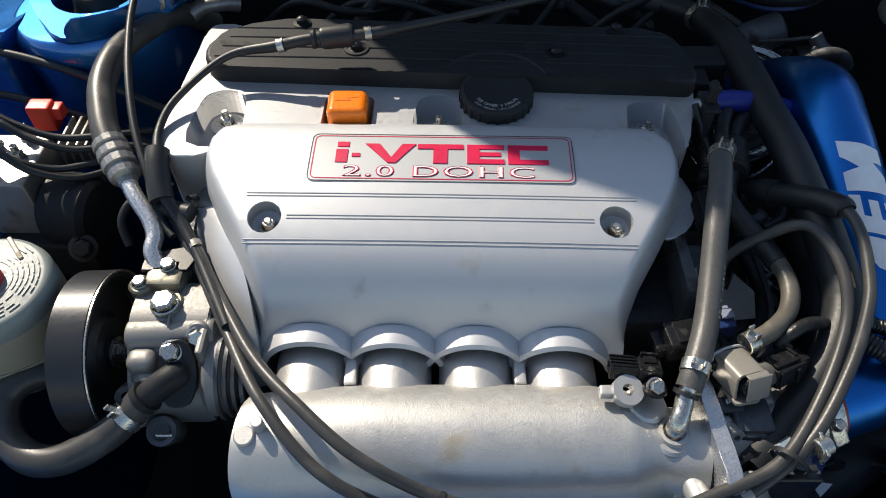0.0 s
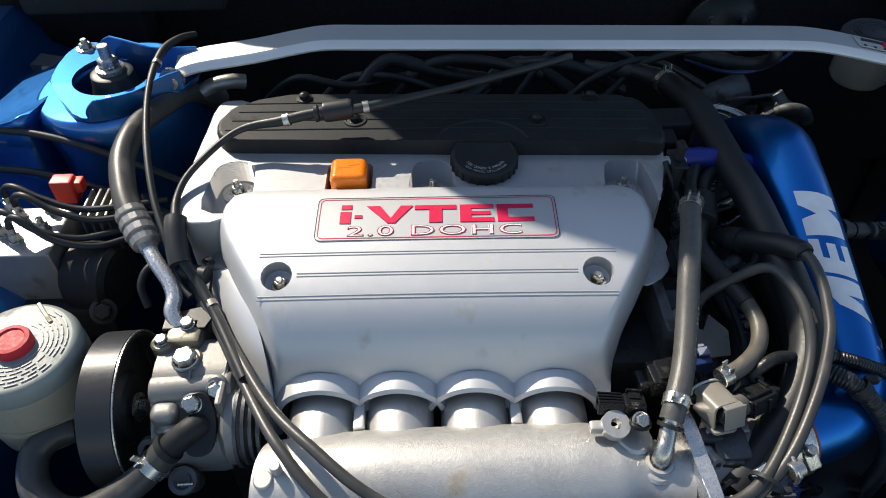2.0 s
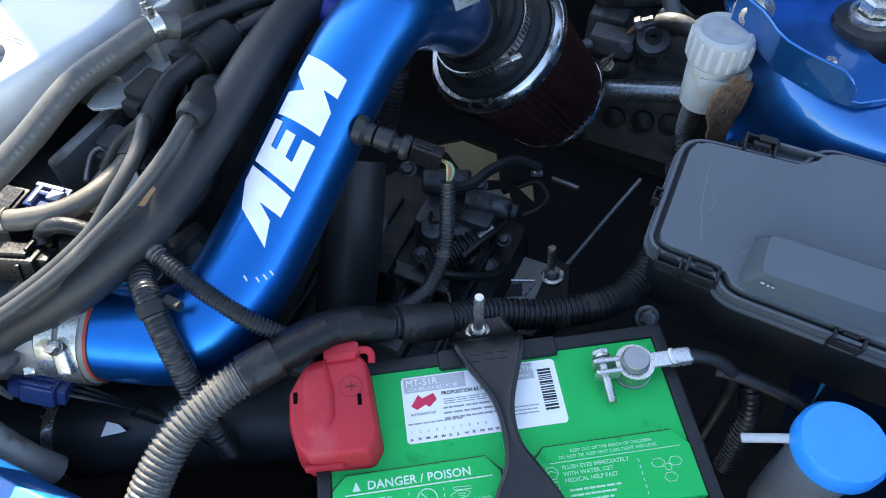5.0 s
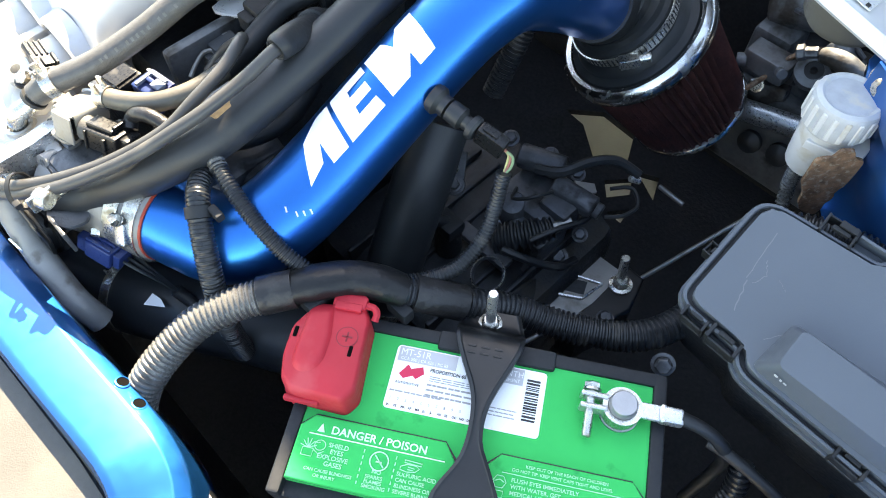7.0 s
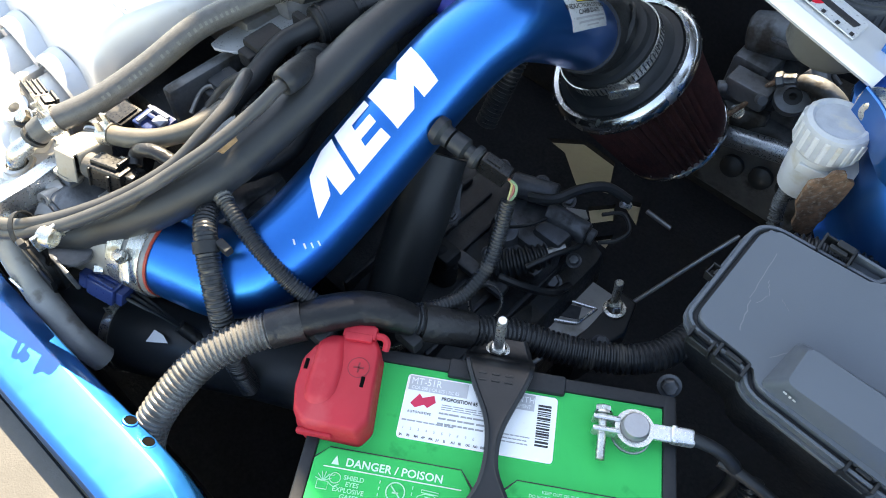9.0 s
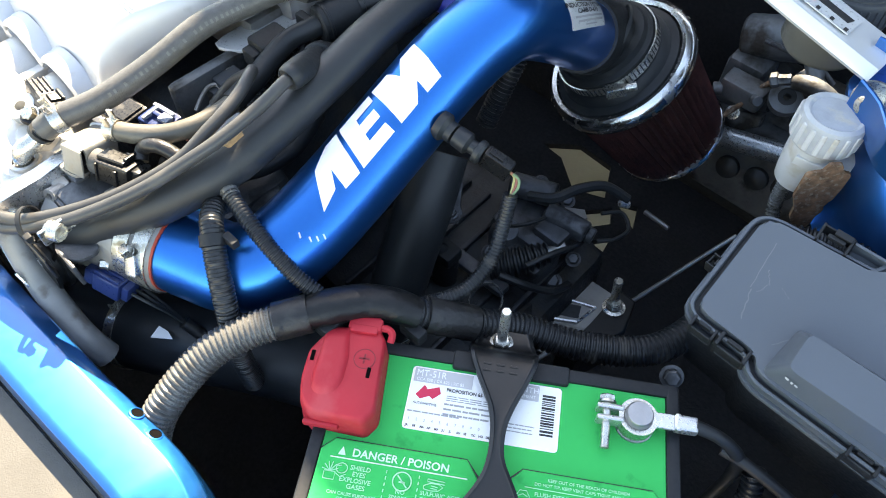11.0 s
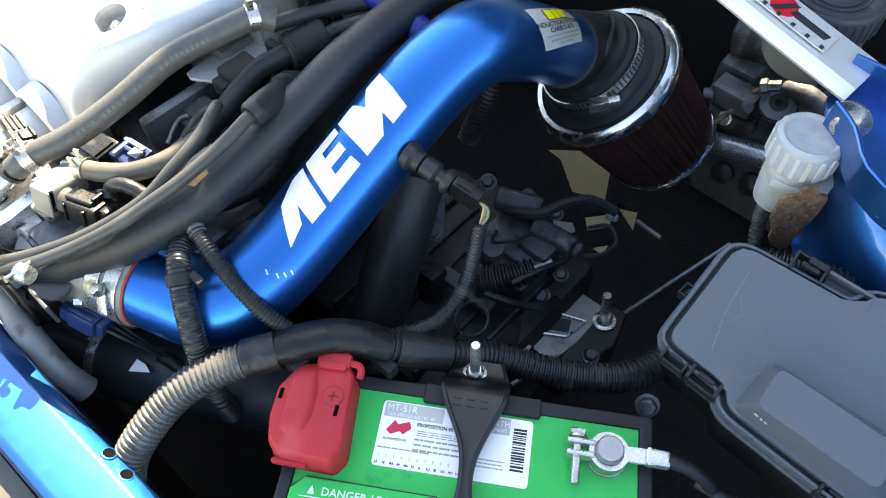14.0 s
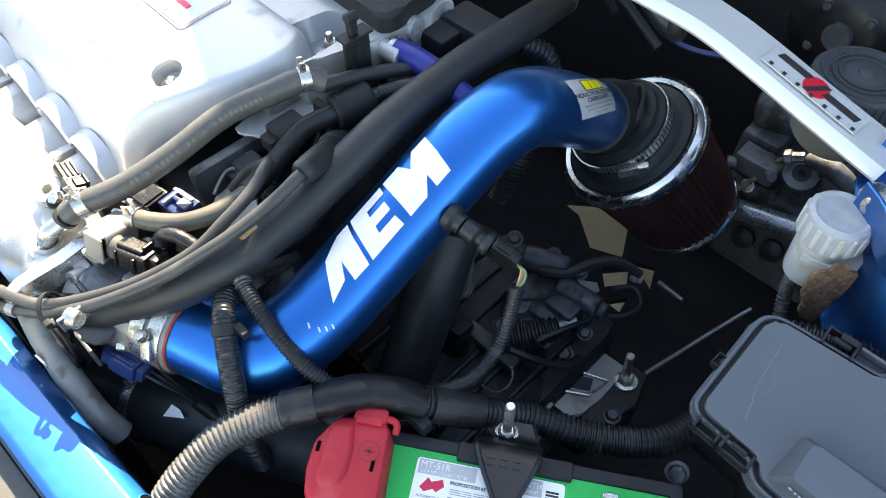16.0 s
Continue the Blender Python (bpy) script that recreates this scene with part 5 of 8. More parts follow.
# red cap over the positive terminal
redcap = thing("terminal_cover", (0.48, 0.31, 0.727), "faded red plastic cover over the battery terminal", "terminal cover")
o = corners([(-0.109, 0.0655), (-0.0885, 0.0655), (-0.0815, 0.055), (-0.0795, 0.027), (-0.0775, 0.002), (-0.084, -0.0075), (-0.121, -0.006), (-0.1295, 0.0015), (-0.1335, 0.018), (-0.1335, 0.0395), (-0.126, 0.053), (-0.112, 0.057)], 0.0035)
cx, cy = -0.104, 0.028
rings = []
for z, f in ((0.716, 1.015), (0.7225, 1.01), (0.7235, 0.992), (0.7395, 0.975), (0.7432, 0.95), (0.7452, 0.915), (0.7462, 0.87), (0.7468, 0.5)):
    rings.append([BM @ Vector((cx + (x - cx) * f, cy + (y - cy) * f, z)) for x, y in o])
shell_top = part("shell", loft(rings), RED_CAP, redcap, "", 40)
o2 = corners([(-0.1225, 0.052), (-0.1085, 0.054), (-0.1045, 0.035), (-0.1045, 0.0195), (-0.1085, 0.0115), (-0.1165, 0.0085), (-0.1225, 0.0125), (-0.1235, 0.02)], 0.004)
part("crown", loft([[BM @ Vector((x, y, z)) for x, y in shrink(o2, f)] for z, f in ((0.7445, 1.2), (0.7468, 1.1), (0.7486, 0.95), (0.7496, 0.84), (0.7499, 0.6))]), RED_CAP, redcap, "long raised ridge", 45)
part("latch", join(box((-0.098, 0.0625, 0.7455), (0.023, 0.010, 0.007), 0.0015, BM), box((-0.098, 0.058, 0.7475), (0.019, 0.006, 0.004), 0.001, BM), box((-0.0975, 0.067, 0.742), (0.018, 0.004, 0.012), 0.001, BM), tube([BM @ Vector(q) for q in ((-0.088, 0.062, 0.7455), (-0.082, 0.0615, 0.746), (-0.079, 0.0585, 0.745), (-0.0795, 0.054, 0.742))], 0.0026, 8)), RED_CAP, redcap, "hooked latch tab")
# raised plus and ring in a darker red than the cap
part("polarity_mark", join(lathe([(0.0068, 0), (0.0074, 0), (0.0074, 0.0005), (0.0068, 0.0005)], BM @ Matrix.Translation((-0.0932, 0.037, 0.7464)), 28, closed=True), box((-0.0932, 0.037, 0.7468), (0.007, 0.0012, 0.0008), 0, BM), box((-0.0932, 0.037, 0.7468), (0.0012, 0.007, 0.0008), 0, BM)), RED_CLIP_DARK, shell_top)
for x, y in ((-0.1278, 0.034), (-0.0885, 0.0275)):
    # solid near-black boxes draw the shade inside the cap's slots
    part("slot", box((x, y, 0.7428), (0.0026, 0.0075, 0.009), 0.0005, BM), HOLE_SHADE, shell_top)
part("lower_lip", box((-0.1135, -0.0065, 0.732), (0.024, 0.004, 0.006), 0.0015, BM), RED_CAP, redcap)

# hold-down strap with its threaded rod
hold = thing("battery_hold_down", (0.55, 0.34, 0.727), "black steel battery hold-down strap with a narrow waist", "battery strap")
SECTIONS = [(-0.09, -0.0185, 0.0315, 0.7337), (-0.065, -0.0195, 0.029, 0.7337), (-0.045, -0.018, 0.024, 0.7337), (-0.025, -0.0075, 0.0145, 0.7337), (-0.009, -0.004, 0.0068, 0.7337), (0.01, -0.0045, 0.0062, 0.7337), (0.025, -0.008, 0.010, 0.7337), (0.042, -0.0165, 0.0165, 0.7337), (0.055, -0.0225, 0.021, 0.7335), (0.0655, -0.0255, 0.0225, 0.7305), (0.0735, -0.026, 0.0222, 0.7185), (0.08, -0.0255, 0.021, 0.7112), (0.094, -0.021, 0.0165, 0.7092)]
left_line = soften([(x0, y, z) for y, x0, x1, z in SECTIONS], 3, closed=False)
right_line = soften([(x1, y, z) for y, x0, x1, z in SECTIONS], 3, closed=False)
bm = bmesh.new()
rows = []
for a, b in zip(left_line, right_line):
    edge = [(a[0], 0.0012), (a[0] + 0.0025, 0.0022), (a[0] + 0.004, 0.0008), (b[0] - 0.004, 0.0008), (b[0] - 0.0025, 0.0022), (b[0], 0.0012), (b[0], -0.0025), (a[0], -0.0025)]
    rows.append([bm.verts.new(BM @ Vector((x, a[1], a[2] + dz))) for x, dz in edge])
for a, b in zip(rows, rows[1:]):
    for k in range(8):
        bm.faces.new((a[k], a[(k + 1) % 8], b[(k + 1) % 8], b[k]))
bm.faces.new(rows[0])
bm.faces.new(rows[-1][::-1])
part("strap", bm, BLACK_STEEL, hold, "glossy black pressed strap", 50)
part("foot_plate", prism([(-0.0185, -0.088), (0.0315, -0.088), (0.041, -0.165), (0.03, -0.175), (-0.01, -0.17), (-0.019, -0.158)], 0.7275, 0.7310, 0.0008, BM, 1), BLACK_STEEL, hold)
part("fold", box((0.006, -0.089, 0.7315), (0.05, 0.005, 0.009), 0.002, BM), BLACK_STEEL, hold)
part("boss", lathe([(0.004, 0), (0.0075, 0), (0.0068, 0.0018), (0.0045, 0.0018)], BM @ Matrix.Translation((-0.002, -0.068, 0.7352)), 20, closed=True), BLACK_STEEL, hold)
part("foot_bolt", bolt(BM @ Vector((0.014, -0.146, 0.731)), (0, 0, 1), 0.0065, 0.006, 1.6), STEEL, hold)
EM = BM @ Matrix.Translation((-0.002, 0.052, 0.7347)) @ Matrix.Rotation(radians(-3), 4, "X")
part("embossing", join(*[box((x, 0.002, 0), (0.0055, 0.0016, 0.0007), 0.0002, EM, 1) for x in (-0.010, -0.001, 0.008)], *[box((x, -0.003, 0), (0.0055, 0.0014, 0.0007), 0.0002, EM, 1) for x in (-0.010, -0.001, 0.008)]), BLACK_STEEL, hold)
part("threaded_rod", lathe([(0.0, 0.0), (0.0036, 0.0)] + [(0.0036 - 0.0003 * (k % 2), 0.001 * k + 0.001) for k in range(38)] + [(0.0037, 0.040), (0.0037, 0.0625), (0.003, 0.0645), (0.0, 0.0645)], Matrix.Translation((0.5168, 0.4, 0.692)), 16), MACHINED, hold)
part("nut", bolt((0.5168, 0.4, 0.7098), (0, 0, 1), 0.0062, 0.006, 1.4), STEEL, hold)

tray = thing("battery_tray", (0.5665, 0.3325, 0.45), "black plastic battery tray with a raised lip", "battery tray")
part("tray", join(box((0, 0, 0.505), (0.26, 0.15, 0.012), 0.003, BM), box((0, -0.073, 0.54), (0.26, 0.006, 0.07), 0.002, BM), box((-0.128, 0, 0.54), (0.006, 0.15, 0.07), 0.002, BM)), PLASTIC, tray)
part("stand", join(box((0, 0, 0.40), (0.2, 0.1, 0.2), 0.01, BM)), BLACK_STEEL, tray)
part("shield", box((-0.124, 0.0, 0.60), (0.003, 0.115, 0.17), 0.001, BM), PLASTIC_GREY, tray)
part("side_bolt", bolt((0.622, 0.466, 0.706), (0.3, -0.6, 0.7), 0.0062, 0.006, 1.4), DARK_IRON, tray)


# ---- fuse box ----
fuse = thing("fuse_box", (0.73, 0.52, 0.66), "dusty grey-black plastic fuse box with clipped lid", "fuse box")
FM = Matrix.Translation((0.608, 0.477, 0.772)) @ Matrix.Rotation(radians(-6), 4, "Z") @ Matrix.Rotation(radians(17), 4, "X") @ Matrix.Diagonal((1, 0.76, 1, 1)) @ Matrix.Translation((0, 0, -0.7685))
lid = corners([(0.002, 0.0055), (0.043, 0.0075), (0.049, 0.005), (0.056, -0.006), (0.200, 0.006), (0.205, 0.165), (0.075, 0.148), (0.07, 0.1265), (0.0, 0.1135), (-0.0065, 0.106)], 0.009)


def outset(outline, d):
    """The outline moved outwards by d."""
    out = []
    for k, (x, y) in enumerate(outline):
        (ax, ay), (bx, by) = outline[k - 1], outline[(k + 1) % len(outline)]
        n = Vector((by - ay, ax - bx)).normalized()
        out.append((x + n.x * d, y + n.y * d))
    return out


def lip_ring(outer, inner, z0, z1, m, b=0.0008):
    """An upright lip between two outlines, its top edges rounded."""
    bm = bmesh.new()
    n = len(outer)
    rows = []
    for line, z in ((inner, z0), (inner, z1 - b), (outset(inner, b), z1), (outset(outer, -b), z1), (outer, z1 - b), (outer, z0)):
        rows.append([bm.verts.new((x, y, z)) for x, y in line])
    for p, q in zip(rows, rows[1:] + rows[:1]):
        for k in range(n):
            bm.faces.new((p[k], p[(k + 1) % n], q[(k + 1) % n], q[k]))
    bmesh.ops.recalc_face_normals(bm, faces=bm.faces)
    bm.transform(m)
    return bm


part("base", prism(outset(lid, 0.003), 0.655, 0.7555, 0.0008, FM), PLASTIC, fuse)
part("base_flange", lip_ring(outset(lid, 0.0095), outset(lid, 0.002), 0.7475, 0.7525, FM), FUSE, fuse, "outer lip of the base")
# the groove's shade is put into this black floor
part("groove_shade", prism(outset(lid, 0.0070), 0.7555, 0.7590, 0.0, FM), RUBBER, fuse, "black strip that darkens the groove round the lid")
part("lid_rim", lip_ring(outset(lid, 0.0072), outset(lid, 0.0036), 0.7550, 0.7640, FM), FUSE, fuse, "raised lip round the lid")
lid_top = part("lid", prism(lid, 0.756, 0.7685, 0.0018, FM, 3), FUSE, fuse)
step_low, step_top = corners([(0.0565, 0.0465), (0.0575, -0.003), (0.1475, 0.0065), (0.1475, 0.0625)], 0.006), corners([(0.0625, 0.041), (0.0665, 0.0048), (0.1395, 0.0138), (0.1387, 0.0505)], 0.006)
part("lid_step", loft([[FM @ Vector((x, y, z - fall * y)) for x, y in o] for o, z, fall in ((step_low, 0.766, 0), (step_low, 0.7705, 0), (step_top, 0.7872, 0.06), (shrink(step_top, 0.985), 0.7885, 0.06))]), FUSE, lid_top, "raised block on the lid", 30)
for x, y, rot, g in ((0.014, -0.0035, 4, 1.0), (0.036, -0.0012, 4, 1.25), (0.19, 0.0, 4, 1.1), (0.13, -0.004, 4, 1.1), (-0.0115, 0.052, -90, 0.7)):
    cm = FM @ Matrix.Translation((x, y, 0.7565)) @ Matrix.Rotation(radians(rot), 4, "Z") @ Matrix.Scale(g, 4)
    part("clip", join(box((-0.008, 0, 0.0), (0.002, 0.011, 0.018), 0.0006, cm), box((0.008, 0, 0.0), (0.002, 0.011, 0.018), 0.0006, cm), box((0, -0.0045, 0.001), (0.0145, 0.002, 0.010), 0.0008, cm), box((0, -0.001, -0.008), (0.018, 0.009, 0.003), 0.0008, cm), box((0, 0.0025, 0.0065), (0.009, 0.003, 0.004), 0.0006, cm)), PLASTIC, fuse)
for k in range(12):
    part("base_rib", box((0.066 + 0.011 * k, -0.001 + 0.0008 * k, 0.71), (0.0016, 0.006, 0.045), 0.0004, FM, 1), PLASTIC, fuse)
rng = random.Random(31)
for x0, y0, x1, y1, w in ((0.012, 0.05, 0.004, 0.096, 0.0003), (0.013, 0.048, 0.021, 0.022, 0.0004), (0.012, 0.072, 0.019, 0.062, 0.0003), (0.019, 0.062, 0.0165, 0.05, 0.00025), (0.026, 0.066, 0.033, 0.062, 0.0003), (0.074, 0.034, 0.092, 0.042, 0.0003), (0.045, 0.02, 0.052, 0.036, 0.0002)):
    line = [(x0 + (x1 - x0) * k / 6 + rng.uniform(-0.0006, 0.0006), y0 + (y1 - y0) * k / 6 + rng.uniform(-0.0006, 0.0006)) for k in range(7)]
    strip = [[(ax - w, ay), (ax + w, ay), (bx + w, by), (bx - w, by)] for (ax, ay), (bx, by) in zip(line, line[1:])]
    part("lid_scuff", flat_shapes(strip, FM @ Matrix.Translation((0.006, 0, 0.7685)), 0.00015), SCUFF, lid_top, "pale scuff line")
HM = FM @ Matrix.Translation((0.035, 0.1265, 0.0085)) @ Matrix.Rotation(radians(7), 4, "Z")
part("back_clip", join(box((-0.010, 0.004, 0.756), (0.0018, 0.018, 0.011), 0.0006, HM), box((0.010, 0.004, 0.756), (0.0018, 0.018, 0.011), 0.0006, HM), box((0, 0.0125, 0.754), (0.019, 0.002, 0.011), 0.0006, HM), box((0.001, 0.005, 0.7585), (0.012, 0.004, 0.004), 0.0008, HM), box((0.004, 0.010, 0.7615), (0.012, 0.006, 0.0025), 0.0008, HM)), PLASTIC, fuse)
part("hinge_rail", join(box((0.0475, 0.0115, 0.7515), (0.072, 0.003, 0.015), 0.0008, HM), box((0.026, 0.0045, 0.748), (0.028, 0.012, 0.003), 0.0008, HM), box((0.041, 0.0045, 0.754), (0.0018, 0.013, 0.012), 0.0006, HM)), FUSE, fuse)
part("embossed_print", flat_shapes([[(0.075 + 0.006 * k, -0.0048 + 0.0004 * k), (0.079 + 0.006 * k, -0.0045 + 0.0004 * k), (0.079 + 0.006 * k, -0.0035 + 0.0004 * k), (0.075 + 0.006 * k, -0.0038 + 0.0004 * k)] for k in range(16)], FM @ Matrix.Translation((0, 0, 0.7527)), 0.0004), DIM_INK, fuse)
part("lid_mark", flat_shapes([rounded(0.066, 0.0045, 0.0685, 0.006, 0.0006, 2), rounded(0.070, 0.004, 0.0715, 0.0058, 0.0005, 2), rounded(0.0725, 0.0045, 0.0747, 0.0057, 0.0005, 2)], FM @ Matrix.Translation((0.0035, -0.0013, 0.7763)) @ Matrix.Rotation(radians(64), 4, "X"), 0.0006), SILVER_FILM, lid_top)

single("conduit", tube([(0.5965, 0.656, 0.752), (0.5965, 0.663, 0.735), (0.5965, 0.672, 0.705), (0.6, 0.67, 0.69), (0.607, 0.66, 0.674), (0.62, 0.64, 0.65)], 0.0062, 14, 8, (0.0042, 0.0014)), LOOM_DUSTY_LIT, "thin dusty corrugated conduit below the reservoir", "conduit")
single("conduit", tube([(0.604, 0.582, 0.735), (0.62, 0.584, 0.757), (0.638, 0.589, 0.766), (0.66, 0.596, 0.768), (0.70, 0.603, 0.766), (0.75, 0.6, 0.755)], 0.0095, 14, 8, (0.0042, 0.002)), LOOM, "black corrugated conduit behind the fuse box", "conduit")

# ---- clutch fluid reservoir on its rusty bracket ----
res = thing("fluid_reservoir", (0.605, 0.635, 0.74), "milky plastic fluid reservoir with ribbed screw cap", "reservoir")
rm = Matrix.Translation((0.604, 0.642, 0.0))
res_cap = part("cap", lathe([(0.0225, 0.806), (0.0235, 0.808), (0.0235, 0.826), (0.022, 0.8295), (0.019, 0.831), (0.0175, 0.8305), (0.0165, 0.8295), (0, 0.8298)], rm, 48), mat("cloudy_cap_plastic", (0.35, 0.365, 0.385), 0.4, 0.0, 0.1, 120, 0.0003, 300, 0.0, 0.08, (0.45, 0.42, 0.36), 0.25, 70, 0.5, 0.0, 0.15), res, "pale ribbed cap")
part("cap_ribs", join(*[box((0.0232, 0, 0.8175), (0.002, 0.004, 0.019), 0.0008, rm @ Matrix.Rotation(radians(a), 4, "Z"), 1) for a in range(0, 360, 20)]), WHITE_NYLON, res_cap)
part("body", lathe([(0.0195, 0.806), (0.0195, 0.792), (0.018, 0.77), (0.017, 0.763), (0.012, 0.76), (0, 0.76)], rm, 32), WHITE_NYLON, res)
part("shoulder", prism([(-0.006, -0.022), (0.029, -0.0165), (0.029, 0.010), (-0.004, 0.012)], 0.792, 0.799, 0.001, rm), WHITE_NYLON, res)
BK = Matrix(((0.7226, 0, 0.6912, 0.608), (0.6912, 0, -0.7226, 0.610), (0, 1, 0, 0), (0, 0, 0, 1))) @ Matrix.Translation((0, 0, 0.004))
part("bracket", prism(corners([(0.0, 0.803), (0.0065, 0.8055), (0.0101, 0.805), (0.0122, 0.8133), (0.0211, 0.8133), (0.0245, 0.805), (0.0319, 0.803), (0.0318, 0.788), (0.0305, 0.7725), (0.0268, 0.7692), (0.0298, 0.7615), (0.0262, 0.7553), (0.0270, 0.745), (0.0223, 0.7398), (0.0116, 0.7470), (0.0075, 0.7547), (0.0066, 0.765), (0.0005, 0.7785)], 0.0025), 0.0, 0.0028, 0.0006, BK, 1), RUST, res, "rusty steel bracket")

# ---- strut bar across the bay ----
bar = thing("strut_brace", (0.15, 0.71, 0.84), "polished aluminium strut brace across the engine bay", "strut brace")
LINE = [(-0.292, 0.708, 0.862), (-0.265, 0.71, 0.869), (-0.2, 0.71, 0.8785), (-0.15, 0.71, 0.888), (-0.118, 0.71, 0.892), (-0.06, 0.71, 0.8905), (0.156, 0.71, 0.884), (0.28, 0.71, 0.88), (0.411, 0.71, 0.8755), (0.452, 0.7095, 0.8715), (0.49, 0.707, 0.8645), (0.545, 0.703, 0.8525), (0.608, 0.6985, 0.8395)]
bm = bmesh.new()
pts = [Vector(p) for p in soften(LINE, 4, closed=False)]
sec = [(-0.0205, -0.003), (-0.0185, -0.006), (0.0175, -0.006), (0.0202, -0.0048), (0.0208, -0.0025), (0.0188, 0.0012), (0.0148, 0.0054), (-0.0185, 0.0062), (-0.0205, 0.004)]
rows = []
for k, p in enumerate(pts):
    d = (pts[min(k + 1, len(pts) - 1)] - pts[max(k - 1, 0)]).normalized()
    side = d.cross(Vector((0, 0, 1))).normalized()
    up = side.cross(d)
    rows.append([bm.verts.new(p + side * a + up * b) for a, b in sec])
for a, b in zip(rows, rows[1:]):
    for j in range(9):
        bm.faces.new((a[j], a[(j + 1) % 9], b[(j + 1) % 9], b[j]))
bm.faces.new(rows[0]); bm.faces.new(rows[-1][::-1])
part("bar", bm, BRACE, bar, "polished bar", 30)
a, b = Vector((0.4935, 0.7085, 0.8708)), Vector((0.583, 0.7025, 0.8516))
d = (b - a).normalized()
side = Vector((0, 0, 1)).cross(d).normalized()
sm = Matrix((( d.x, side.x, d.cross(side).x, a.x), (d.y, side.y, d.cross(side).y, a.y), (d.z, side.z, d.cross(side).z, a.z), (0, 0, 0, 1)))
sticker = part("sticker", prism(rounded(0.0, -0.0115, 0.086, 0.0115, 0.001), 0, 0.0009, 0, sm), SILVER_FILM, bar, "clear-backed sticker with red disc")
part("sticker_disc", lathe([(0, 0), (0.0105, 0), (0.0105, 0.0013), (0, 0.0013)], sm @ Matrix.Translation((0.043, 0.001, 0)), 28), mat("red_print", (0.6, 0.01, 0.03), 0.4), sticker)
part("sticker_mark", flat_shapes([slanted(0.006, 0.034, 0.002, 0.008, 0.002), slanted(0.050, 0.08, -0.002, 0.004, 0.002), [(0.036, -0.008), (0.041, -0.008), (0.052, 0.009), (0.047, 0.009)]] + [slanted(0.006 + 0.0125 * k, 0.009 + 0.0125 * k, -0.0105, -0.0075) for k in range(7)], sm, 0.0017), BLACK_INK, sticker, "black bars of print")


def strut_mount(cx, cy, z, side):
    """The brace's blue end plate round a strut top."""
    mt = thing("strut_mount_plate", (cx, cy, z), "blue anodised brace plate bolted round a strut top", "strut mount", "strut mount plates")
    o = soften([(x * side, y) for x, y in ((-0.07, 0.0), (-0.062, -0.022), (-0.02, -0.08), (0.008, -0.09), (0.05, -0.074), (0.072, -0.046), (0.092, -0.03), (0.1, 0.012), (0.052, 0.018), (0.0, 0.048), (-0.028, 0.07), (-0.055, 0.08), (-0.071, 0.052))], 2)
    m = Matrix.Translation((cx, cy, z))
    pl = part("plate", prism(o, 0.0, 0.005, 0.001, m), BLUE, mt)
    carve(pl, rod((cx, cy, z - 0.02), (cx, cy, z + 0.03), 0.045, seg=40, bevel=0.01))
    for line, h in ((((0.0, -0.088), (0.012, -0.0885), (0.05, -0.0725), (0.071, -0.046), (0.09, -0.032)), 0.026), (((-0.03, 0.052), (-0.01, 0.046), (0.046, 0.0175), (0.07, 0.0145), (0.1, 0.0135)), 0.03)):
        pts = [Vector((x * side, y)) for x, y in soften(line, 3, closed=False)]
        bm = bmesh.new()
        rows = []
        for k, q in enumerate(pts):
            d = (pts[min(k + 1, len(pts) - 1)] - pts[max(k - 1, 0)]).normalized()
            n = Vector((-d.y, d.x)) * 0.0016
            top = h * min(1.0, 0.45 + 0.18 * k)
            rows.append([bm.verts.new(m @ Vector((q.x + f * n.x, q.y + f * n.y, e))) for f, e in ((1, 0.004), (1, top - 0.001), (0.4, top), (-0.4, top), (-1, top - 0.001), (-1, 0.004))])
        for u, v in zip(rows, rows[1:]):
            for j in range(6):
                bm.faces.new((u[j], u[(j + 1) % 6], v[(j + 1) % 6], v[j]))
        bm.faces.new(rows[0])
        bm.faces.new(rows[-1][::-1])
        bmesh.ops.recalc_face_normals(bm, faces=bm.faces)
        part("flange", bm, BLUE, mt, "upturned edge")
    for x, y in ((-0.05 * side, 0.062), (0.02 * side, -0.07)):
        part("nut", bolt((cx + x, cy + y, z + 0.005), (0, 0, 1), 0.0075, 0.007, 1.5, 0.005), STEEL, mt)
    part("pivot_bolt", socket_bolt((cx + 0.078 * side, cy - 0.027, z + 0.012), (0, -1, 0.1), 0.0085, 0.012), STEEL, mt)
    st = thing("suspension_strut", (cx, cy, z - 0.06), "dark rubber strut top with steel piston nut", "strut", "suspension struts")
    part("bearing", lathe([(0.052, -0.05), (0.05, -0.03), (0.043, -0.028), (0.03, -0.02), (0.026, -0.006), (0.024, 0.008), (0.02, 0.01), (0, 0.01)], m, 32), RUBBER, st)
    part("washer", lathe([(0, 0.01), (0.016, 0.01), (0.016, 0.0125), (0, 0.0125)], m, 24), STEEL, st)
    part("piston_nut", join(bolt((cx, cy, z + 0.012), (0, 0, 1), 0.0115, 0.013, 1.4), rod((cx, cy, z + 0.02), (cx, cy, z + 0.042), 0.0068)), STEEL, st, "plated nut and threaded piston end")


strut_mount(-0.372, 0.711, 0.848, 1)
strut_mount(0.695, 0.69, 0.825, -1)


# ---- hoses and cables over the engine ----
def hose(name, pts, r, material, label, category="hose", group="", **kw):
    return single(name, tube(pts, r, **kw), material, label, category, group)


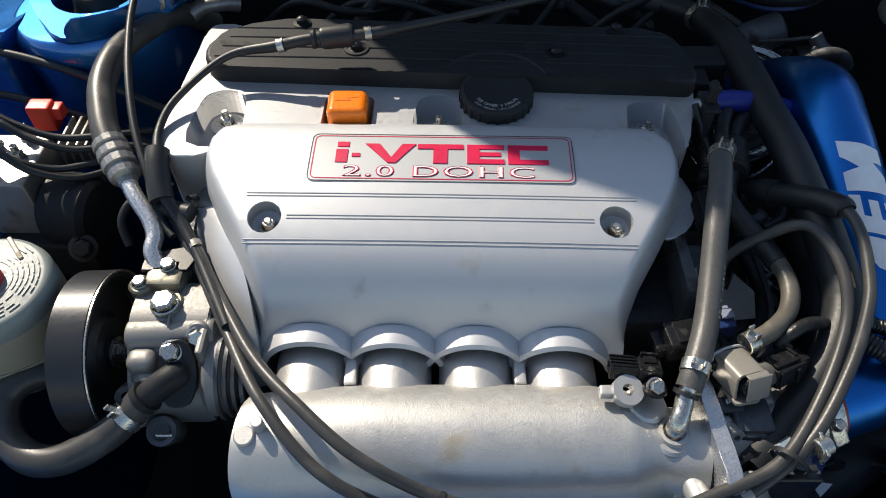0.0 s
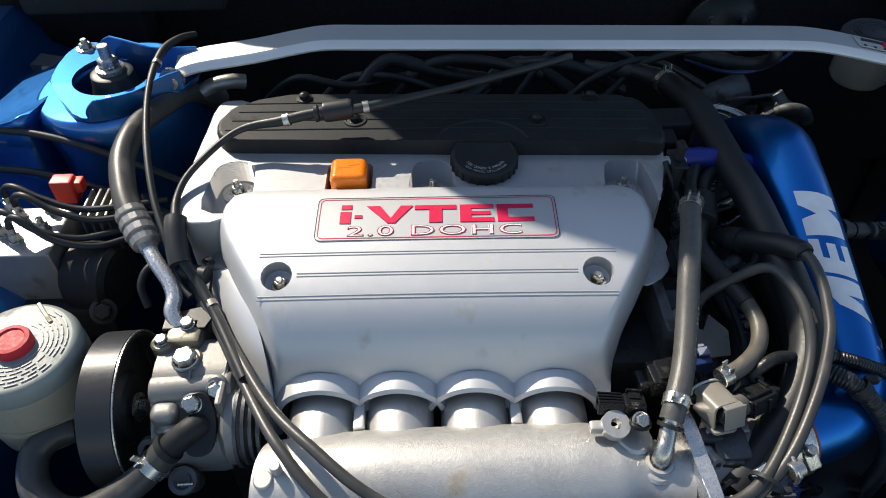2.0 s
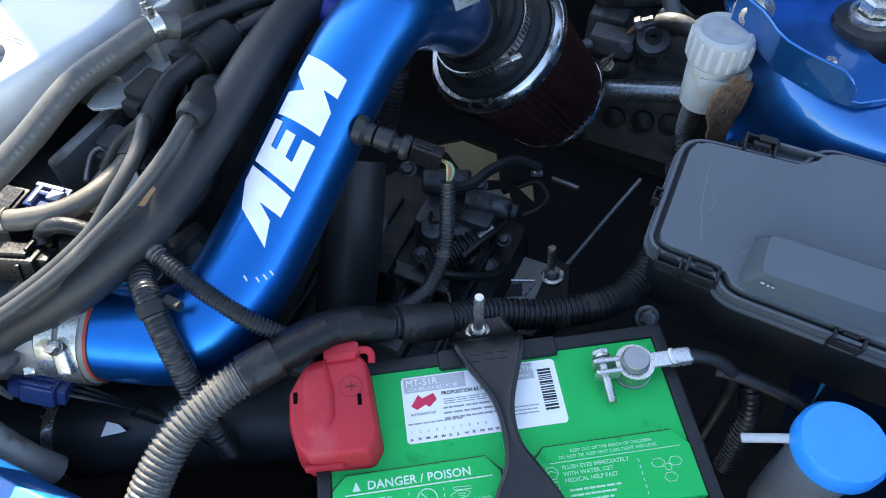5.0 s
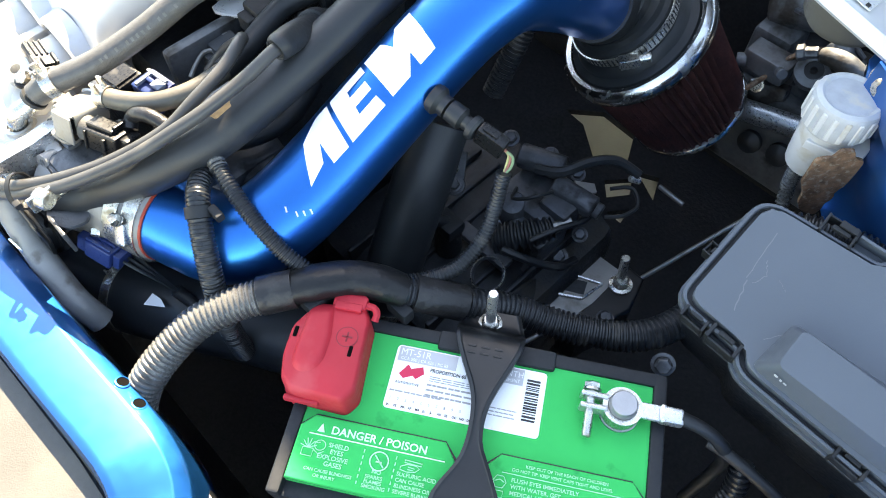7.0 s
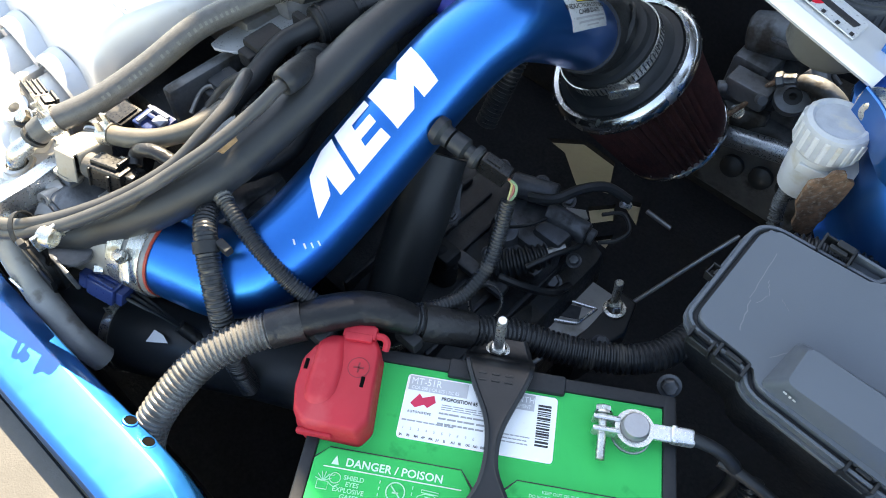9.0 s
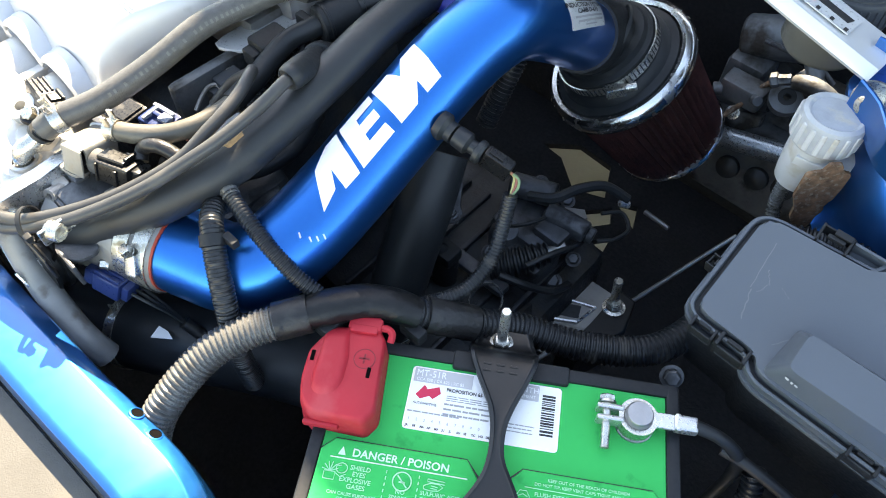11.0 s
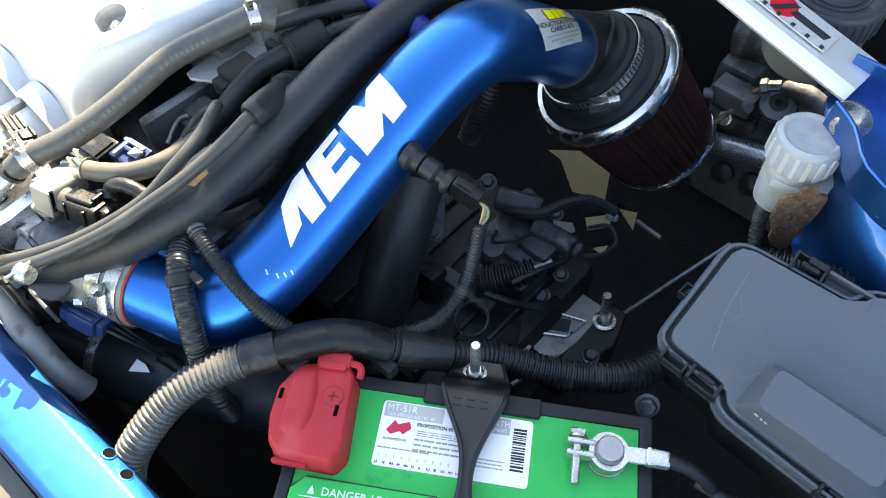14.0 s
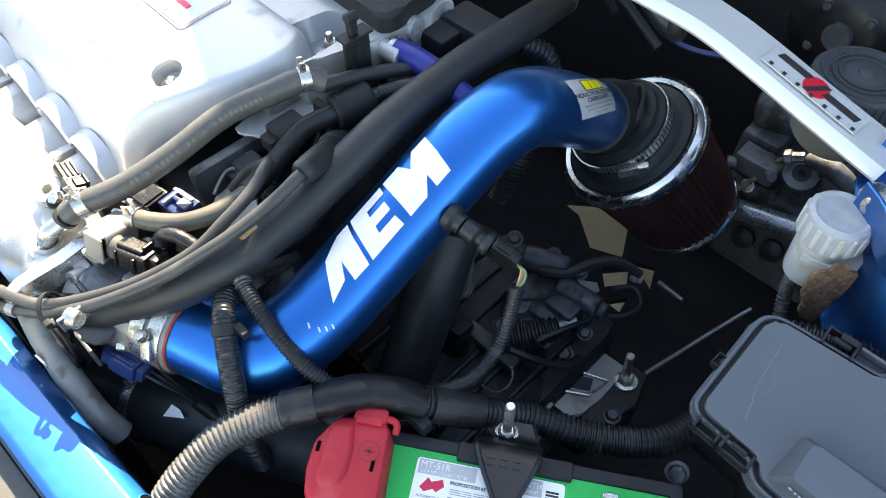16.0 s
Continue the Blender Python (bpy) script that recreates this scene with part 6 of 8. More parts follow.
def spring_clamp(at, axis, r, parent=None, width=0.009):
    """A sprung band clamp with two upturned ears."""
    at, axis = Vector(at), Vector(axis).normalized()
    f = axis_frame(at, axis)
    ears = [box((0.004 * s, r + 0.004, 0.001), (0.002, 0.009, 0.005), 0.0006, f) for s in (-1, 1)]
    band = ring(at, axis, r, width, 0.0009)
    return join(band, *ears)


def hose_with_clamps(name, pts, r, material, label, clamps=(), **kw):
    """A hose whose clamps are parts of it. clamps: (index of the point, turn)."""
    low = Vector(min(pts, key=lambda q: q[2]))
    th = thing(name, low, label, "hose")
    part("hose", tube(pts, r, **kw), material, th)
    for k in clamps:
        a, b = Vector(pts[max(k - 1, 0)]), Vector(pts[min(k + 1, len(pts) - 1)])
        rr = r if isinstance(r, float) else r[k]
        part("clamp", spring_clamp(pts[k], b - a, rr + 0.0002), STEEL, th, "steel spring clamp")
    return th


PCV = [(0.245, 0.472, 0.838), (0.236, 0.459, 0.8435), (0.229, 0.43, 0.842), (0.218, 0.392, 0.836), (0.208, 0.348, 0.819), (0.197, 0.308, 0.806), (0.184, 0.277, 0.799), (0.178, 0.264, 0.792)]
pcv = hose_with_clamps("breather_hose", PCV, 0.0096, BRAIDED, "braided grey-black breather hose with spring clamps", (1, 6))
rng = random.Random(11)
letters = []
for k in range(26):
    f = 2.2 + k * 0.105
    i = int(f)
    c = Vector(PCV[i]).lerp(Vector(PCV[i + 1]), f - i)
    d = (Vector(PCV[i + 1]) - Vector(PCV[i])).normalized()
    n = Vector((0.75, -0.1, 0.55)).normalized()
    n = (n - d * n.dot(d)).normalized()
    mm = Matrix((( d.x, n.cross(d).x, n.x, 0), (d.y, n.cross(d).y, n.y, 0), (d.z, n.cross(d).z, n.z, 0), (0, 0, 0, 1)))
    if rng.random() > 0.15:
        letters.append(box((0, 0, 0), (0.0021, 0.003, 0.0002), 0, Matrix.Translation(c + n * 0.00975) @ mm))
part("hose_print", join(*letters), DIM_INK, pcv, "worn pale print bars")
part("elbow_pipe", tube([(0.18, 0.268, 0.797), (0.1765, 0.261, 0.788), (0.1735, 0.253, 0.783), (0.1705, 0.246, 0.779), (0.1688, 0.2425, 0.772), (0.1685, 0.242, 0.76)], [0.0066, 0.0066, 0.007, 0.0072, 0.0072, 0.0072], 18), STEEL, pcv, "plated steel elbow")
part("elbow_seat", lathe([(0.0085, 0.012), (0.0112, 0.0118), (0.0118, 0.0095), (0.0112, 0.0085), (0.0132, 0.007), (0.015, 0.0), (0.015, -0.008)], Matrix.Translation((0.1685, 0.242, 0.758)), 32), CAST, pcv, "cast seat under the elbow")
part("elbow_collar", ring((0.1765, 0.2615, 0.789), (0.3, 0.6, 0.55), 0.0068, 0.003, 0.0028), RUBBER, pcv)

purge = hose_with_clamps("purge_hose", [(0.228, 0.297, 0.803), (0.245, 0.305, 0.805), (0.263, 0.322, 0.806), (0.272, 0.348, 0.807), (0.268, 0.382, 0.806), (0.254, 0.418, 0.806), (0.248, 0.445, 0.809), (0.256, 0.470, 0.813)], 0.0072, RUBBER_TAN, "grey-tan purge hose curving round", (0,))
# black tube over the hose paints the hood's shade on its upper end
part("shaded_end", tube([(0.270, 0.370, 0.806), (0.262, 0.398, 0.806), (0.252, 0.425, 0.807), (0.248, 0.446, 0.809), (0.256, 0.471, 0.813)], 0.0085, 14), RUBBER, purge, "upper end in black for the shade on it")

can = thing("check_valve", (0.262, 0.49, 0.79), "round black plastic check valve in a vacuum hose", "valve")
part("drum", lathe([(0.0, 0), (0.014, 0), (0.0155, 0.0015), (0.0155, 0.005), (0.0165, 0.0055), (0.0165, 0.0075), (0.0155, 0.008), (0.0155, 0.032), (0.014, 0.0345), (0, 0.0345)], axis_frame((0.256, 0.469, 0.813), (0.25, 0.95, 0.08)), 32), PLASTIC, can)
part("spout", tube([(0.265, 0.50, 0.8155), (0.27, 0.515, 0.8165), (0.278, 0.53, 0.8175), (0.292, 0.545, 0.818)], 0.0078, 14), RUBBER, can)
part("clamp", ring((0.268, 0.510, 0.816), (0.4, 0.9, 0.05), 0.0079, 0.004, 0.001), BLACK_STEEL, can)
sol = thing("vacuum_solenoid", (0.28, 0.43, 0.78), "black rubber-booted vacuum solenoid with hoses", "solenoid")
part("boot", tube([(0.287, 0.441, 0.815), (0.282, 0.449, 0.809), (0.276, 0.458, 0.802), (0.27, 0.466, 0.796)], [0.0122, 0.0125, 0.010, 0.009], 18), RUBBER, sol)
part("stem", join(box((0.275, 0.46, 0.79), (0.022, 0.02, 0.025), 0.004), rod((0.266, 0.458, 0.79), (0.27, 0.43, 0.785), 0.006)), PLASTIC, sol)

heater = thing("heater_hose", (0.24, 0.235, 0.77), "long thick black heater hose over the engine", "hose")
HEATER = [(0.262, 0.768, 0.803), (0.2857, 0.733, 0.811), (0.2937, 0.697, 0.819), (0.2999, 0.6536, 0.826), (0.302, 0.592, 0.829), (0.304, 0.541, 0.8285), (0.308, 0.4848, 0.827), (0.3115, 0.44, 0.82), (0.3145, 0.385, 0.811), (0.3128, 0.3334, 0.8005), (0.2967, 0.2976, 0.7869), (0.2792, 0.2746, 0.7735), (0.2584, 0.2557, 0.76), (0.243, 0.2394, 0.754), (0.222, 0.222, 0.75)]
part("hose", tube(HEATER, [0.011, 0.0135, 0.0145, 0.0155, 0.016, 0.016, 0.016, 0.016, 0.016, 0.016, 0.016, 0.0158, 0.0155, 0.015, 0.0148], 20), RUBBER, heater)
part("clamp", spring_clamp((0.2875, 0.7255, 0.8128), (0.24, -0.95, 0.2), 0.0139), STEEL, heater)
part("inlet_pipe", tube([(0.2, 0.79, 0.80), (0.23, 0.78, 0.80), (0.262, 0.768, 0.803)], 0.009, 14), RUBBER_GREY, heater)
part("worn_patch", tube([(0.3115, 0.328, 0.8065), (0.3125, 0.34, 0.8095), (0.313, 0.352, 0.8118), (0.3132, 0.364, 0.8135)], [0.006, 0.0094, 0.0094, 0.006], 14), WORN_TAN, heater, "tan worn patch")

CABLE_A = [(-0.243, 0.45, 0.806), (-0.236, 0.436, 0.801), (-0.207, 0.395, 0.7985), (-0.182, 0.353, 0.79), (-0.142, 0.290, 0.793), (-0.102, 0.2465, 0.799), (-0.058, 0.212, 0.790), (-0.001, 0.1945, 0.7625), (0.069, 0.178, 0.762), (0.139, 0.181, 0.765), (0.192, 0.196, 0.772), (0.235, 0.2145, 0.781), (0.272, 0.258, 0.795), (0.297, 0.303, 0.814), (0.302, 0.334, 0.829), (0.298, 0.362, 0.836), (0.286, 0.384, 0.837), (0.267, 0.392, 0.819), (0.24, 0.39, 0.794), (0.23, 0.375, 0.775)]
CABLE_B = [(-0.24, 0.442, 0.805), (-0.233, 0.427, 0.80), (-0.202, 0.378, 0.79), (-0.171, 0.322, 0.785), (-0.13, 0.2525, 0.794), (-0.084, 0.206, 0.778), (-0.026, 0.1855, 0.757), (0.031, 0.172, 0.755), (0.091, 0.168, 0.757), (0.152, 0.176, 0.76), (0.208, 0.195, 0.767), (0.256, 0.226, 0.785), (0.292, 0.272, 0.806), (0.313, 0.314, 0.826), (0.3195, 0.342, 0.835), (0.3215, 0.368, 0.842), (0.319, 0.388, 0.845), (0.314, 0.402, 0.841)]
for pts, lab in ((CABLE_A, "black sheathed throttle cable looping in front"), (CABLE_B, "black sheathed cruise cable looping in front")):
    th = thing("control_cable", min(pts, key=lambda q: q[2]), lab, "cable", "control cables")
    part("sheath", tube(pts, 0.0046, 12), RUBBER_GREY, th)
    if pts is CABLE_B:
        part("grip_sleeve", tube([(0.3180, 0.3925, 0.8445), (0.3168, 0.396, 0.8437), (0.309, 0.411, 0.837), (0.298, 0.427, 0.826), (0.286, 0.442, 0.814)], [0.0062, 0.0096, 0.0100, 0.0100, 0.0095], 16), RUBBER, th, "thick black rubber sleeve")
        for at, ax in (((0.208, 0.195, 0.767), (0.9, 0.4, 0.2)), ((0.19, 0.188, 0.765), (0.9, 0.35, 0.15))):
            part("ferrule", ring(at, ax, 0.0046, 0.008, 0.0012, 14), ALLOY, th, "grey band")
    else:
        part("ferrule", ring((-0.001, 0.1945, 0.7625), (0.95, -0.3, -0.1), 0.0046, 0.004, 0.001, 14), RUBBER, th)
        part("ferrule", ring((-0.208, 0.396, 0.7985), (0.55, -0.8, -0.1), 0.0046, 0.007, 0.0015, 14), ALLOY, th, "grey band")
tie = single("cable_tie", join(ring((0.24, 0.2145, 0.780), (0.65, 0.72, 0.25), 0.0125, 0.0035, 0.001, 20), box((0.252, 0.207, 0.783), (0.006, 0.005, 0.005), 0.001)), PLASTIC, "black nylon cable tie round two cables", "cable tie")

# accelerator cable from the bulkhead over the coil cover
acc = thing("accelerator_cable", (-0.2, 0.4, 0.79), "black accelerator cable across the coil cover", "cable")
part("sheath", tube([(0.151, 0.66, 0.889), (0.105, 0.637, 0.89), (0.007, 0.6, 0.888), (-0.082, 0.576, 0.884), (-0.121, 0.576, 0.881), (-0.154, 0.5735, 0.875), (-0.201, 0.571, 0.8655), (-0.239, 0.53, 0.852), (-0.2505, 0.498, 0.843), (-0.2465, 0.466, 0.836), (-0.239, 0.438, 0.822), (-0.222, 0.416, 0.806), (-0.2, 0.38, 0.796), (-0.168, 0.32, 0.79)], [0.0042, 0.0042, 0.0042, 0.0055, 0.0055, 0.0055, 0.0036, 0.0036, 0.0036, 0.005, 0.0058, 0.0058, 0.0046, 0.0046], 12), RUBBER, acc)
part("damper", lathe([(0.0055, 0), (0.0088, 0.001), (0.0088, 0.004), (0.007, 0.006), (0.007, 0.009), (0.0098, 0.010), (0.0105, 0.013), (0.0105, 0.036), (0.009, 0.039), (0.0055, 0.04)], axis_frame((-0.121, 0.5755, 0.881), (0.95, 0.08, 0.07)), 24), RUBBER, acc)
for at, ax in (((-0.149, 0.5735, 0.876), (0.95, 0.05, 0.2)), ((-0.069, 0.579, 0.8845), (0.97, 0.2, 0.0))):
    part("band", ring(at, ax, 0.0058, 0.006, 0.0008, 16), STEEL, acc, "bright crimped band")
part("sleeve", tube([(-0.2475, 0.472, 0.8375), (-0.2465, 0.46, 0.833), (-0.243, 0.443, 0.824), (-0.239, 0.431, 0.817)], 0.0105, 16), RUBBER, acc, "thick rubber sleeve")
thr = thing("thin_cable", (-0.24, 0.42, 0.80), "thin black cable hooked up to the strut plate", "cable")
part("sheath", tube([(-0.283, 0.765, 0.872), (-0.296, 0.742, 0.879), (-0.308, 0.71, 0.879), (-0.3085, 0.65, 0.872), (-0.293, 0.568, 0.862), (-0.274, 0.499, 0.843), (-0.252, 0.447, 0.822), (-0.241, 0.42, 0.806), (-0.228, 0.405, 0.80)], [0.0042, 0.0042, 0.0048, 0.0036, 0.0036, 0.0036, 0.0036, 0.0036, 0.0036], 10), RUBBER, thr)
part("band", ring((-0.3085, 0.69, 0.877), (0, 1, 0.1), 0.0048, 0.005, 0.0008, 14), STEEL, thr)
single("cable_clip", join(rod((-0.243, 0.432, 0.807), (-0.215, 0.425, 0.807), 0.0085), bolt((-0.217, 0.44, 0.81), (0.3, 0.3, 1), 0.004, 0.004)), RUBBER, "black rubber cable clip above the pump", "cable clip")
single("cable_clip", join(ring((-0.245, 0.43, 0.805), (0.3, -0.9, -0.4), 0.010, 0.002, 0.001, 18)), PLASTIC, "black tie round cables and pressure pipe", "cable clip")

# ---- power steering pump, its pipes, pulley and reservoir ----
pump = thing("power_steering_pump", (-0.215, 0.33, 0.66), "cast aluminium power steering pump with bolts", "pump")
SLOPE = Matrix(((0, 0, 1, -0.249), (1, 0, 0, 0), (0, 1, 0, 0), (0, 0, 0, 1)))
part("housing", prism(corners([(0.372, 0.715), (0.372, 0.785), (0.334, 0.787), (0.318, 0.779), (0.288, 0.752), (0.279, 0.735), (0.282, 0.700)][::-1], 0.011), 0.0, 0.062, 0.009, SLOPE, 4, True), PUMP_CAST, pump)
part("valve_barrel", lathe([(0, -0.001), (0.0125, -0.001), (0.0148, 0.002), (0.0148, 0.064), (0.0125, 0.068), (0, 0.068)], axis_frame((-0.250, 0.324, 0.770), (1, 0.06, 0)), 28), PUMP_CAST, pump)
part("side_boss", box((-0.236, 0.303, 0.758), (0.024, 0.02, 0.036), 0.008, None, 4), PUMP_CAST, pump)
part("rear_flange", box((-0.188, 0.33, 0.768), (0.007, 0.062, 0.034), 0.003), PUMP_CAST, pump)
part("rear_barrel", rod((-0.19, 0.31, 0.74), (-0.172, 0.31, 0.74), 0.036, seg=32), PUMP_CAST, pump)
part("foot", box((-0.222, 0.312, 0.715), (0.045, 0.04, 0.05), 0.012, None, 4), PUMP_CAST, pump)
part("valve_block", join(box((-0.228, 0.372, 0.781), (0.032, 0.03, 0.03), 0.006), rod((-0.247, 0.362, 0.76), (-0.247, 0.362, 0.791), 0.010), rod((-0.222, 0.345, 0.77), (-0.222, 0.345, 0.7885), 0.0135)), OLIVE, pump)
for at, r in (((-0.222, 0.342, 0.7885), 0.0098), ((-0.247, 0.362, 0.791), 0.0056), ((-0.226, 0.376, 0.796), 0.006)):
    part("bolt", bolt(at, (0, -0.05, 1), r, r * 0.85, 1.15), STEEL, pump)
part("bolt", bolt((-0.194, 0.319, 0.778), (0.2, -0.7, 0.6), 0.0068, 0.007, 1.25), STEEL, pump)
part("bolt", bolt((-0.211, 0.3055, 0.777), (0.0, -0.6, 0.8), 0.0072, 0.008, 1.3), STEEL, pump)
part("bracket_plate", join(prism([(-0.248, 0.372), (-0.21, 0.372), (-0.203, 0.39), (-0.215, 0.398), (-0.248, 0.39)], 0.793, 0.796, 0.0008)), BLACK_STEEL, pump)
part("casting_rib", tube([(-0.247, 0.30, 0.75), (-0.235, 0.292, 0.76), (-0.222, 0.29, 0.76)], 0.006, 10), PUMP_CAST, pump)
part("boss", rod((-0.192, 0.332, 0.770), (-0.193, 0.319, 0.781), 0.010), PUMP_CAST, pump)
part("bolt", bolt((-0.186, 0.300, 0.752), (0.5, -0.6, 0.5), 0.006, 0.006, 1.2), STEEL, pump)
part("seam", join(tube([(-0.2165, 0.372, 0.7855), (-0.2165, 0.334, 0.7875), (-0.2165, 0.318, 0.7795), (-0.2165, 0.29, 0.7545)], 0.0012, 6)), PUMP_CAST, pump)
part("boss", lathe([(0, 0), (0.014, 0), (0.0135, 0.004), (0.010, 0.006), (0, 0.0065)], axis_frame((-0.238, 0.298, 0.742), (-0.2, -0.85, 0.4)), 24), PUMP_CAST, pump)
part("outlet_flange", prism(soften([(-0.012, 0.0), (-0.009, 0.013), (0.004, 0.019), (0.014, 0.01), (0.017, -0.012), (0.01, -0.032), (-0.006, -0.033), (-0.013, -0.018)], 3), 0, 0.006, 0.0015, axis_frame((-0.209, 0.3005, 0.7685), (0.05, -0.62, 0.78))), BLACK_STEEL, pump, "black outlet flange")
for k in range(4):
    part("rear_ring", ring((-0.176 + 0.006 * k, 0.31, 0.738), (1, 0, 0), 0.034 - 0.002 * k, 0.003, 0.004), DARK_IRON, pump)
part("ear", join(lathe([(0.004, 0), (0.009, 0), (0.009, 0.014), (0.004, 0.014)], axis_frame((-0.262, 0.302, 0.72), (0.2, -0.6, 0.6)), 20, closed=True), box((-0.25, 0.312, 0.716), (0.025, 0.014, 0.02), 0.004)), PUMP_CAST, pump)
part("lower_cap", lathe([(0, 0.002), (0.006, 0.002), (0.008, 0.004), (0.0118, 0.004), (0.0125, 0.002), (0.0125, -0.006), (0.011, -0.008), (0.011, -0.03)], axis_frame((-0.226, 0.268, 0.718), (0.05, -0.45, 0.85)), 32), GEARBOX, pump, "dull round lower cap")
part("cap_clip", box((-0.222, 0.262, 0.7225), (0.014, 0.003, 0.004), 0.001, None, 1), STEEL, pump)
part("outlet_elbow", tube([(-0.205, 0.297, 0.758), (-0.207, 0.291, 0.766), (-0.212, 0.286, 0.7675), (-0.222, 0.2805, 0.762), (-0.236, 0.274, 0.752)], 0.0108, 18), PLASTIC, pump)
for k in range(3):
    part("elbow_rib", tube([(-0.2105 + 0.006 * (k - 1), 0.2945 - 0.009 * abs(k - 1), 0.7745 - 0.002 * abs(k - 1)), (-0.222 + 0.006 * (k - 1), 0.2865 - 0.009 * abs(k - 1), 0.770 - 0.002 * abs(k - 1)), (-0.2325 + 0.005 * (k - 1), 0.2805 - 0.009 * abs(k - 1), 0.7635 - 0.002 * abs(k - 1))], 0.0015, 8), PLASTIC, pump)
part("elbow_rim", ring((-0.2305, 0.2768, 0.756), (-0.85, -0.38, -0.6), 0.0112, 0.006, 0.0022), PLASTIC, pump)
part("end_plate", box((-0.262, 0.288, 0.7), (0.03, 0.004, 0.022), 0.001), PUMP_CAST, pump)
hose_with_clamps("return_hose", [(-0.2325, 0.2755, 0.7545), (-0.236, 0.2735, 0.752), (-0.244, 0.2675, 0.7455), (-0.262, 0.254, 0.736), (-0.293, 0.240, 0.727), (-0.322, 0.243, 0.723), (-0.347, 0.262, 0.725), (-0.354, 0.287, 0.733), (-0.343, 0.304, 0.738), (-0.328, 0.312, 0.735)], [0.0128, 0.0128, 0.0128, 0.0125, 0.0125, 0.0128, 0.0128, 0.0125, 0.0125, 0.012], RUBBER_GREY, "thick grey rubber return hose bent in a U", (2,))
pres = thing("pressure_hose", (-0.245, 0.39, 0.79), "thick grey pressure hose with crimped steel collar", "hose")
part("hose", tube([(-0.262, 0.735, 0.80), (-0.286, 0.70, 0.832), (-0.306, 0.645, 0.846), (-0.318, 0.60, 0.849), (-0.3185, 0.555, 0.846), (-0.306, 0.51, 0.838), (-0.294, 0.484, 0.832)], 0.0125, 18), RUBBER_GREY, pres)
ca = Vector((-0.294, 0.484, 0.832))
cd = Vector((-0.255, 0.423, 0.813)) - ca
part("collar", lathe([(0.0128, -0.005), (0.0148, -0.004), (0.0148, 0.002), (0.0128, 0.003), (0.0128, 0.006), (0.0150, 0.007), (0.0150, 0.014), (0.0128, 0.015), (0.0128, 0.0175), (0.0150, 0.0185), (0.0150, 0.026), (0.0125, 0.027), (0.0125, 0.030), (0.0138, 0.031), (0.0130, 0.037), (0.009, 0.040), (0.008, 0.045), (0, 0.045)], axis_frame(ca, cd), 14), ALLOY, pres, "ribbed crimped collar", 25)
part("pipe", tube([(-0.275, 0.454, 0.823), (-0.262, 0.434, 0.8165), (-0.249, 0.418, 0.809), (-0.2425, 0.404, 0.803), (-0.2425, 0.39, 0.798), (-0.235, 0.378, 0.79)], 0.0072, 16), MACHINED, pres, "plated steel pipe")

pul = thing("pump_pulley", (-0.29, 0.335, 0.66), "black steel belt pulley with smooth wide rim", "pulley")
pm = axis_frame((-0.3025, 0.334, 0.731), (1, 0.03, 0.02))
part("rim", lathe([(0.067, 0), (0.07, 0.001), (0.07, 0.029), (0.0675, 0.0305), (0.065, 0.0305), (0.064, 0.004)], pm, 64, closed=True), PULLEY, pul)
part("rim_edge", lathe([(0.0685, 0.0302), (0.0702, 0.0302), (0.0702, 0.0315), (0.0685, 0.0315)], pm, 64, closed=True), STEEL, pul)
part("web", lathe([(0.064, 0.016), (0.035, 0.016), (0.03, 0.021), (0.012, 0.021), (0.012, 0.025), (0, 0.025)], pm, 40), PULLEY, pul)
part("shaft_nut", bolt(pm @ Vector((0, 0, 0.024)), (1, 0, 0), 0.009, 0.009), STEEL, pul)

psr = thing("steering_fluid_reservoir", (-0.375, 0.34, 0.66), "yellowed plastic fluid reservoir with printed pale lid", "reservoir")
pr = Matrix.Translation((-0.366, 0.352, 0.0))
part("tank", lathe([(0, 0.70), (0.04, 0.70), (0.05, 0.712), (0.053, 0.745), (0.053, 0.782), (0.05, 0.786), (0, 0.786)], pr, 48), CREAM, psr)
part("seam", ring((-0.366, 0.352, 0.748), (0, 0, 1), 0.0525, 0.006, 0.002, 48), CREAM, psr)
part("lid", lathe([(0.05, 0.782), (0.0525, 0.785), (0.0525, 0.795), (0.05, 0.801), (0.046, 0.8035), (0, 0.8045)], pr, 56), mat("pale_grey_plastic", (0.21, 0.24, 0.23), 0.45, 0.0, 0.06, 40, 0.0001, 400, 0.0, 0.08, (0.19, 0.19, 0.18), 0.12, 40), psr, "pale grey-green lid with worn print")
part("knob", lathe([(0.0165, 0.803), (0.0165, 0.811), (0.0155, 0.8135), (0.012, 0.814), (0.011, 0.8125), (0, 0.812)], pr, 32), RED_CAP, psr, "small faded red knob")
rng = random.Random(21)
lines = []
for rr in (0.0225, 0.0265, 0.0305, 0.0345, 0.0385, 0.0425):
    a = -165
    while a < 60:
        w = 8 + 16 * rng.random()
        if not (-60 < a < -20) or rng.random() < 0.8:
            q = [(rr * math.cos(radians(a + w * 0.8 * f / 4)), rr * math.sin(radians(a + w * 0.8 * f / 4))) for f in range(5)]
            q2 = [((rr + 0.0011) * math.cos(radians(a + w * 0.8 * f / 4)), (rr + 0.0011) * math.sin(radians(a + w * 0.8 * f / 4))) for f in range(4, -1, -1)]
            lines.append(q + q2)
        a += w
part("lid_print", flat_shapes(lines, pr @ Matrix.Translation((0, 0, 0.8041)), 0.0006), GREY_INK, psr, "rows of small worn print")
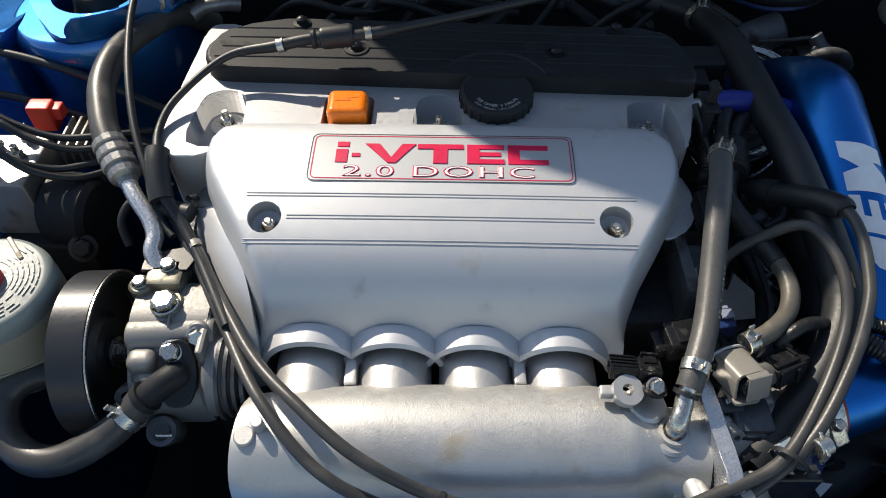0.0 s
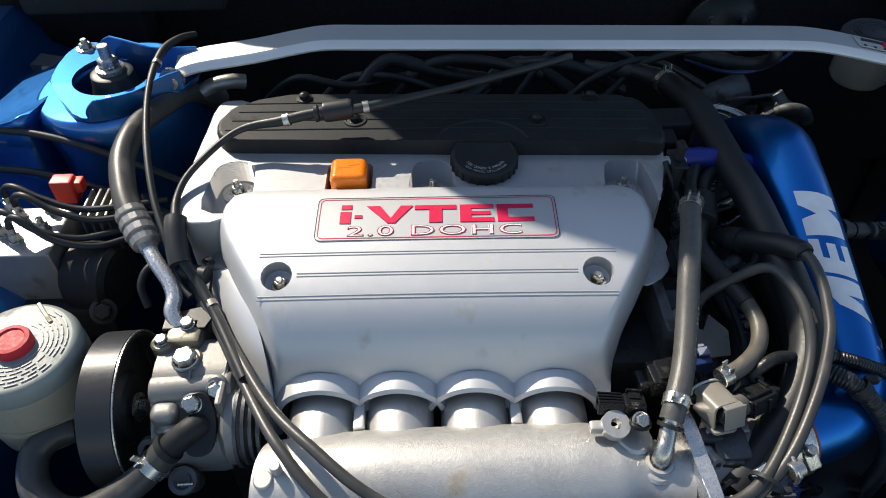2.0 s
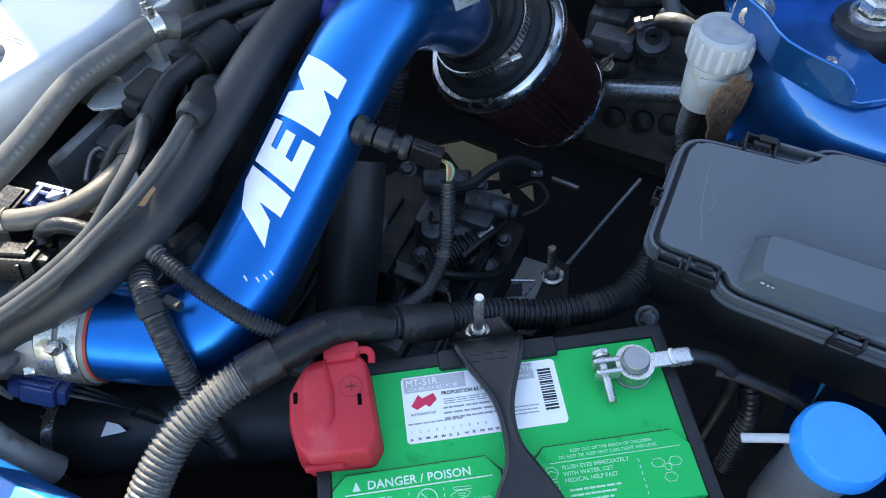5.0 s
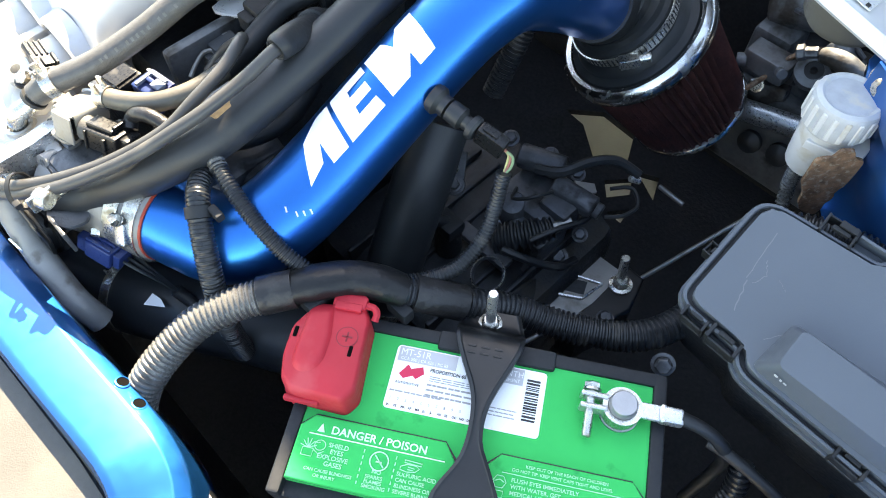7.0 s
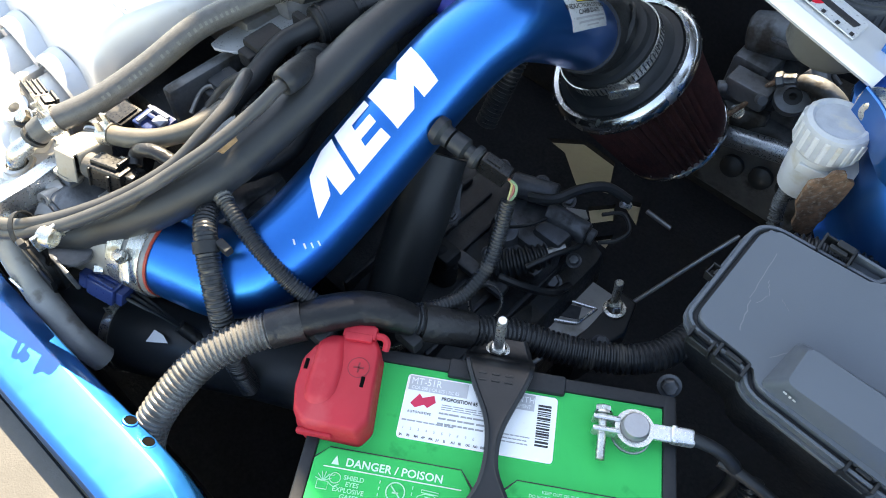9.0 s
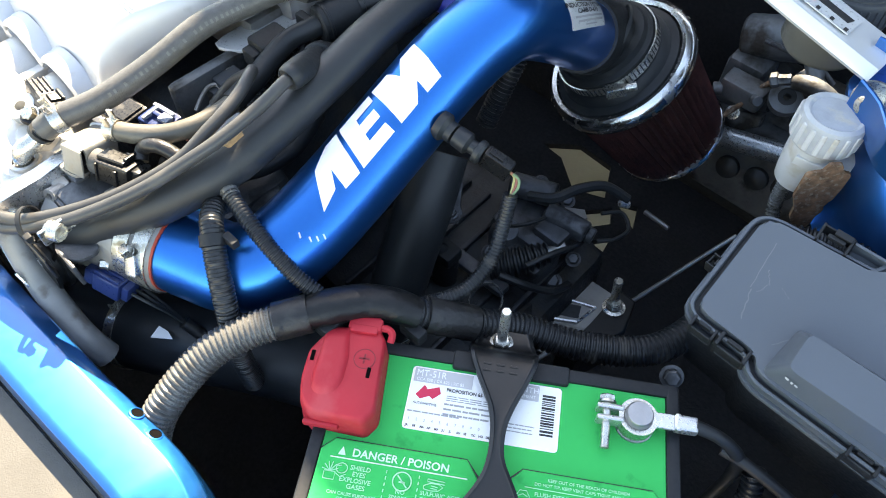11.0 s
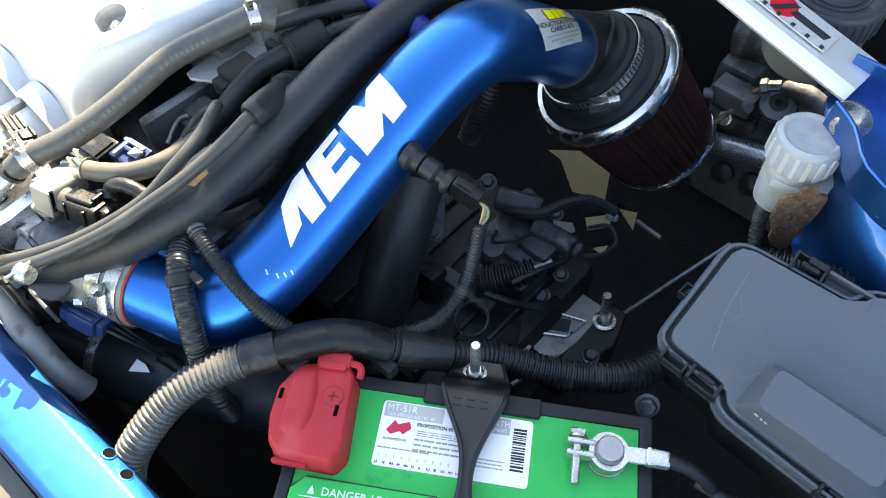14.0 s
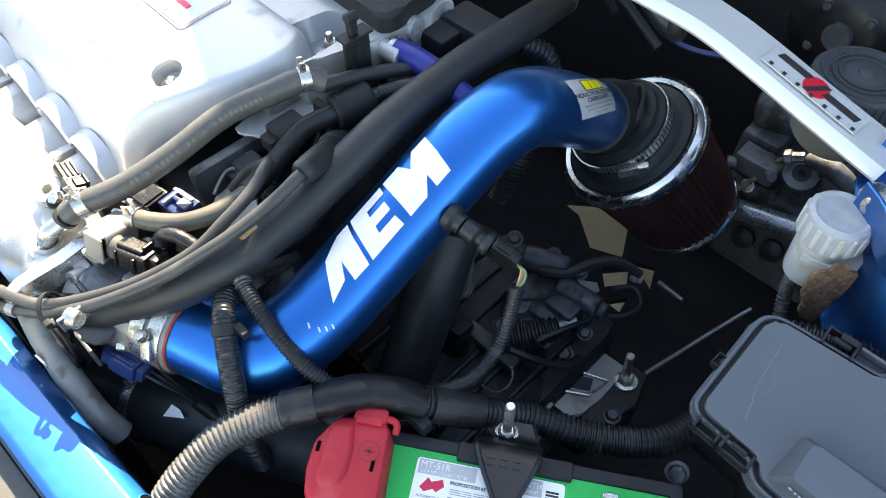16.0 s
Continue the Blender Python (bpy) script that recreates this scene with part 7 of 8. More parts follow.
part("ridge", box((0.033, 0.02, 0.804), (0.004, 0.03, 0.003), 0.001, pr @ Matrix.Rotation(radians(40), 4, "Z")), CREAM, psr)

# ---- brake modulator with its pipes ----
absu = thing("brake_modulator", (-0.405, 0.53, 0.68), "aluminium brake modulator block with black pipes", "brake modulator")
part("block", box((-0.425, 0.515, 0.752), (0.075, 0.075, 0.075), 0.004), ALLOY, absu)
part("motor", rod((-0.385, 0.5, 0.74), (-0.335, 0.49, 0.74), 0.037, seg=32), PLASTIC, absu)
part("controller", box((-0.40, 0.49, 0.70), (0.11, 0.06, 0.05), 0.006), PLASTIC, absu)
for k in range(4):
    part("fin", box((-0.376 + 0.009 * k, 0.557, 0.775), (0.003, 0.045, 0.03), 0.001), ALLOY, absu)
part("red_clip", join(box((-0.4035, 0.578, 0.792), (0.024, 0.018, 0.030), 0.003), box((-0.389, 0.58, 0.796), (0.012, 0.014, 0.014), 0.002)), RED_CLIP, absu, "bright red plastic clip")
for k, (x, y) in enumerate(((-0.452, 0.55), (-0.436, 0.535), (-0.446, 0.51), (-0.428, 0.50), (-0.408, 0.545), (-0.405, 0.515))):
    part("fitting", join(bolt((x, y, 0.789), (0, 0, 1), 0.006, 0.010, 1.2), rod((x, y, 0.799), (x, y, 0.806), 0.0035)), STEEL, absu)
for k, (x, y) in enumerate(((-0.452, 0.55), (-0.436, 0.535), (-0.446, 0.51), (-0.428, 0.50))):
    part("brake_pipe", tube([(x, y, 0.80), (x + 0.002, y + 0.002, 0.815), (x + 0.018, y - 0.004, 0.822), (x + 0.045, y - 0.012, 0.812 - 0.004 * k), (x + 0.08, y - 0.016 + 0.004 * k, 0.80 - 0.006 * k), (x + 0.12, y - 0.008 + 0.01 * k, 0.795 - 0.008 * k), (x + 0.16, y + 0.012, 0.785 - 0.01 * k)], 0.0036, 10), RUBBER, absu, "thin black brake pipe")
part("side_bolt", bolt((-0.345, 0.452, 0.732), (0.2, -0.7, 0.6), 0.009, 0.008, 1.5), DARK, absu)
for z, y in ((0.835, 0.625), (0.80, 0.60)):
    single("brake_pipe", tube([(-0.52, y + 0.01, z), (-0.45, y + 0.005, z - 0.004), (-0.38, y - 0.01, z - 0.016), (-0.31, y - 0.03, z - 0.035), (-0.27, y - 0.04, z - 0.05)], 0.0042, 10), RUBBER, "thin black brake pipe along the inner wing", "brake pipe", "brake pipes on the wing")
hose("wiring_loop", [(-0.285, 0.43, 0.76), (-0.292, 0.445, 0.775), (-0.285, 0.46, 0.785), (-0.268, 0.465, 0.785)], 0.004, RUBBER, "thin black looped wiring beside the pump", "wiring")

# ---- sensors and connectors round the throttle body ----
mapx = thing("pressure_sensor", (0.14, 0.275, 0.775), "black pressure sensor with an empty plug socket", "sensor")
MS = Matrix.Translation((0.142, 0.284, 0.789)) @ Matrix.Rotation(radians(-6), 4, "Z") @ Matrix.Rotation(radians(-20), 4, "X") @ Matrix.Scale(0.82, 4)
part("socket", join(box((-0.009, 0, 0.004), (0.026, 0.018, 0.003), 0.001, MS), box((-0.009, 0, -0.008), (0.026, 0.018, 0.003), 0.001, MS), box((-0.009, 0.008, -0.002), (0.026, 0.003, 0.012), 0.001, MS), box((-0.009, -0.008, -0.002), (0.026, 0.003, 0.012), 0.001, MS), box((-0.009, 0.0, -0.002), (0.022, 0.003, 0.004), 0.0005, MS)), CONNECTOR, mapx)
part("body", join(box((0.014, 0, -0.003), (0.022, 0.022, 0.018), 0.003, MS), box((0.014, 0.004, 0.0065), (0.012, 0.012, 0.004), 0.001, MS)), CONNECTOR, mapx)
for o in (-0.007, -0.0023, 0.0023, 0.007):
    part("socket_rib", box((-0.010, o, 0.0062), (0.024, 0.0018, 0.0022), 0.0005, MS, 1), CONNECTOR, mapx)
part("latch", join(box((0.014, -0.009, 0.008), (0.016, 0.003, 0.006), 0.0008, MS), box((0.014, 0.009, 0.008), (0.016, 0.003, 0.006), 0.0008, MS)), CONNECTOR, mapx)
part("screw", bolt(MS @ Vector((0.018, -0.018, -0.006)), (0.1, -0.5, 0.85), 0.0055, 0.006, 1.3), STEEL, mapx)
part("ear", rod(MS @ Vector((0.018, -0.018, -0.012)), MS @ Vector((0.018, -0.018, -0.006)), 0.009), CONNECTOR, mapx)

iac = thing("idle_control_valve", (0.23, 0.275, 0.765), "idle control valve under a pale steel saddle, with a black plug", "valve")
IM = Matrix.Translation((0.2194, 0.2767, 0.7918)) @ Matrix.Rotation(radians(15), 4, "Z") @ Matrix.Rotation(radians(-19), 4, "X")
YX = IM @ Matrix(((1, 0, 0, 0), (0, 0, 1, 0), (0, 1, 0, 0), (0, 0, 0, 1)))
part("core", join(lathe([(0, -0.0165), (0.0075, -0.0165), (0.0088, -0.0145), (0.0088, 0.016), (0, 0.016)], YX, 28), box((0, 0.002, -0.004), (0.018, 0.026, 0.012), 0.003, IM)), CONNECTOR, iac, "dark round valve core")
outer = soften([(-0.0122, -0.0105), (-0.0122, 0.004), (-0.0112, 0.0085), (-0.0075, 0.0108), (0.0075, 0.0108), (0.0112, 0.0085), (0.0122, 0.004), (0.0122, -0.003)], 3, closed=False)
inner_line = [(x * 0.87, z - 0.0016 * (z > 0)) for x, z in outer]
part("saddle", prism(outer + inner_line[::-1], -0.0125, 0.0155, 0.0, YX), SADDLE, iac, "pale zinc-coated saddle")
part("front_plate", join(box((0.0035, -0.0172, -0.0005), (0.0185, 0.0018, 0.0215), 0.0008, IM), box((0.0025, -0.0148, 0.0096), (0.0165, 0.0055, 0.002), 0.0008, IM)), SADDLE, iac)
part("foot", prism(corners([(-0.0135, -0.017), (0.004, -0.019), (0.009, -0.014), (0.006, -0.004), (-0.004, 0.002), (-0.0135, 0.004)], 0.003), -0.0135, -0.0112, 0.0005, IM), SADDLE, iac, "tab under the valve")
part("wire_clip", tube([IM @ Vector(q) for q in ((-0.0135, 0.016, -0.006), (-0.0138, 0.016, 0.004), (-0.0125, 0.0162, 0.0095), (-0.004, 0.0165, 0.0122), (0.006, 0.0165, 0.0122), (0.013, 0.0163, 0.0085))], 0.0011, 8), WHITE_NYLON, iac, "thin pale wire clip")
part("nipple", join(rod(IM @ Vector((0.0, 0.014, 0.003)), IM @ Vector((0.002, 0.034, 0.006)), 0.0062), rod(IM @ Vector((-0.0105, 0.012, 0.0)), IM @ Vector((-0.0105, 0.022, 0.001)), 0.0052)), CONNECTOR, iac)
IP = IM @ Matrix.Translation((0.0085, -0.006, -0.001)) @ Matrix.Rotation(radians(8), 4, "Z")
plug = part("plug", join(box((0.024, 0.0, -0.001), (0.028, 0.021, 0.017), 0.0025, IP), box((0.041, 0.001, 0.0), (0.008, 0.015, 0.012), 0.002, IP), box((0.022, -0.0005, 0.0088), (0.022, 0.013, 0.0035), 0.001, IP), box((0.0285, -0.011, -0.0015), (0.003, 0.003, 0.013), 0.0008, IP), box((0.013, -0.011, -0.001), (0.002, 0.002, 0.015), 0.0008, IP), box((0.032, 0.004, 0.011), (0.003, 0.016, 0.003), 0.0008, IP)), CONNECTOR, iac, "black wiring plug")
part("plug_neck", lathe([(0.0, 0.0), (0.0092, 0.0), (0.0092, 0.007), (0.008, 0.0085), (0, 0.0085)], axis_frame(IP @ Vector((0.004, 0.0, -0.0005)), IP.to_3x3() @ Vector((1, 0, 0))), 24), GREY_COVER, plug)
part("screw", bolt((0.2321, 0.2951, 0.775), (0, -0.1, 1), 0.0048, 0.004, 1.3), STEEL, iac)
part("plug_wire", tube([IP @ Vector((0.036, 0.008, 0.006)), IP @ Vector((0.034, 0.013, 0.012)), (0.262, 0.304, 0.806), (0.272, 0.309, 0.808), (0.287, 0.314, 0.803), (0.303, 0.318, 0.792)], 0.0052, 12), TAPE, plug, "taped wiring tail")
tps = thing("throttle_sensor", (0.205, 0.3, 0.77), "black throttle sensor with a dark blue plug", "sensor")
TM = Matrix.Translation((0.203, 0.328, 0.772)) @ Matrix.Rotation(radians(8), 4, "Z")
part("body", join(box((-0.014, -0.006, 0), (0.03, 0.026, 0.022), 0.003, TM), box((-0.03, -0.004, -0.006), (0.014, 0.02, 0.014), 0.003, TM)), CONNECTOR, tps)
part("cover_plate", box((-0.012, -0.006, 0.0115), (0.02, 0.02, 0.002), 0.0008, TM), CONNECTOR, tps)
part("plug", join(box((0.016, 0.004, 0.002), (0.028, 0.022, 0.018), 0.002, TM), box((0.018, 0.004, 0.0125), (0.02, 0.004, 0.004), 0.001, TM)), CONN_BLUE, tps, "dark blue wiring plug")
# pale bars paint the sun's highlights on the plug's blue edges
part("plug_glints", join(box((0.016, 0.010, 0.0135), (0.022, 0.003, 0.003), 0.0006, TM), box((0.010, 0.002, 0.0135), (0.003, 0.016, 0.003), 0.0006, TM), box((0.024, 0.004, 0.0135), (0.010, 0.008, 0.003), 0.0006, TM)), SUNLIT_EDGE, tps)
part("wires", join(*[tube([TM @ Vector(q) for q in ((0.029, 0.002 + 0.003 * k, 0.0), (0.035, 0.004 + 0.003 * k, 0.001), (0.037, 0.008 + 0.003 * k, -0.006))], 0.0008, 6) for k in range(3)]), WIRE_R, tps)
single("manifold_stay", join(prism([(-0.02, -0.016), (0.02, -0.022), (0.026, 0.0), (0.012, 0.02), (0.002, 0.006), (-0.014, 0.016), (-0.022, 0.004)], 0, 0.003, 0.0008, axis_frame((0.241, 0.368, 0.762), (0.15, -0.5, 0.8))), tube([(0.222, 0.362, 0.772), (0.217, 0.372, 0.776), (0.214, 0.382, 0.779), (0.217, 0.389, 0.779), (0.222, 0.389, 0.775)], 0.0018, 8)), ALLOY, "small grey stamped steel stay with a hook", "bracket")
PLUG = Matrix.Translation((0.2735, 0.236, 0.722)) @ Matrix.Rotation(radians(18), 4, "Z") @ Matrix.Rotation(radians(14), 4, "Y") @ Matrix.Rotation(radians(-20), 4, "X")
hp = thing("harness_plug", (0.277, 0.232, 0.70), "dark blue wiring plug hanging below the throttle", "plug")
part("body", join(box((0, 0, 0), (0.023, 0.025, 0.017), 0.002, PLUG), box((0.0025, 0, 0.0105), (0.012, 0.0065, 0.003), 0.0008, PLUG), box((0.0145, 0, 0), (0.006, 0.019, 0.013), 0.001, PLUG)), CONN_BLUE, hp)
for y in (-0.0095, -0.0045, 0.0045, 0.0095):
    part("rib", box((-0.001, y, 0.009), (0.021, 0.0022, 0.0025), 0.0006, PLUG), CONN_BLUE, hp)
part("socket", box((-0.0155, 0, 0), (0.008, 0.022, 0.015), 0.002, PLUG), CONN_BLUE, hp)
for o in (-0.005, 0.0, 0.005):
    part("wire", tube([PLUG @ Vector(q) for q in ((0.018, o, 0), (0.03, o * 0.8, -0.001), (0.045, 0.004 + o * 0.4, -0.008), (0.06, 0.01, -0.02))], 0.0013, 6), RUBBER, hp)
part("tail", tube([PLUG @ Vector(q) for q in ((0.056, 0.009, -0.017), (0.075, 0.014, -0.028), (0.10, 0.012, -0.03), (0.13, 0.0, -0.03))], 0.0055, 10), TAPE, hp)
hose("coolant_pipe", [(0.214, 0.204, 0.766), (0.224, 0.199, 0.745), (0.238, 0.196, 0.727), (0.258, 0.194, 0.712), (0.28, 0.194, 0.696), (0.292, 0.198, 0.675)], 0.0105, SLEEVE, "grey coolant hose dropping from the throttle")
single("cable_stay", join(box((0.262, 0.222, 0.785), (0.003, 0.02, 0.014), 0.001), rod((0.258, 0.22, 0.786), (0.268, 0.224, 0.786), 0.007)), STEEL, "plated steel cable stay beside the throttle", "bracket")

# dark fittings between the head and the throttle body
side = thing("injector_rail_harness", (0.235, 0.43, 0.72), "black injector harness with plugs beside the engine", "harness")
part("conduit", tube([(0.247, 0.53, 0.812), (0.243, 0.495, 0.806), (0.238, 0.46, 0.795), (0.236, 0.43, 0.783), (0.24, 0.405, 0.765), (0.25, 0.385, 0.74)], 0.0085, 14, 8, (0.0042, 0.0012)), LOOM, side)
part("plug", join(box((0.232, 0.437, 0.80), (0.022, 0.03, 0.02), 0.003), box((0.232, 0.42, 0.798), (0.016, 0.012, 0.014), 0.002)), PLASTIC, side)
part("plug", join(box((0.215, 0.40, 0.772), (0.02, 0.024, 0.022), 0.003), box((0.215, 0.386, 0.77), (0.014, 0.01, 0.014), 0.002)), PLASTIC_GREY, side)
part("branch", tube([(0.232, 0.452, 0.798), (0.243, 0.46, 0.80), (0.25, 0.45, 0.79), (0.252, 0.43, 0.775), (0.25, 0.41, 0.76)], 0.0034, 8), RUBBER, side)
part("clip", box((0.239, 0.47, 0.806), (0.02, 0.008, 0.014), 0.002), PLASTIC, side)
single("side_flap", prism(soften([(0.188, 0.412), (0.186, 0.44), (0.2, 0.488), (0.222, 0.486), (0.226, 0.45), (0.218, 0.428), (0.203, 0.414)], 2), 0.789, 0.7915, 0.0008), SILVER_FILM, "grey metal flap beside the engine cover", "bracket")
bracket = thing("head_side_bracket", (0.215, 0.43, 0.70), "grey cast bracket on the engine's side", "bracket")
part("web", join(box((0.205, 0.41, 0.755), (0.012, 0.11, 0.07), 0.004), box((0.222, 0.38, 0.735), (0.04, 0.012, 0.05), 0.003)), GEARBOX, bracket)
for y in (0.445, 0.405):
    part("bolt", bolt((0.2115, y, 0.775), (1, 0, 0.1), 0.006, 0.006, 1.4), ALLOY, bracket)
lower = thing("intake_lower_duct", (0.26, 0.36, 0.66), "dark plastic duct and brackets below the throttle", "duct")
part("duct", join(box((0.262, 0.345, 0.70), (0.06, 0.1, 0.05), 0.012), rod((0.25, 0.30, 0.71), (0.29, 0.38, 0.70), 0.02, seg=20)), DARK_IRON, lower)
part("pipe", tube([(0.225, 0.32, 0.745), (0.25, 0.335, 0.745), (0.275, 0.36, 0.742), (0.285, 0.40, 0.742), (0.275, 0.44, 0.75)], 0.008, 12), RUBBER, lower)
part("wire", tube([(0.245, 0.30, 0.76), (0.265, 0.325, 0.752), (0.28, 0.365, 0.756), (0.276, 0.41, 0.768)], 0.003, 8), RUBBER, lower)

# ---- right-hand engine side: breather clip, blue hose, conduits ----
clip = thing("hose_bracket", (0.235, 0.515, 0.80), "black plastic bracket with a clip on top", "bracket")
part("post", join(box((0.237, 0.514, 0.83), (0.004, 0.026, 0.05), 0.001, pose(0, 0, 0, 0, 0, 0)), box((0.239, 0.514, 0.828), (0.003, 0.006, 0.04), 0.001)), PLASTIC, clip)
part("head", join(box((0.236, 0.514, 0.857), (0.014, 0.03, 0.003), 0.001), box((0.236, 0.512, 0.866), (0.008, 0.008, 0.014), 0.002), rod((0.236, 0.507, 0.874), (0.236, 0.518, 0.874), 0.0045)), PLASTIC, clip)
bh = thing("blue_breather_hose", (0.3, 0.55, 0.80), "bright blue silicone breather hose", "hose")
part("hose", tube([(0.248, 0.55, 0.829), (0.272, 0.551, 0.83), (0.3, 0.5525, 0.8265), (0.33, 0.554, 0.817), (0.345, 0.555, 0.81)], 0.0105, 18), SILICONE_BLUE, bh)
part("end_band", ring((0.2455, 0.55, 0.829), (1, 0, 0), 0.0088, 0.006, 0.0012, 20), STEEL, bh)
vapour = thing("vacuum_tube", (0.26, 0.51, 0.81), "thin black vacuum tube beside the valve cover", "hose")
part("tube", tube([(0.243, 0.47, 0.834), (0.248, 0.49, 0.832), (0.258, 0.52, 0.828), (0.285, 0.575, 0.82)], 0.0062, 12), RUBBER, vapour)
coilplug = thing("harness_junction", (0.25, 0.63, 0.80), "black harness junction with corrugated conduit", "harness")
part("junction", join(box((0.262, 0.628, 0.815), (0.05, 0.035, 0.03), 0.004), box((0.245, 0.6, 0.805), (0.04, 0.03, 0.04), 0.004)), PLASTIC, coilplug)
part("conduit", tube([(0.285, 0.632, 0.82), (0.305, 0.645, 0.815), (0.325, 0.66, 0.80), (0.335, 0.655, 0.76), (0.335, 0.63, 0.72), (0.33, 0.60, 0.66)], 0.011, 14, 8, (0.0045, 0.002)), LOOM, coilplug)
single("side_wiring", tube([(0.231, 0.53, 0.842), (0.236, 0.508, 0.83), (0.245, 0.49, 0.81), (0.25, 0.46, 0.79), (0.24, 0.43, 0.76)], 0.0035, 8), RUBBER, "thin black wiring down the engine's side", "wiring")

# ---- harness over the gearbox, towards the battery ----
main = thing("main_harness", (0.39, 0.19, 0.55), "thick corrugated battery harness in worn conduit", "harness")
# this run's paler grey carries the sun that falls on it
part("conduit", tube([(0.394, 0.168, 0.60), (0.391, 0.17, 0.65), (0.3875, 0.18, 0.69), (0.3835, 0.201, 0.717), (0.3845, 0.241, 0.737), (0.395, 0.272, 0.745), (0.411, 0.300, 0.748)], 0.0125, 18, 8, (0.0038, 0.0013)), LOOM_DUSTY_LIT, main, "dusty conduit in a paler grey for the sun on it")
part("tape", tube([(0.404, 0.289, 0.7475), (0.411, 0.300, 0.7485), (0.417, 0.309, 0.7495)], 0.0138, 16, 5), TAPE, main, "wrapped black tape")
part("guide", tube([(0.414, 0.306, 0.749), (0.422, 0.32, 0.7495), (0.436, 0.342, 0.747), (0.452, 0.357, 0.741), (0.465, 0.366, 0.735)], [0.0142, 0.0165, 0.016, 0.0165, 0.0145], 12, 8, None, 0.78), GUIDE, main, "moulded black guide under tape", 40)
part("guide_clip", box((0.428, 0.318, 0.741), (0.018, 0.024, 0.014), 0.002), PLASTIC, main)
part("guide_end", box((0.47, 0.356, 0.728), (0.02, 0.01, 0.014), 0.002), PLASTIC, main)
part("rear_conduit", tube([(0.463, 0.365, 0.7355), (0.478, 0.381, 0.725), (0.492, 0.397, 0.713), (0.514, 0.424, 0.698), (0.55, 0.446, 0.689), (0.582, 0.468, 0.688), (0.602, 0.492, 0.688), (0.612, 0.53, 0.686), (0.614, 0.57, 0.68), (0.615, 0.595, 0.668), (0.615, 0.61, 0.645), (0.615, 0.615, 0.61)], 0.0122, 16, 8, (0.0042, 0.0016)), LOOM, main)
part("rear_tape", tube([(0.468, 0.370, 0.732), (0.479, 0.382, 0.7245), (0.4915, 0.3965, 0.7135)], 0.0137, 14, 5), TAPE, main)
b1 = thing("branch_conduit", (0.335, 0.29, 0.65), "black conduit hanging over the blue pipe", "conduit")
part("conduit", tube([(0.318, 0.318, 0.777), (0.323, 0.311, 0.785), (0.331, 0.302, 0.788), (0.343, 0.293, 0.785), (0.360, 0.281, 0.770), (0.376, 0.270, 0.745), (0.383, 0.264, 0.71), (0.384, 0.264, 0.66)], 0.0084, 14, 8, (0.0026, 0.0006)), LOOM, b1)
part("clip", join(ring((0.345, 0.2918, 0.784), (0.6, -0.45, -0.5), 0.0084, 0.008, 0.0012, 18), box((0.356, 0.299, 0.787), (0.012, 0.006, 0.007), 0.0012)), PLASTIC, b1)
b2 = thing("branch_conduit", (0.41, 0.32, 0.735), "thin black conduit lying over the blue pipe", "conduit")
part("conduit", tube([(0.312, 0.326, 0.786), (0.322, 0.323, 0.793), (0.345, 0.318, 0.7895), (0.372, 0.316, 0.778), (0.395, 0.318, 0.763), (0.415, 0.324, 0.75)], 0.0062, 12, 8, (0.0028, 0.0008)), LOOM, b2)
# pale sleeve over the dark conduit paints its sunlit end
part("sunlit_end", tube([(0.313, 0.3255, 0.787), (0.322, 0.323, 0.7935), (0.332, 0.3205, 0.7925)], 0.0066, 12, 6, (0.0036, 0.001)), LOOM_DUSTY_LIT, b2)
iat = thing("air_temperature_sensor", (0.43, 0.46, 0.785), "black air temperature sensor with coloured wires", "sensor")
part("stem", lathe([(0, 0), (0.008, 0), (0.0085, 0.011), (0.0055, 0.0135), (0.0055, 0.018), (0.0092, 0.019), (0.0092, 0.023), (0.0075, 0.025), (0, 0.025)], axis_frame((0.4085, 0.4655, 0.8005), (0.97, 0.12, -0.2)), 20), RUBBER, iat)
XM = axis_frame((0.433, 0.469, 0.7955), (0.95, 0.2, -0.27), 0)
part("plug", join(box((0, 0, 0.0115), (0.0105, 0.0165, 0.023), 0.0018, XM), box((0.0058, 0, 0.0115), (0.003, 0.010, 0.018), 0.0008, XM), box((0.0075, 0, 0.014), (0.0016, 0.005, 0.009), 0.0004, XM), box((0.0, 0.0088, 0.009), (0.006, 0.002, 0.012), 0.0005, XM), box((0.0, -0.0088, 0.009), (0.006, 0.002, 0.012), 0.0005, XM)), CONNECTOR, iat)
for mt, o in ((WIRE_Y, -0.002), (WIRE_R, 0.0), (WIRE_G, 0.002)):
    part("wire", tube([(0.455 + o, 0.4735, 0.7895), (0.4605 + o, 0.4735, 0.7875), (0.4635 + o, 0.469, 0.784), (0.4645, 0.462, 0.779)], 0.0011, 6), mt, iat)
part("conduit", tube([(0.4645, 0.463, 0.782), (0.469, 0.452, 0.762), (0.474, 0.438, 0.745), (0.4755, 0.42, 0.734), (0.473, 0.4, 0.7305), (0.46, 0.372, 0.735), (0.443, 0.356, 0.741)], 0.0058, 12, 8, (0.0028, 0.0008)), LOOM, iat)

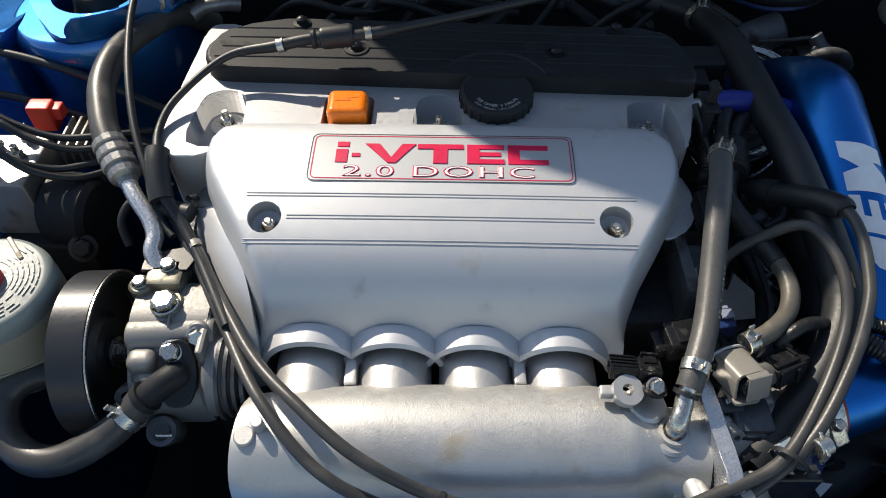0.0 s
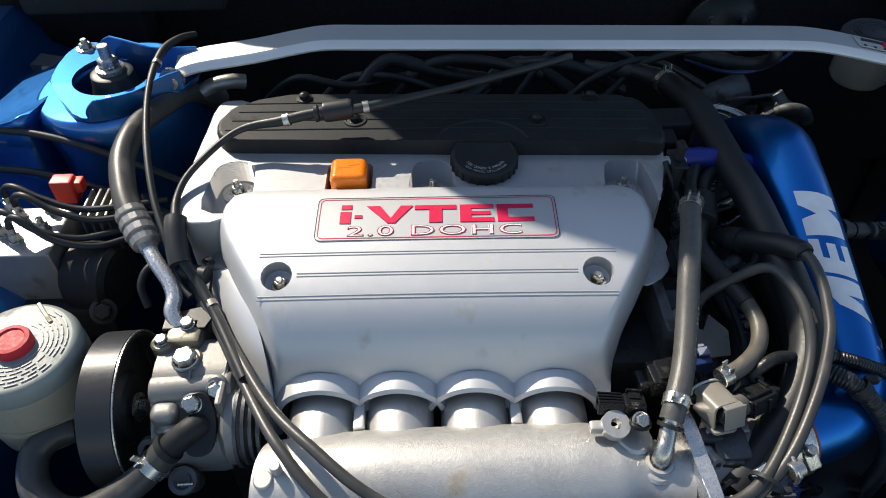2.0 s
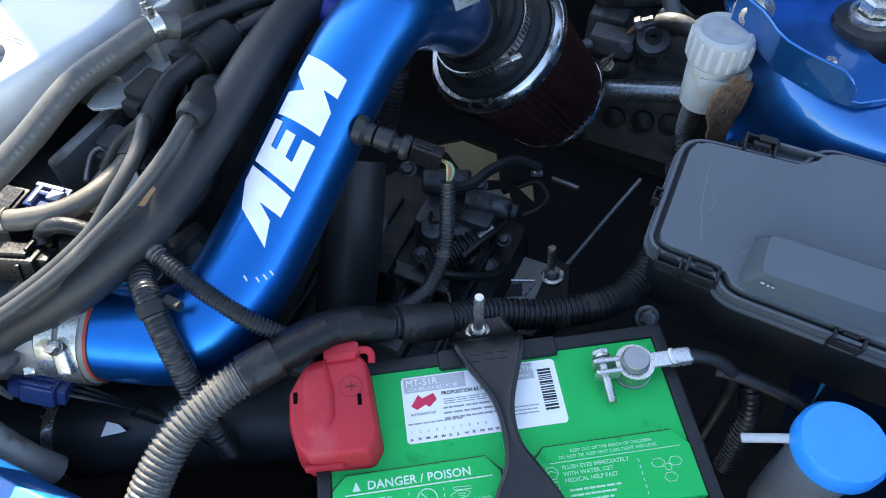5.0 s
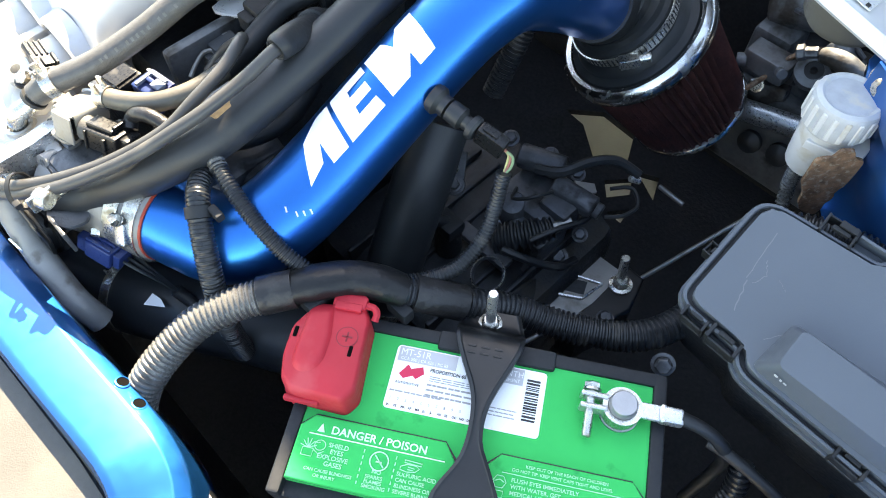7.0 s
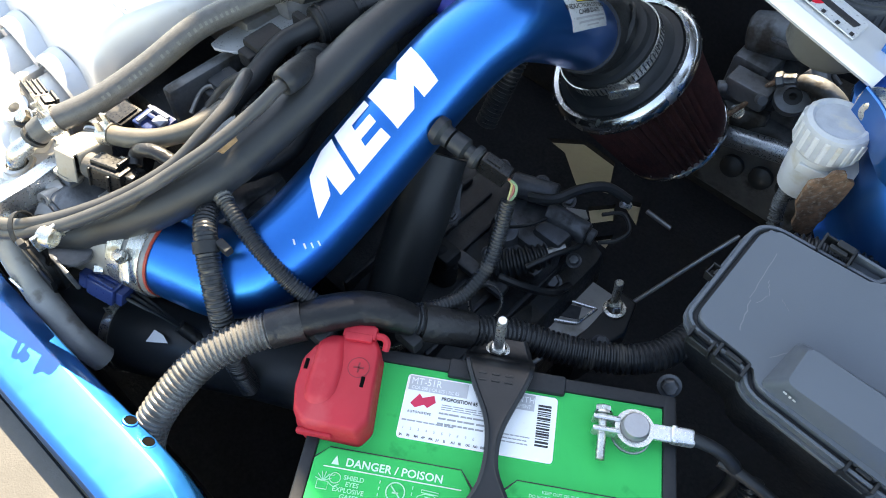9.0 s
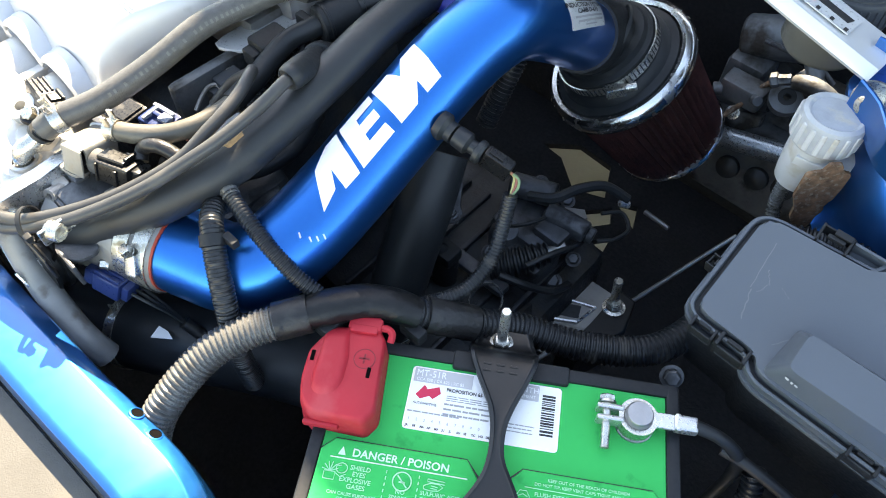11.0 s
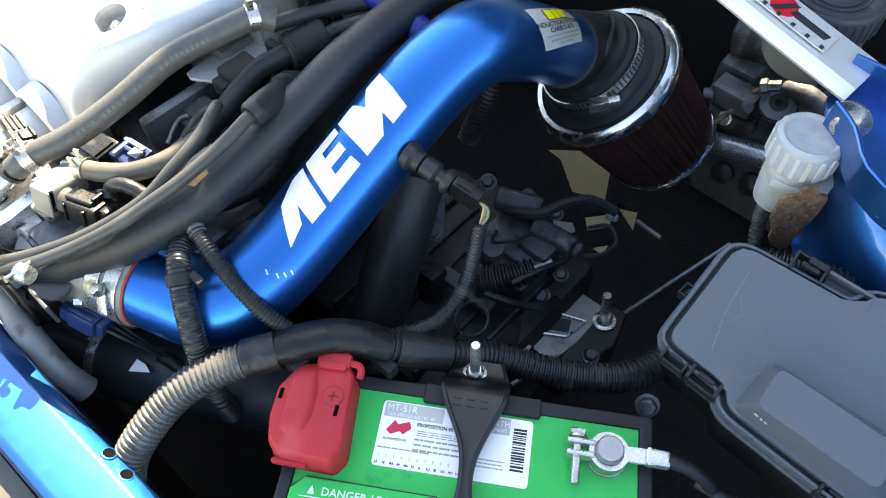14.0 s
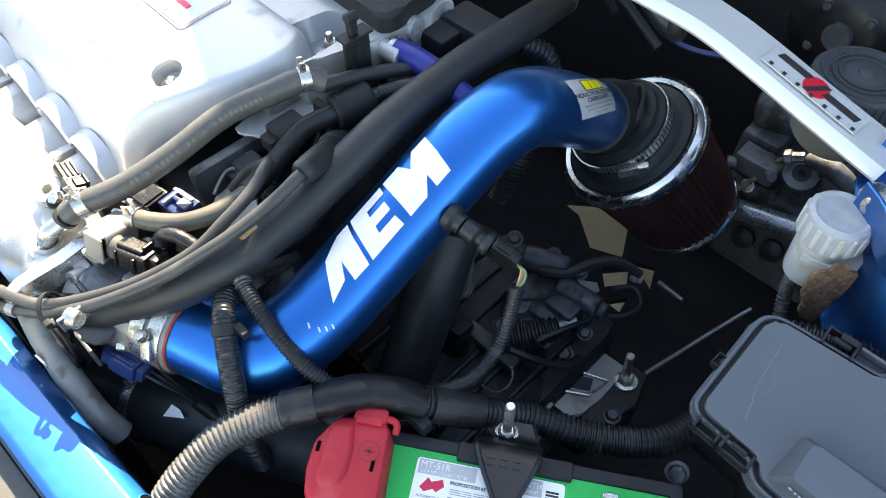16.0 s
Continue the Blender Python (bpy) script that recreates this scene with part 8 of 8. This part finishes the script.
hose("negative_cable", [(0.654, 0.4305, 0.7325), (0.668, 0.4365, 0.729), (0.68, 0.4405, 0.721), (0.688, 0.443, 0.708), (0.692, 0.444, 0.68), (0.69, 0.43, 0.63)], [0.0048, 0.0045, 0.0045, 0.0052, 0.0045, 0.0045], RUBBER, "black battery cable from the negative clamp", "cable")
hose("earth_wire", [(0.676, 0.44, 0.712), (0.69, 0.442, 0.712), (0.71, 0.444, 0.708), (0.735, 0.446, 0.70), (0.755, 0.45, 0.68)], 0.0042, RUBBER, "thin black earth wire beside the battery", "wire")
hose("conduit", [(0.70, 0.45, 0.70), (0.706, 0.442, 0.69), (0.71, 0.432, 0.67), (0.712, 0.42, 0.62)], 0.008, LOOM, "black conduit dropping below the fuse box", "conduit", ribs=(0.004, 0.0015))
single("bonnet_rod", tube([(0.492, 0.488, 0.50), (0.511, 0.5816, 0.484), (0.529, 0.668, 0.475), (0.5485, 0.748, 0.478), (0.566, 0.80, 0.492)], 0.0026, 12, 6), ALLOY, "thin grey metal rod low behind the battery", "rod")
hose_with_clamps("radiator_hose", [(0.2, 0.205, 0.62), (0.26, 0.23, 0.635), (0.315, 0.258, 0.645), (0.37, 0.292, 0.643), (0.42, 0.32, 0.635), (0.48, 0.35, 0.61)], 0.034, RUBBER, "wide black radiator hose low in the bay", (1,), seg=24)
hose_with_clamps("lower_radiator_hose", [(0.36, 0.50, 0.72), (0.372, 0.47, 0.69), (0.38, 0.435, 0.64), (0.385, 0.40, 0.57), (0.38, 0.38, 0.48)], 0.026, RUBBER, "black coolant hose running down behind the pipe", (3,), seg=22)
# thin white four-sided plate on top of the hose
single("white_patch", prism([(0.0, 0.0), (0.017, 0.004), (0.010, 0.009), (0.001, 0.011)], 0, 0.0008, 0, Matrix.Translation((0.306, 0.229, 0.6795)) @ Matrix.Rotation(radians(25), 4, "Z")), PAPER, "small white four-sided patch on the hose", "scrap")


# ---- gearbox and dark fittings low in the bay ----
gear = thing("gearbox", (0.42, 0.56, 0.3), "grimy dark alloy gearbox below the intake pipe", "gearbox")
part("case", join(box((0.36, 0.54, 0.41), (0.24, 0.26, 0.22), 0.03), rod((0.28, 0.5, 0.44), (0.47, 0.5, 0.44), 0.09, seg=28), rod((0.32, 0.61, 0.45), (0.45, 0.61, 0.45), 0.075, seg=28), box((0.35, 0.6, 0.5), (0.12, 0.14, 0.06), 0.02)), DARK, gear)
for k in range(6):
    part("case_rib", box((0.30 + 0.03 * k, 0.52, 0.52), (0.006, 0.2, 0.03), 0.002), DARK, gear)
part("selector_housing", join(box((0.405, 0.60, 0.545), (0.075, 0.06, 0.05), 0.01), box((0.425, 0.575, 0.535), (0.05, 0.05, 0.05), 0.008)), DARK_IRON, gear)
part("slave_cylinder", join(rod((0.412, 0.613, 0.578), (0.460, 0.621, 0.574), 0.0125, seg=20), rod((0.46, 0.621, 0.574), (0.468, 0.6225, 0.573), 0.009), box((0.432, 0.60, 0.565), (0.036, 0.03, 0.028), 0.006)), DARK_IRON, gear)
part("shift_shaft", rod((0.362, 0.614, 0.582), (0.41, 0.632, 0.584), 0.0135, seg=20), DARK_IRON, gear)
part("breather_dome", lathe([(0.0, 0.022), (0.012, 0.02), (0.019, 0.01), (0.021, -0.005), (0.021, -0.03)], axis_frame((0.392, 0.575, 0.55), (0.1, -0.25, 0.95)), 28), DARK_IRON, gear)
part("boot", tube([(0.405, 0.532, 0.552), (0.418, 0.545, 0.557), (0.430, 0.559, 0.562), (0.442, 0.578, 0.566)], [0.0165, 0.0175, 0.0155, 0.012], 20, 8, (0.0065, 0.003)), RUBBER, gear)
part("boot_rod", rod((0.442, 0.578, 0.566), (0.452, 0.596, 0.569), 0.0055), ALLOY, gear)
part("release_lever", join(box((0.40, 0.522, 0.545), (0.07, 0.018, 0.01), 0.004), ring((0.43, 0.497, 0.553), (-0.1, -0.45, 0.85), 0.0165, 0.006, 0.002, 28)), DARK_IRON, gear)
part("snap_ring", ring((0.430, 0.496, 0.556), (-0.1, -0.45, 0.85), 0.0175, 0.0012, 0.0012, 32), STEEL, gear)
part("sensor_stay", join(prism([(-0.012, -0.02), (0.012, -0.02), (0.01, 0.024), (-0.004, 0.028)], 0, 0.003, 0.0006, axis_frame((0.350, 0.527, 0.615), (0.35, -0.55, 0.75))), lathe([(0, 0), (0.0095, 0), (0.0095, 0.002), (0, 0.003)], axis_frame((0.364, 0.516, 0.622), (0.2, -0.5, 0.8)), 20)), DARK_IRON, gear)
part("stay_edge", rod((0.336, 0.541, 0.62), (0.352, 0.527, 0.624), 0.0042, seg=10), STEEL, gear)
for at, r in (((0.364, 0.514, 0.624), 0.0055), ((0.454, 0.583, 0.517), 0.0075), ((0.396, 0.54, 0.56), 0.006), ((0.41, 0.66, 0.55), 0.006), ((0.335, 0.63, 0.572), 0.007), ((0.38, 0.645, 0.57), 0.0065), ((0.462, 0.602, 0.548), 0.006), ((0.35, 0.5, 0.545), 0.006)):
    part("bolt", bolt(at, (0.1, -0.35, 0.9), r, r * 0.9, 1.4), DARK_IRON, gear)
part("cable_plate", prism([(0.416, 0.645), (0.434, 0.657), (0.443, 0.650), (0.437, 0.634)], 0.556, 0.559, 0.0006), ALLOY, gear, "dull alloy plate")
part("cable_strip", box((0, 0, 0), (0.008, 0.05, 0.003), 0.0008, Matrix.Translation((0.478, 0.512, 0.498)) @ Matrix.Rotation(radians(4), 4, "Z")), ALLOY, gear, "dull alloy strip")
part("lower_gusset", prism([(0.471, 0.572), (0.495, 0.531), (0.482, 0.527), (0.462, 0.55)], 0.468, 0.472, 0.0008), ALLOY, gear)
part("speed_sensor", join(rod((0.37, 0.500, 0.53), (0.37, 0.500, 0.575), 0.014), box((0.372, 0.497, 0.582), (0.03, 0.024, 0.018), 0.005), rod((0.372, 0.497, 0.585), (0.36, 0.48, 0.6), 0.007)), PLASTIC, gear)
part("sensor_wire", tube([(0.36, 0.48, 0.6), (0.35, 0.47, 0.59), (0.345, 0.485, 0.56), (0.36, 0.505, 0.55), (0.385, 0.50, 0.565)], 0.0016, 6), RUBBER, gear)
for pts, r in (([(0.395, 0.60, 0.60), (0.418, 0.612, 0.605), (0.430, 0.640, 0.606), (0.447, 0.664, 0.603), (0.47, 0.676, 0.59)], 0.0055), ([(0.459, 0.645, 0.585), (0.473, 0.663, 0.582), (0.490, 0.652, 0.58), (0.488, 0.632, 0.58), (0.474, 0.62, 0.575)], 0.0022), ([(0.385, 0.585, 0.572), (0.395, 0.568, 0.58), (0.412, 0.578, 0.588), (0.42, 0.60, 0.585)], 0.002), ([(0.44, 0.545, 0.575), (0.452, 0.572, 0.58), (0.46, 0.604, 0.57), (0.457, 0.63, 0.56)], 0.0032), ([(0.425, 0.52, 0.57), (0.45, 0.535, 0.56), (0.468, 0.56, 0.54), (0.47, 0.59, 0.52)], 0.0045)):
    part("small_line", tube(pts, r, 8), RUBBER, gear)
part("line_end", rod((0.4655, 0.668, 0.588), (0.473, 0.676, 0.583), 0.004), MACHINED, gear)
mount = thing("gearbox_mount", (0.51, 0.58, 0.4), "silver stamped gearbox mount with a tall stud", "engine mount")
part("plate", prism([(-0.014, 0.04), (0.026, 0.042), (0.028, 0.004), (0.02, -0.05), (-0.006, -0.05), (-0.03, -0.046), (-0.033, -0.004)], 0, 0.003, 0.0006, Matrix.Translation((0.485, 0.59, 0.488))), ALLOY, mount)
part("groove_edge", rod((0.456, 0.583, 0.4925), (0.503, 0.604, 0.4925), 0.0016, seg=8), MACHINED, mount)
part("groove_edge", rod((0.458, 0.548, 0.4925), (0.499, 0.575, 0.4925), 0.0022, seg=8), MACHINED, mount)
part("groove_edge", rod((0.499, 0.575, 0.4925), (0.503, 0.604, 0.4925), 0.0016, seg=8), MACHINED, mount)
# flat dark patch on the plate, painting the shade of a recess
part("recess", prism([(0.460, 0.558), (0.497, 0.580), (0.490, 0.595), (0.462, 0.578)], 0.490, 0.4916, 0.0), DARK, mount)
part("arm", prism([(0.508, 0.642), (0.532, 0.641), (0.545, 0.60), (0.527, 0.534), (0.505, 0.531), (0.515, 0.58)], 0.44, 0.494, 0.004), BLACK_STEEL, mount)
part("stud", join(rod((0.518, 0.616, 0.48), (0.512, 0.617, 0.543), 0.0048), bolt((0.518, 0.616, 0.4945), (-0.1, 0, 1), 0.0085, 0.011, 1.5)), STEEL, mount)
part("side_bolt", bolt((0.532, 0.572, 0.494), (0, 0, 1), 0.007, 0.006, 1.4), DARK_IRON, mount)
steer = thing("steering_column_joint", (0.54, 0.78, 0.55), "dark steering shaft and master cylinder fittings", "steering joint")
part("shaft", rod((0.468, 0.858, 0.556), (0.600, 0.862, 0.592), 0.0125, seg=20), mat("silver_shaft", (0.3, 0.32, 0.34), 0.32, 0.8, 0.1, 60), steer, "silver tube")
part("housing", box((0.515, 0.955, 0.575), (0.14, 0.07, 0.06), 0.014), GEARBOX, steer)
part("rack_block", box((0.525, 0.91, 0.50), (0.16, 0.05, 0.12), 0.01), GEARBOX, steer)
part("end_block", box((0.465, 0.935, 0.59), (0.05, 0.05, 0.07), 0.01), GEARBOX, steer)
part("end_block", box((0.57, 0.94, 0.60), (0.06, 0.05, 0.05), 0.01), GEARBOX, steer)
part("cylinder", rod((0.44, 0.95, 0.63), (0.51, 0.96, 0.655), 0.026, seg=20), GEARBOX, steer)
for k in range(4):
    part("housing_rib", box((0.455 + 0.028 * k, 0.918, 0.60), (0.005, 0.03, 0.03), 0.0015), GEARBOX, steer)
part("eye", lathe([(0.010, -0.008), (0.019, -0.008), (0.019, 0.008), (0.010, 0.008)], axis_frame((0.527, 0.884, 0.63), (0.1, -0.55, 0.8)), 28, closed=True), GEARBOX, steer)
part("bush", lathe([(0.004, -0.006), (0.010, -0.006), (0.010, 0.006), (0.004, 0.006)], axis_frame((0.527, 0.884, 0.63), (0.1, -0.55, 0.8)), 20, closed=True), RUBBER, steer)
part("banjo", join(rod((0.545, 0.885, 0.66), (0.53, 0.90, 0.68), 0.010), rod((0.555, 0.88, 0.655), (0.53, 0.895, 0.662), 0.013)), GEARBOX, steer)
part("brake_line", tube([(0.475, 0.85, 0.585), (0.49, 0.87, 0.61), (0.50, 0.89, 0.63), (0.515, 0.92, 0.63)], 0.003, 8), RUST, steer)
part("brake_line", tube([(0.47, 0.93, 0.65), (0.50, 0.91, 0.665), (0.53, 0.90, 0.675), (0.56, 0.90, 0.66)], 0.003, 8), DARK_IRON, steer)
part("valve_body", join(box((0.482, 0.882, 0.615), (0.052, 0.03, 0.026), 0.005, pose(0, 0, 0, 0, 0, 0)), rod((0.462, 0.87, 0.612), (0.452, 0.865, 0.61), 0.008), rod((0.50, 0.868, 0.622), (0.506, 0.86, 0.628), 0.006)), GEARBOX, steer, "cast valve body")
part("elbow", tube([(0.528, 0.88, 0.657), (0.542, 0.876, 0.664), (0.556, 0.874, 0.664), (0.572, 0.876, 0.657), (0.585, 0.88, 0.64)], [0.008, 0.010, 0.011, 0.010, 0.009], 16), GEARBOX, steer, "dull alloy elbow")
part("union", join(rod((0.512, 0.872, 0.655), (0.524, 0.876, 0.660), 0.006, seg=6), rod((0.506, 0.87, 0.652), (0.513, 0.8725, 0.656), 0.0085, seg=6)), DARK_IRON, steer)
part("lower_arm", prism([(0.47, 0.565), (0.488, 0.592), (0.515, 0.60), (0.518, 0.585), (0.50, 0.572), (0.486, 0.556)], 0, 0.012, 0.003, Matrix(((1, 0, 0, 0), (0, 0, -1, 0.885), (0, 1, 0, 0), (0, 0, 0, 1)))), GEARBOX, steer)
part("pipe_bolt", bolt((0.483, 0.872, 0.588), (0.1, -1, 0.4), 0.006, 0.006, 1.4), STEEL, steer)
for at in ((0.505, 0.878, 0.505), (0.542, 0.878, 0.512), (0.575, 0.878, 0.52)):
    part("bolt", lathe([(0, 0), (0.015, 0), (0.014, 0.005), (0.007, 0.009), (0, 0.009)], axis_frame(at, (0, -1, 0.3)), 20), RUBBER, steer)
single("stay_rod", rod((0.468, 0.749, 0.5), (0.503, 0.747, 0.5), 0.003, seg=8), ALLOY, "short bright rod low behind the gearbox", "rod")
mc = thing("brake_fluid_reservoir", (0.55, 0.79, 0.76), "cloudy brake fluid reservoir with black ribbed cap", "reservoir")
part("tank", (lathe([(0, 0.785), (0.03, 0.785), (0.035, 0.792), (0.035, 0.822), (0.034, 0.83), (0, 0.832)], Matrix.Translation((0.552, 0.765, 0.0)), 40)), mat("smoky_tank_plastic", (0.13, 0.125, 0.11), 0.42, 0.0, 0.1, 40), mc)
part("cap", lathe([(0.036, 0.828), (0.038, 0.83), (0.038, 0.848), (0.036, 0.851), (0.028, 0.8515), (0.026, 0.8505), (0.016, 0.8505), (0.014, 0.852), (0, 0.852)], Matrix.Translation((0.552, 0.765, 0.0)), 48), PLASTIC_GREY, mc)
part("cap_ribs", join(*[box((0.038, 0, 0.839), (0.002, 0.002, 0.018), 0.0005, Matrix.Translation((0.552, 0.765, 0)) @ Matrix.Rotation(radians(a), 4, "Z"), 1) for a in range(0, 360, 10)]), PLASTIC_GREY, mc)
CM = Matrix.Translation((0.552, 0.765, 0))
for r in (0.0185, 0.0235, 0.0315):
    part("cap_ring", lathe([(r, 0.850), (r + 0.0003, 0.8525), (r + 0.0014, 0.8525), (r + 0.0017, 0.850)], CM, 48), PLASTIC_GREY, mc, "raised ring on the cap")
part("cap_words", join(*[box((0.0275, 0, 0.8513), (0.0022, 0.0012, 0.0012), 0.0002, CM @ Matrix.Rotation(radians(9 * k), 4, "Z"), 1) for k in range(40) if k % 10 > 1]), PLASTIC_GREY, mc, "raised unreadable print")
part("cap_centre", lathe([(0.006, 0.8515), (0.0055, 0.8535), (0.004, 0.854), (0, 0.854)], CM, 24), PLASTIC_GREY, mc)

# dark pipes and wires along the bulkhead
rng = random.Random(8)
for k in range(9):
    x0 = -0.22 + 0.055 * k
    z = 0.80 - 0.03 * rng.random()
    pts = [(x0, 0.74 + 0.05 * rng.random(), z - 0.03), (x0 + 0.05, 0.76 + 0.06 * rng.random(), z + 0.02 * rng.random()), (x0 + 0.12, 0.75 + 0.08 * rng.random(), z + 0.03 * rng.random()), (x0 + 0.2, 0.78 + 0.05 * rng.random(), z - 0.02)]
    hose("bulkhead_pipe", pts, 0.004 + 0.005 * rng.random(), RUBBER, "dark pipe along the bulkhead behind the engine", "pipe", "bulkhead pipes")
hose("blue_wiring_tube", [(0.335, 0.80, 0.80), (0.37, 0.77, 0.80), (0.41, 0.765, 0.80), (0.45, 0.785, 0.80), (0.48, 0.81, 0.80)], 0.0024, CONN_BLUE, "thin dark blue tube behind the filter", "tube")
hose("brake_booster_hose", [(0.33, 0.79, 0.815), (0.38, 0.755, 0.82), (0.405, 0.735, 0.83), (0.41, 0.72, 0.85), (0.40, 0.74, 0.87)], 0.008, RUBBER, "black booster hose behind the filter")
boost = thing("brake_booster", (0.47, 1.035, 0.72), "round black brake booster on the bulkhead", "brake booster")
BA = axis_frame((0.47, 1.035, 0.72), (0, -1, 0.1))
part("shell", lathe([(0, 0), (0.05, 0), (0.06, 0.01), (0.06, 0.02), (0.045, 0.03), (0.03, 0.035), (0, 0.035)], BA, 36), BLACK_STEEL, boost)
part("crimped_rim", lathe([(0.0595, 0.010), (0.0635, 0.011), (0.0640, 0.015), (0.0635, 0.019), (0.0595, 0.020)], BA, 36), BLACK_STEEL, boost)
part("centre_boss", lathe([(0.016, 0.034), (0.016, 0.041), (0.0145, 0.043), (0, 0.043)], BA, 28), DARK_IRON, boost)
for a in (45, 135, 225, 315):
    part("stud", bolt(BA @ Vector((0.035 * math.cos(radians(a)), 0.035 * math.sin(radians(a)), 0.032)), (0, -1, 0.1), 0.005, 0.005, 1.3), DARK_IRON, boost)
hose("pale_hose", [(-0.275, 0.705, 0.828), (-0.262, 0.715, 0.832), (-0.24, 0.72, 0.834), (-0.225, 0.725, 0.83)], 0.009, ALLOY, "short grey hose fitting under the brace", "hose fitting")

# ---- front corner: washer filler, warning label, latch bolts ----
wash = thing("washer_filler", (0.752, 0.408, 0.6), "washer filler neck with light blue cap", "washer filler")
part("cap", lathe([(0.026, 0.724), (0.0275, 0.727), (0.0275, 0.737), (0.025, 0.741), (0.01, 0.7415), (0, 0.7405)], Matrix.Translation((0.752, 0.408, 0)), 40), WASHER_BLUE, wash, "light blue snap cap")
part("neck", lathe([(0.0, 0.62), (0.019, 0.62), (0.021, 0.66), (0.022, 0.726), (0, 0.726)], Matrix.Translation((0.752, 0.408, 0)), 28), mat("smoky_nylon", (0.16, 0.19, 0.23), 0.35), wash)
part("strap", rod((0.728, 0.405, 0.726), (0.70, 0.396, 0.718), 0.003), WHITE_NYLON, wash)
lm = Matrix.Translation((0.592, 0.155, 0.7284)) @ Matrix.Rotation(radians(35), 4, "Z")
notice = thing("warning_label", (0.585, 0.175, 0.7284), "white printed warning label on blue paint", "label")
part("film", prism(rounded(0.0, 0.0, 0.07, 0.042, 0.002), 0, 0.0004, 0, lm), PAPER, notice)
part("heading", text_bm("AIR CONDITIONER SYSTEM", 0.0042, lm @ Matrix.Translation((0.003, 0.0345, 0.0005)), 0.0001), BLACK_INK, notice)
part("small_print", flat_shapes(bars(0.004, 0.030, 0.066, 7, 0.004, 0.0014, random.Random(4)), lm, 0.0006), GREY_INK, notice)
single("latch_arm", prism(soften([(0.687, 0.262), (0.691, 0.277), (0.702, 0.283), (0.713, 0.279), (0.724, 0.258), (0.736, 0.215), (0.725, 0.19), (0.69, 0.19), (0.685, 0.225)], 3), 0.728, 0.7335, 0.0015), BLACK_STEEL, "black stamped arm bolted to the front panel", "bracket")
for x, y, z in ((0.533, 0.16, 0.7282), (0.702, 0.268, 0.7337)):
    single("panel_bolt", bolt((x, y, z), (0, 0, 1), 0.0075, 0.006, 1.7), STEEL, "plated flange bolt on the front panel", "bolt", "panel bolts")
single("bump_stop", lathe([(0.012, 0), (0.012, 0.01), (0.0105, 0.014), (0.006, 0.0155), (0, 0.0155)], Matrix.Translation((0.566, 0.145, 0.728)), 24), RUBBER_GREY, "grey rubber bump stop on the front panel", "bump stop")
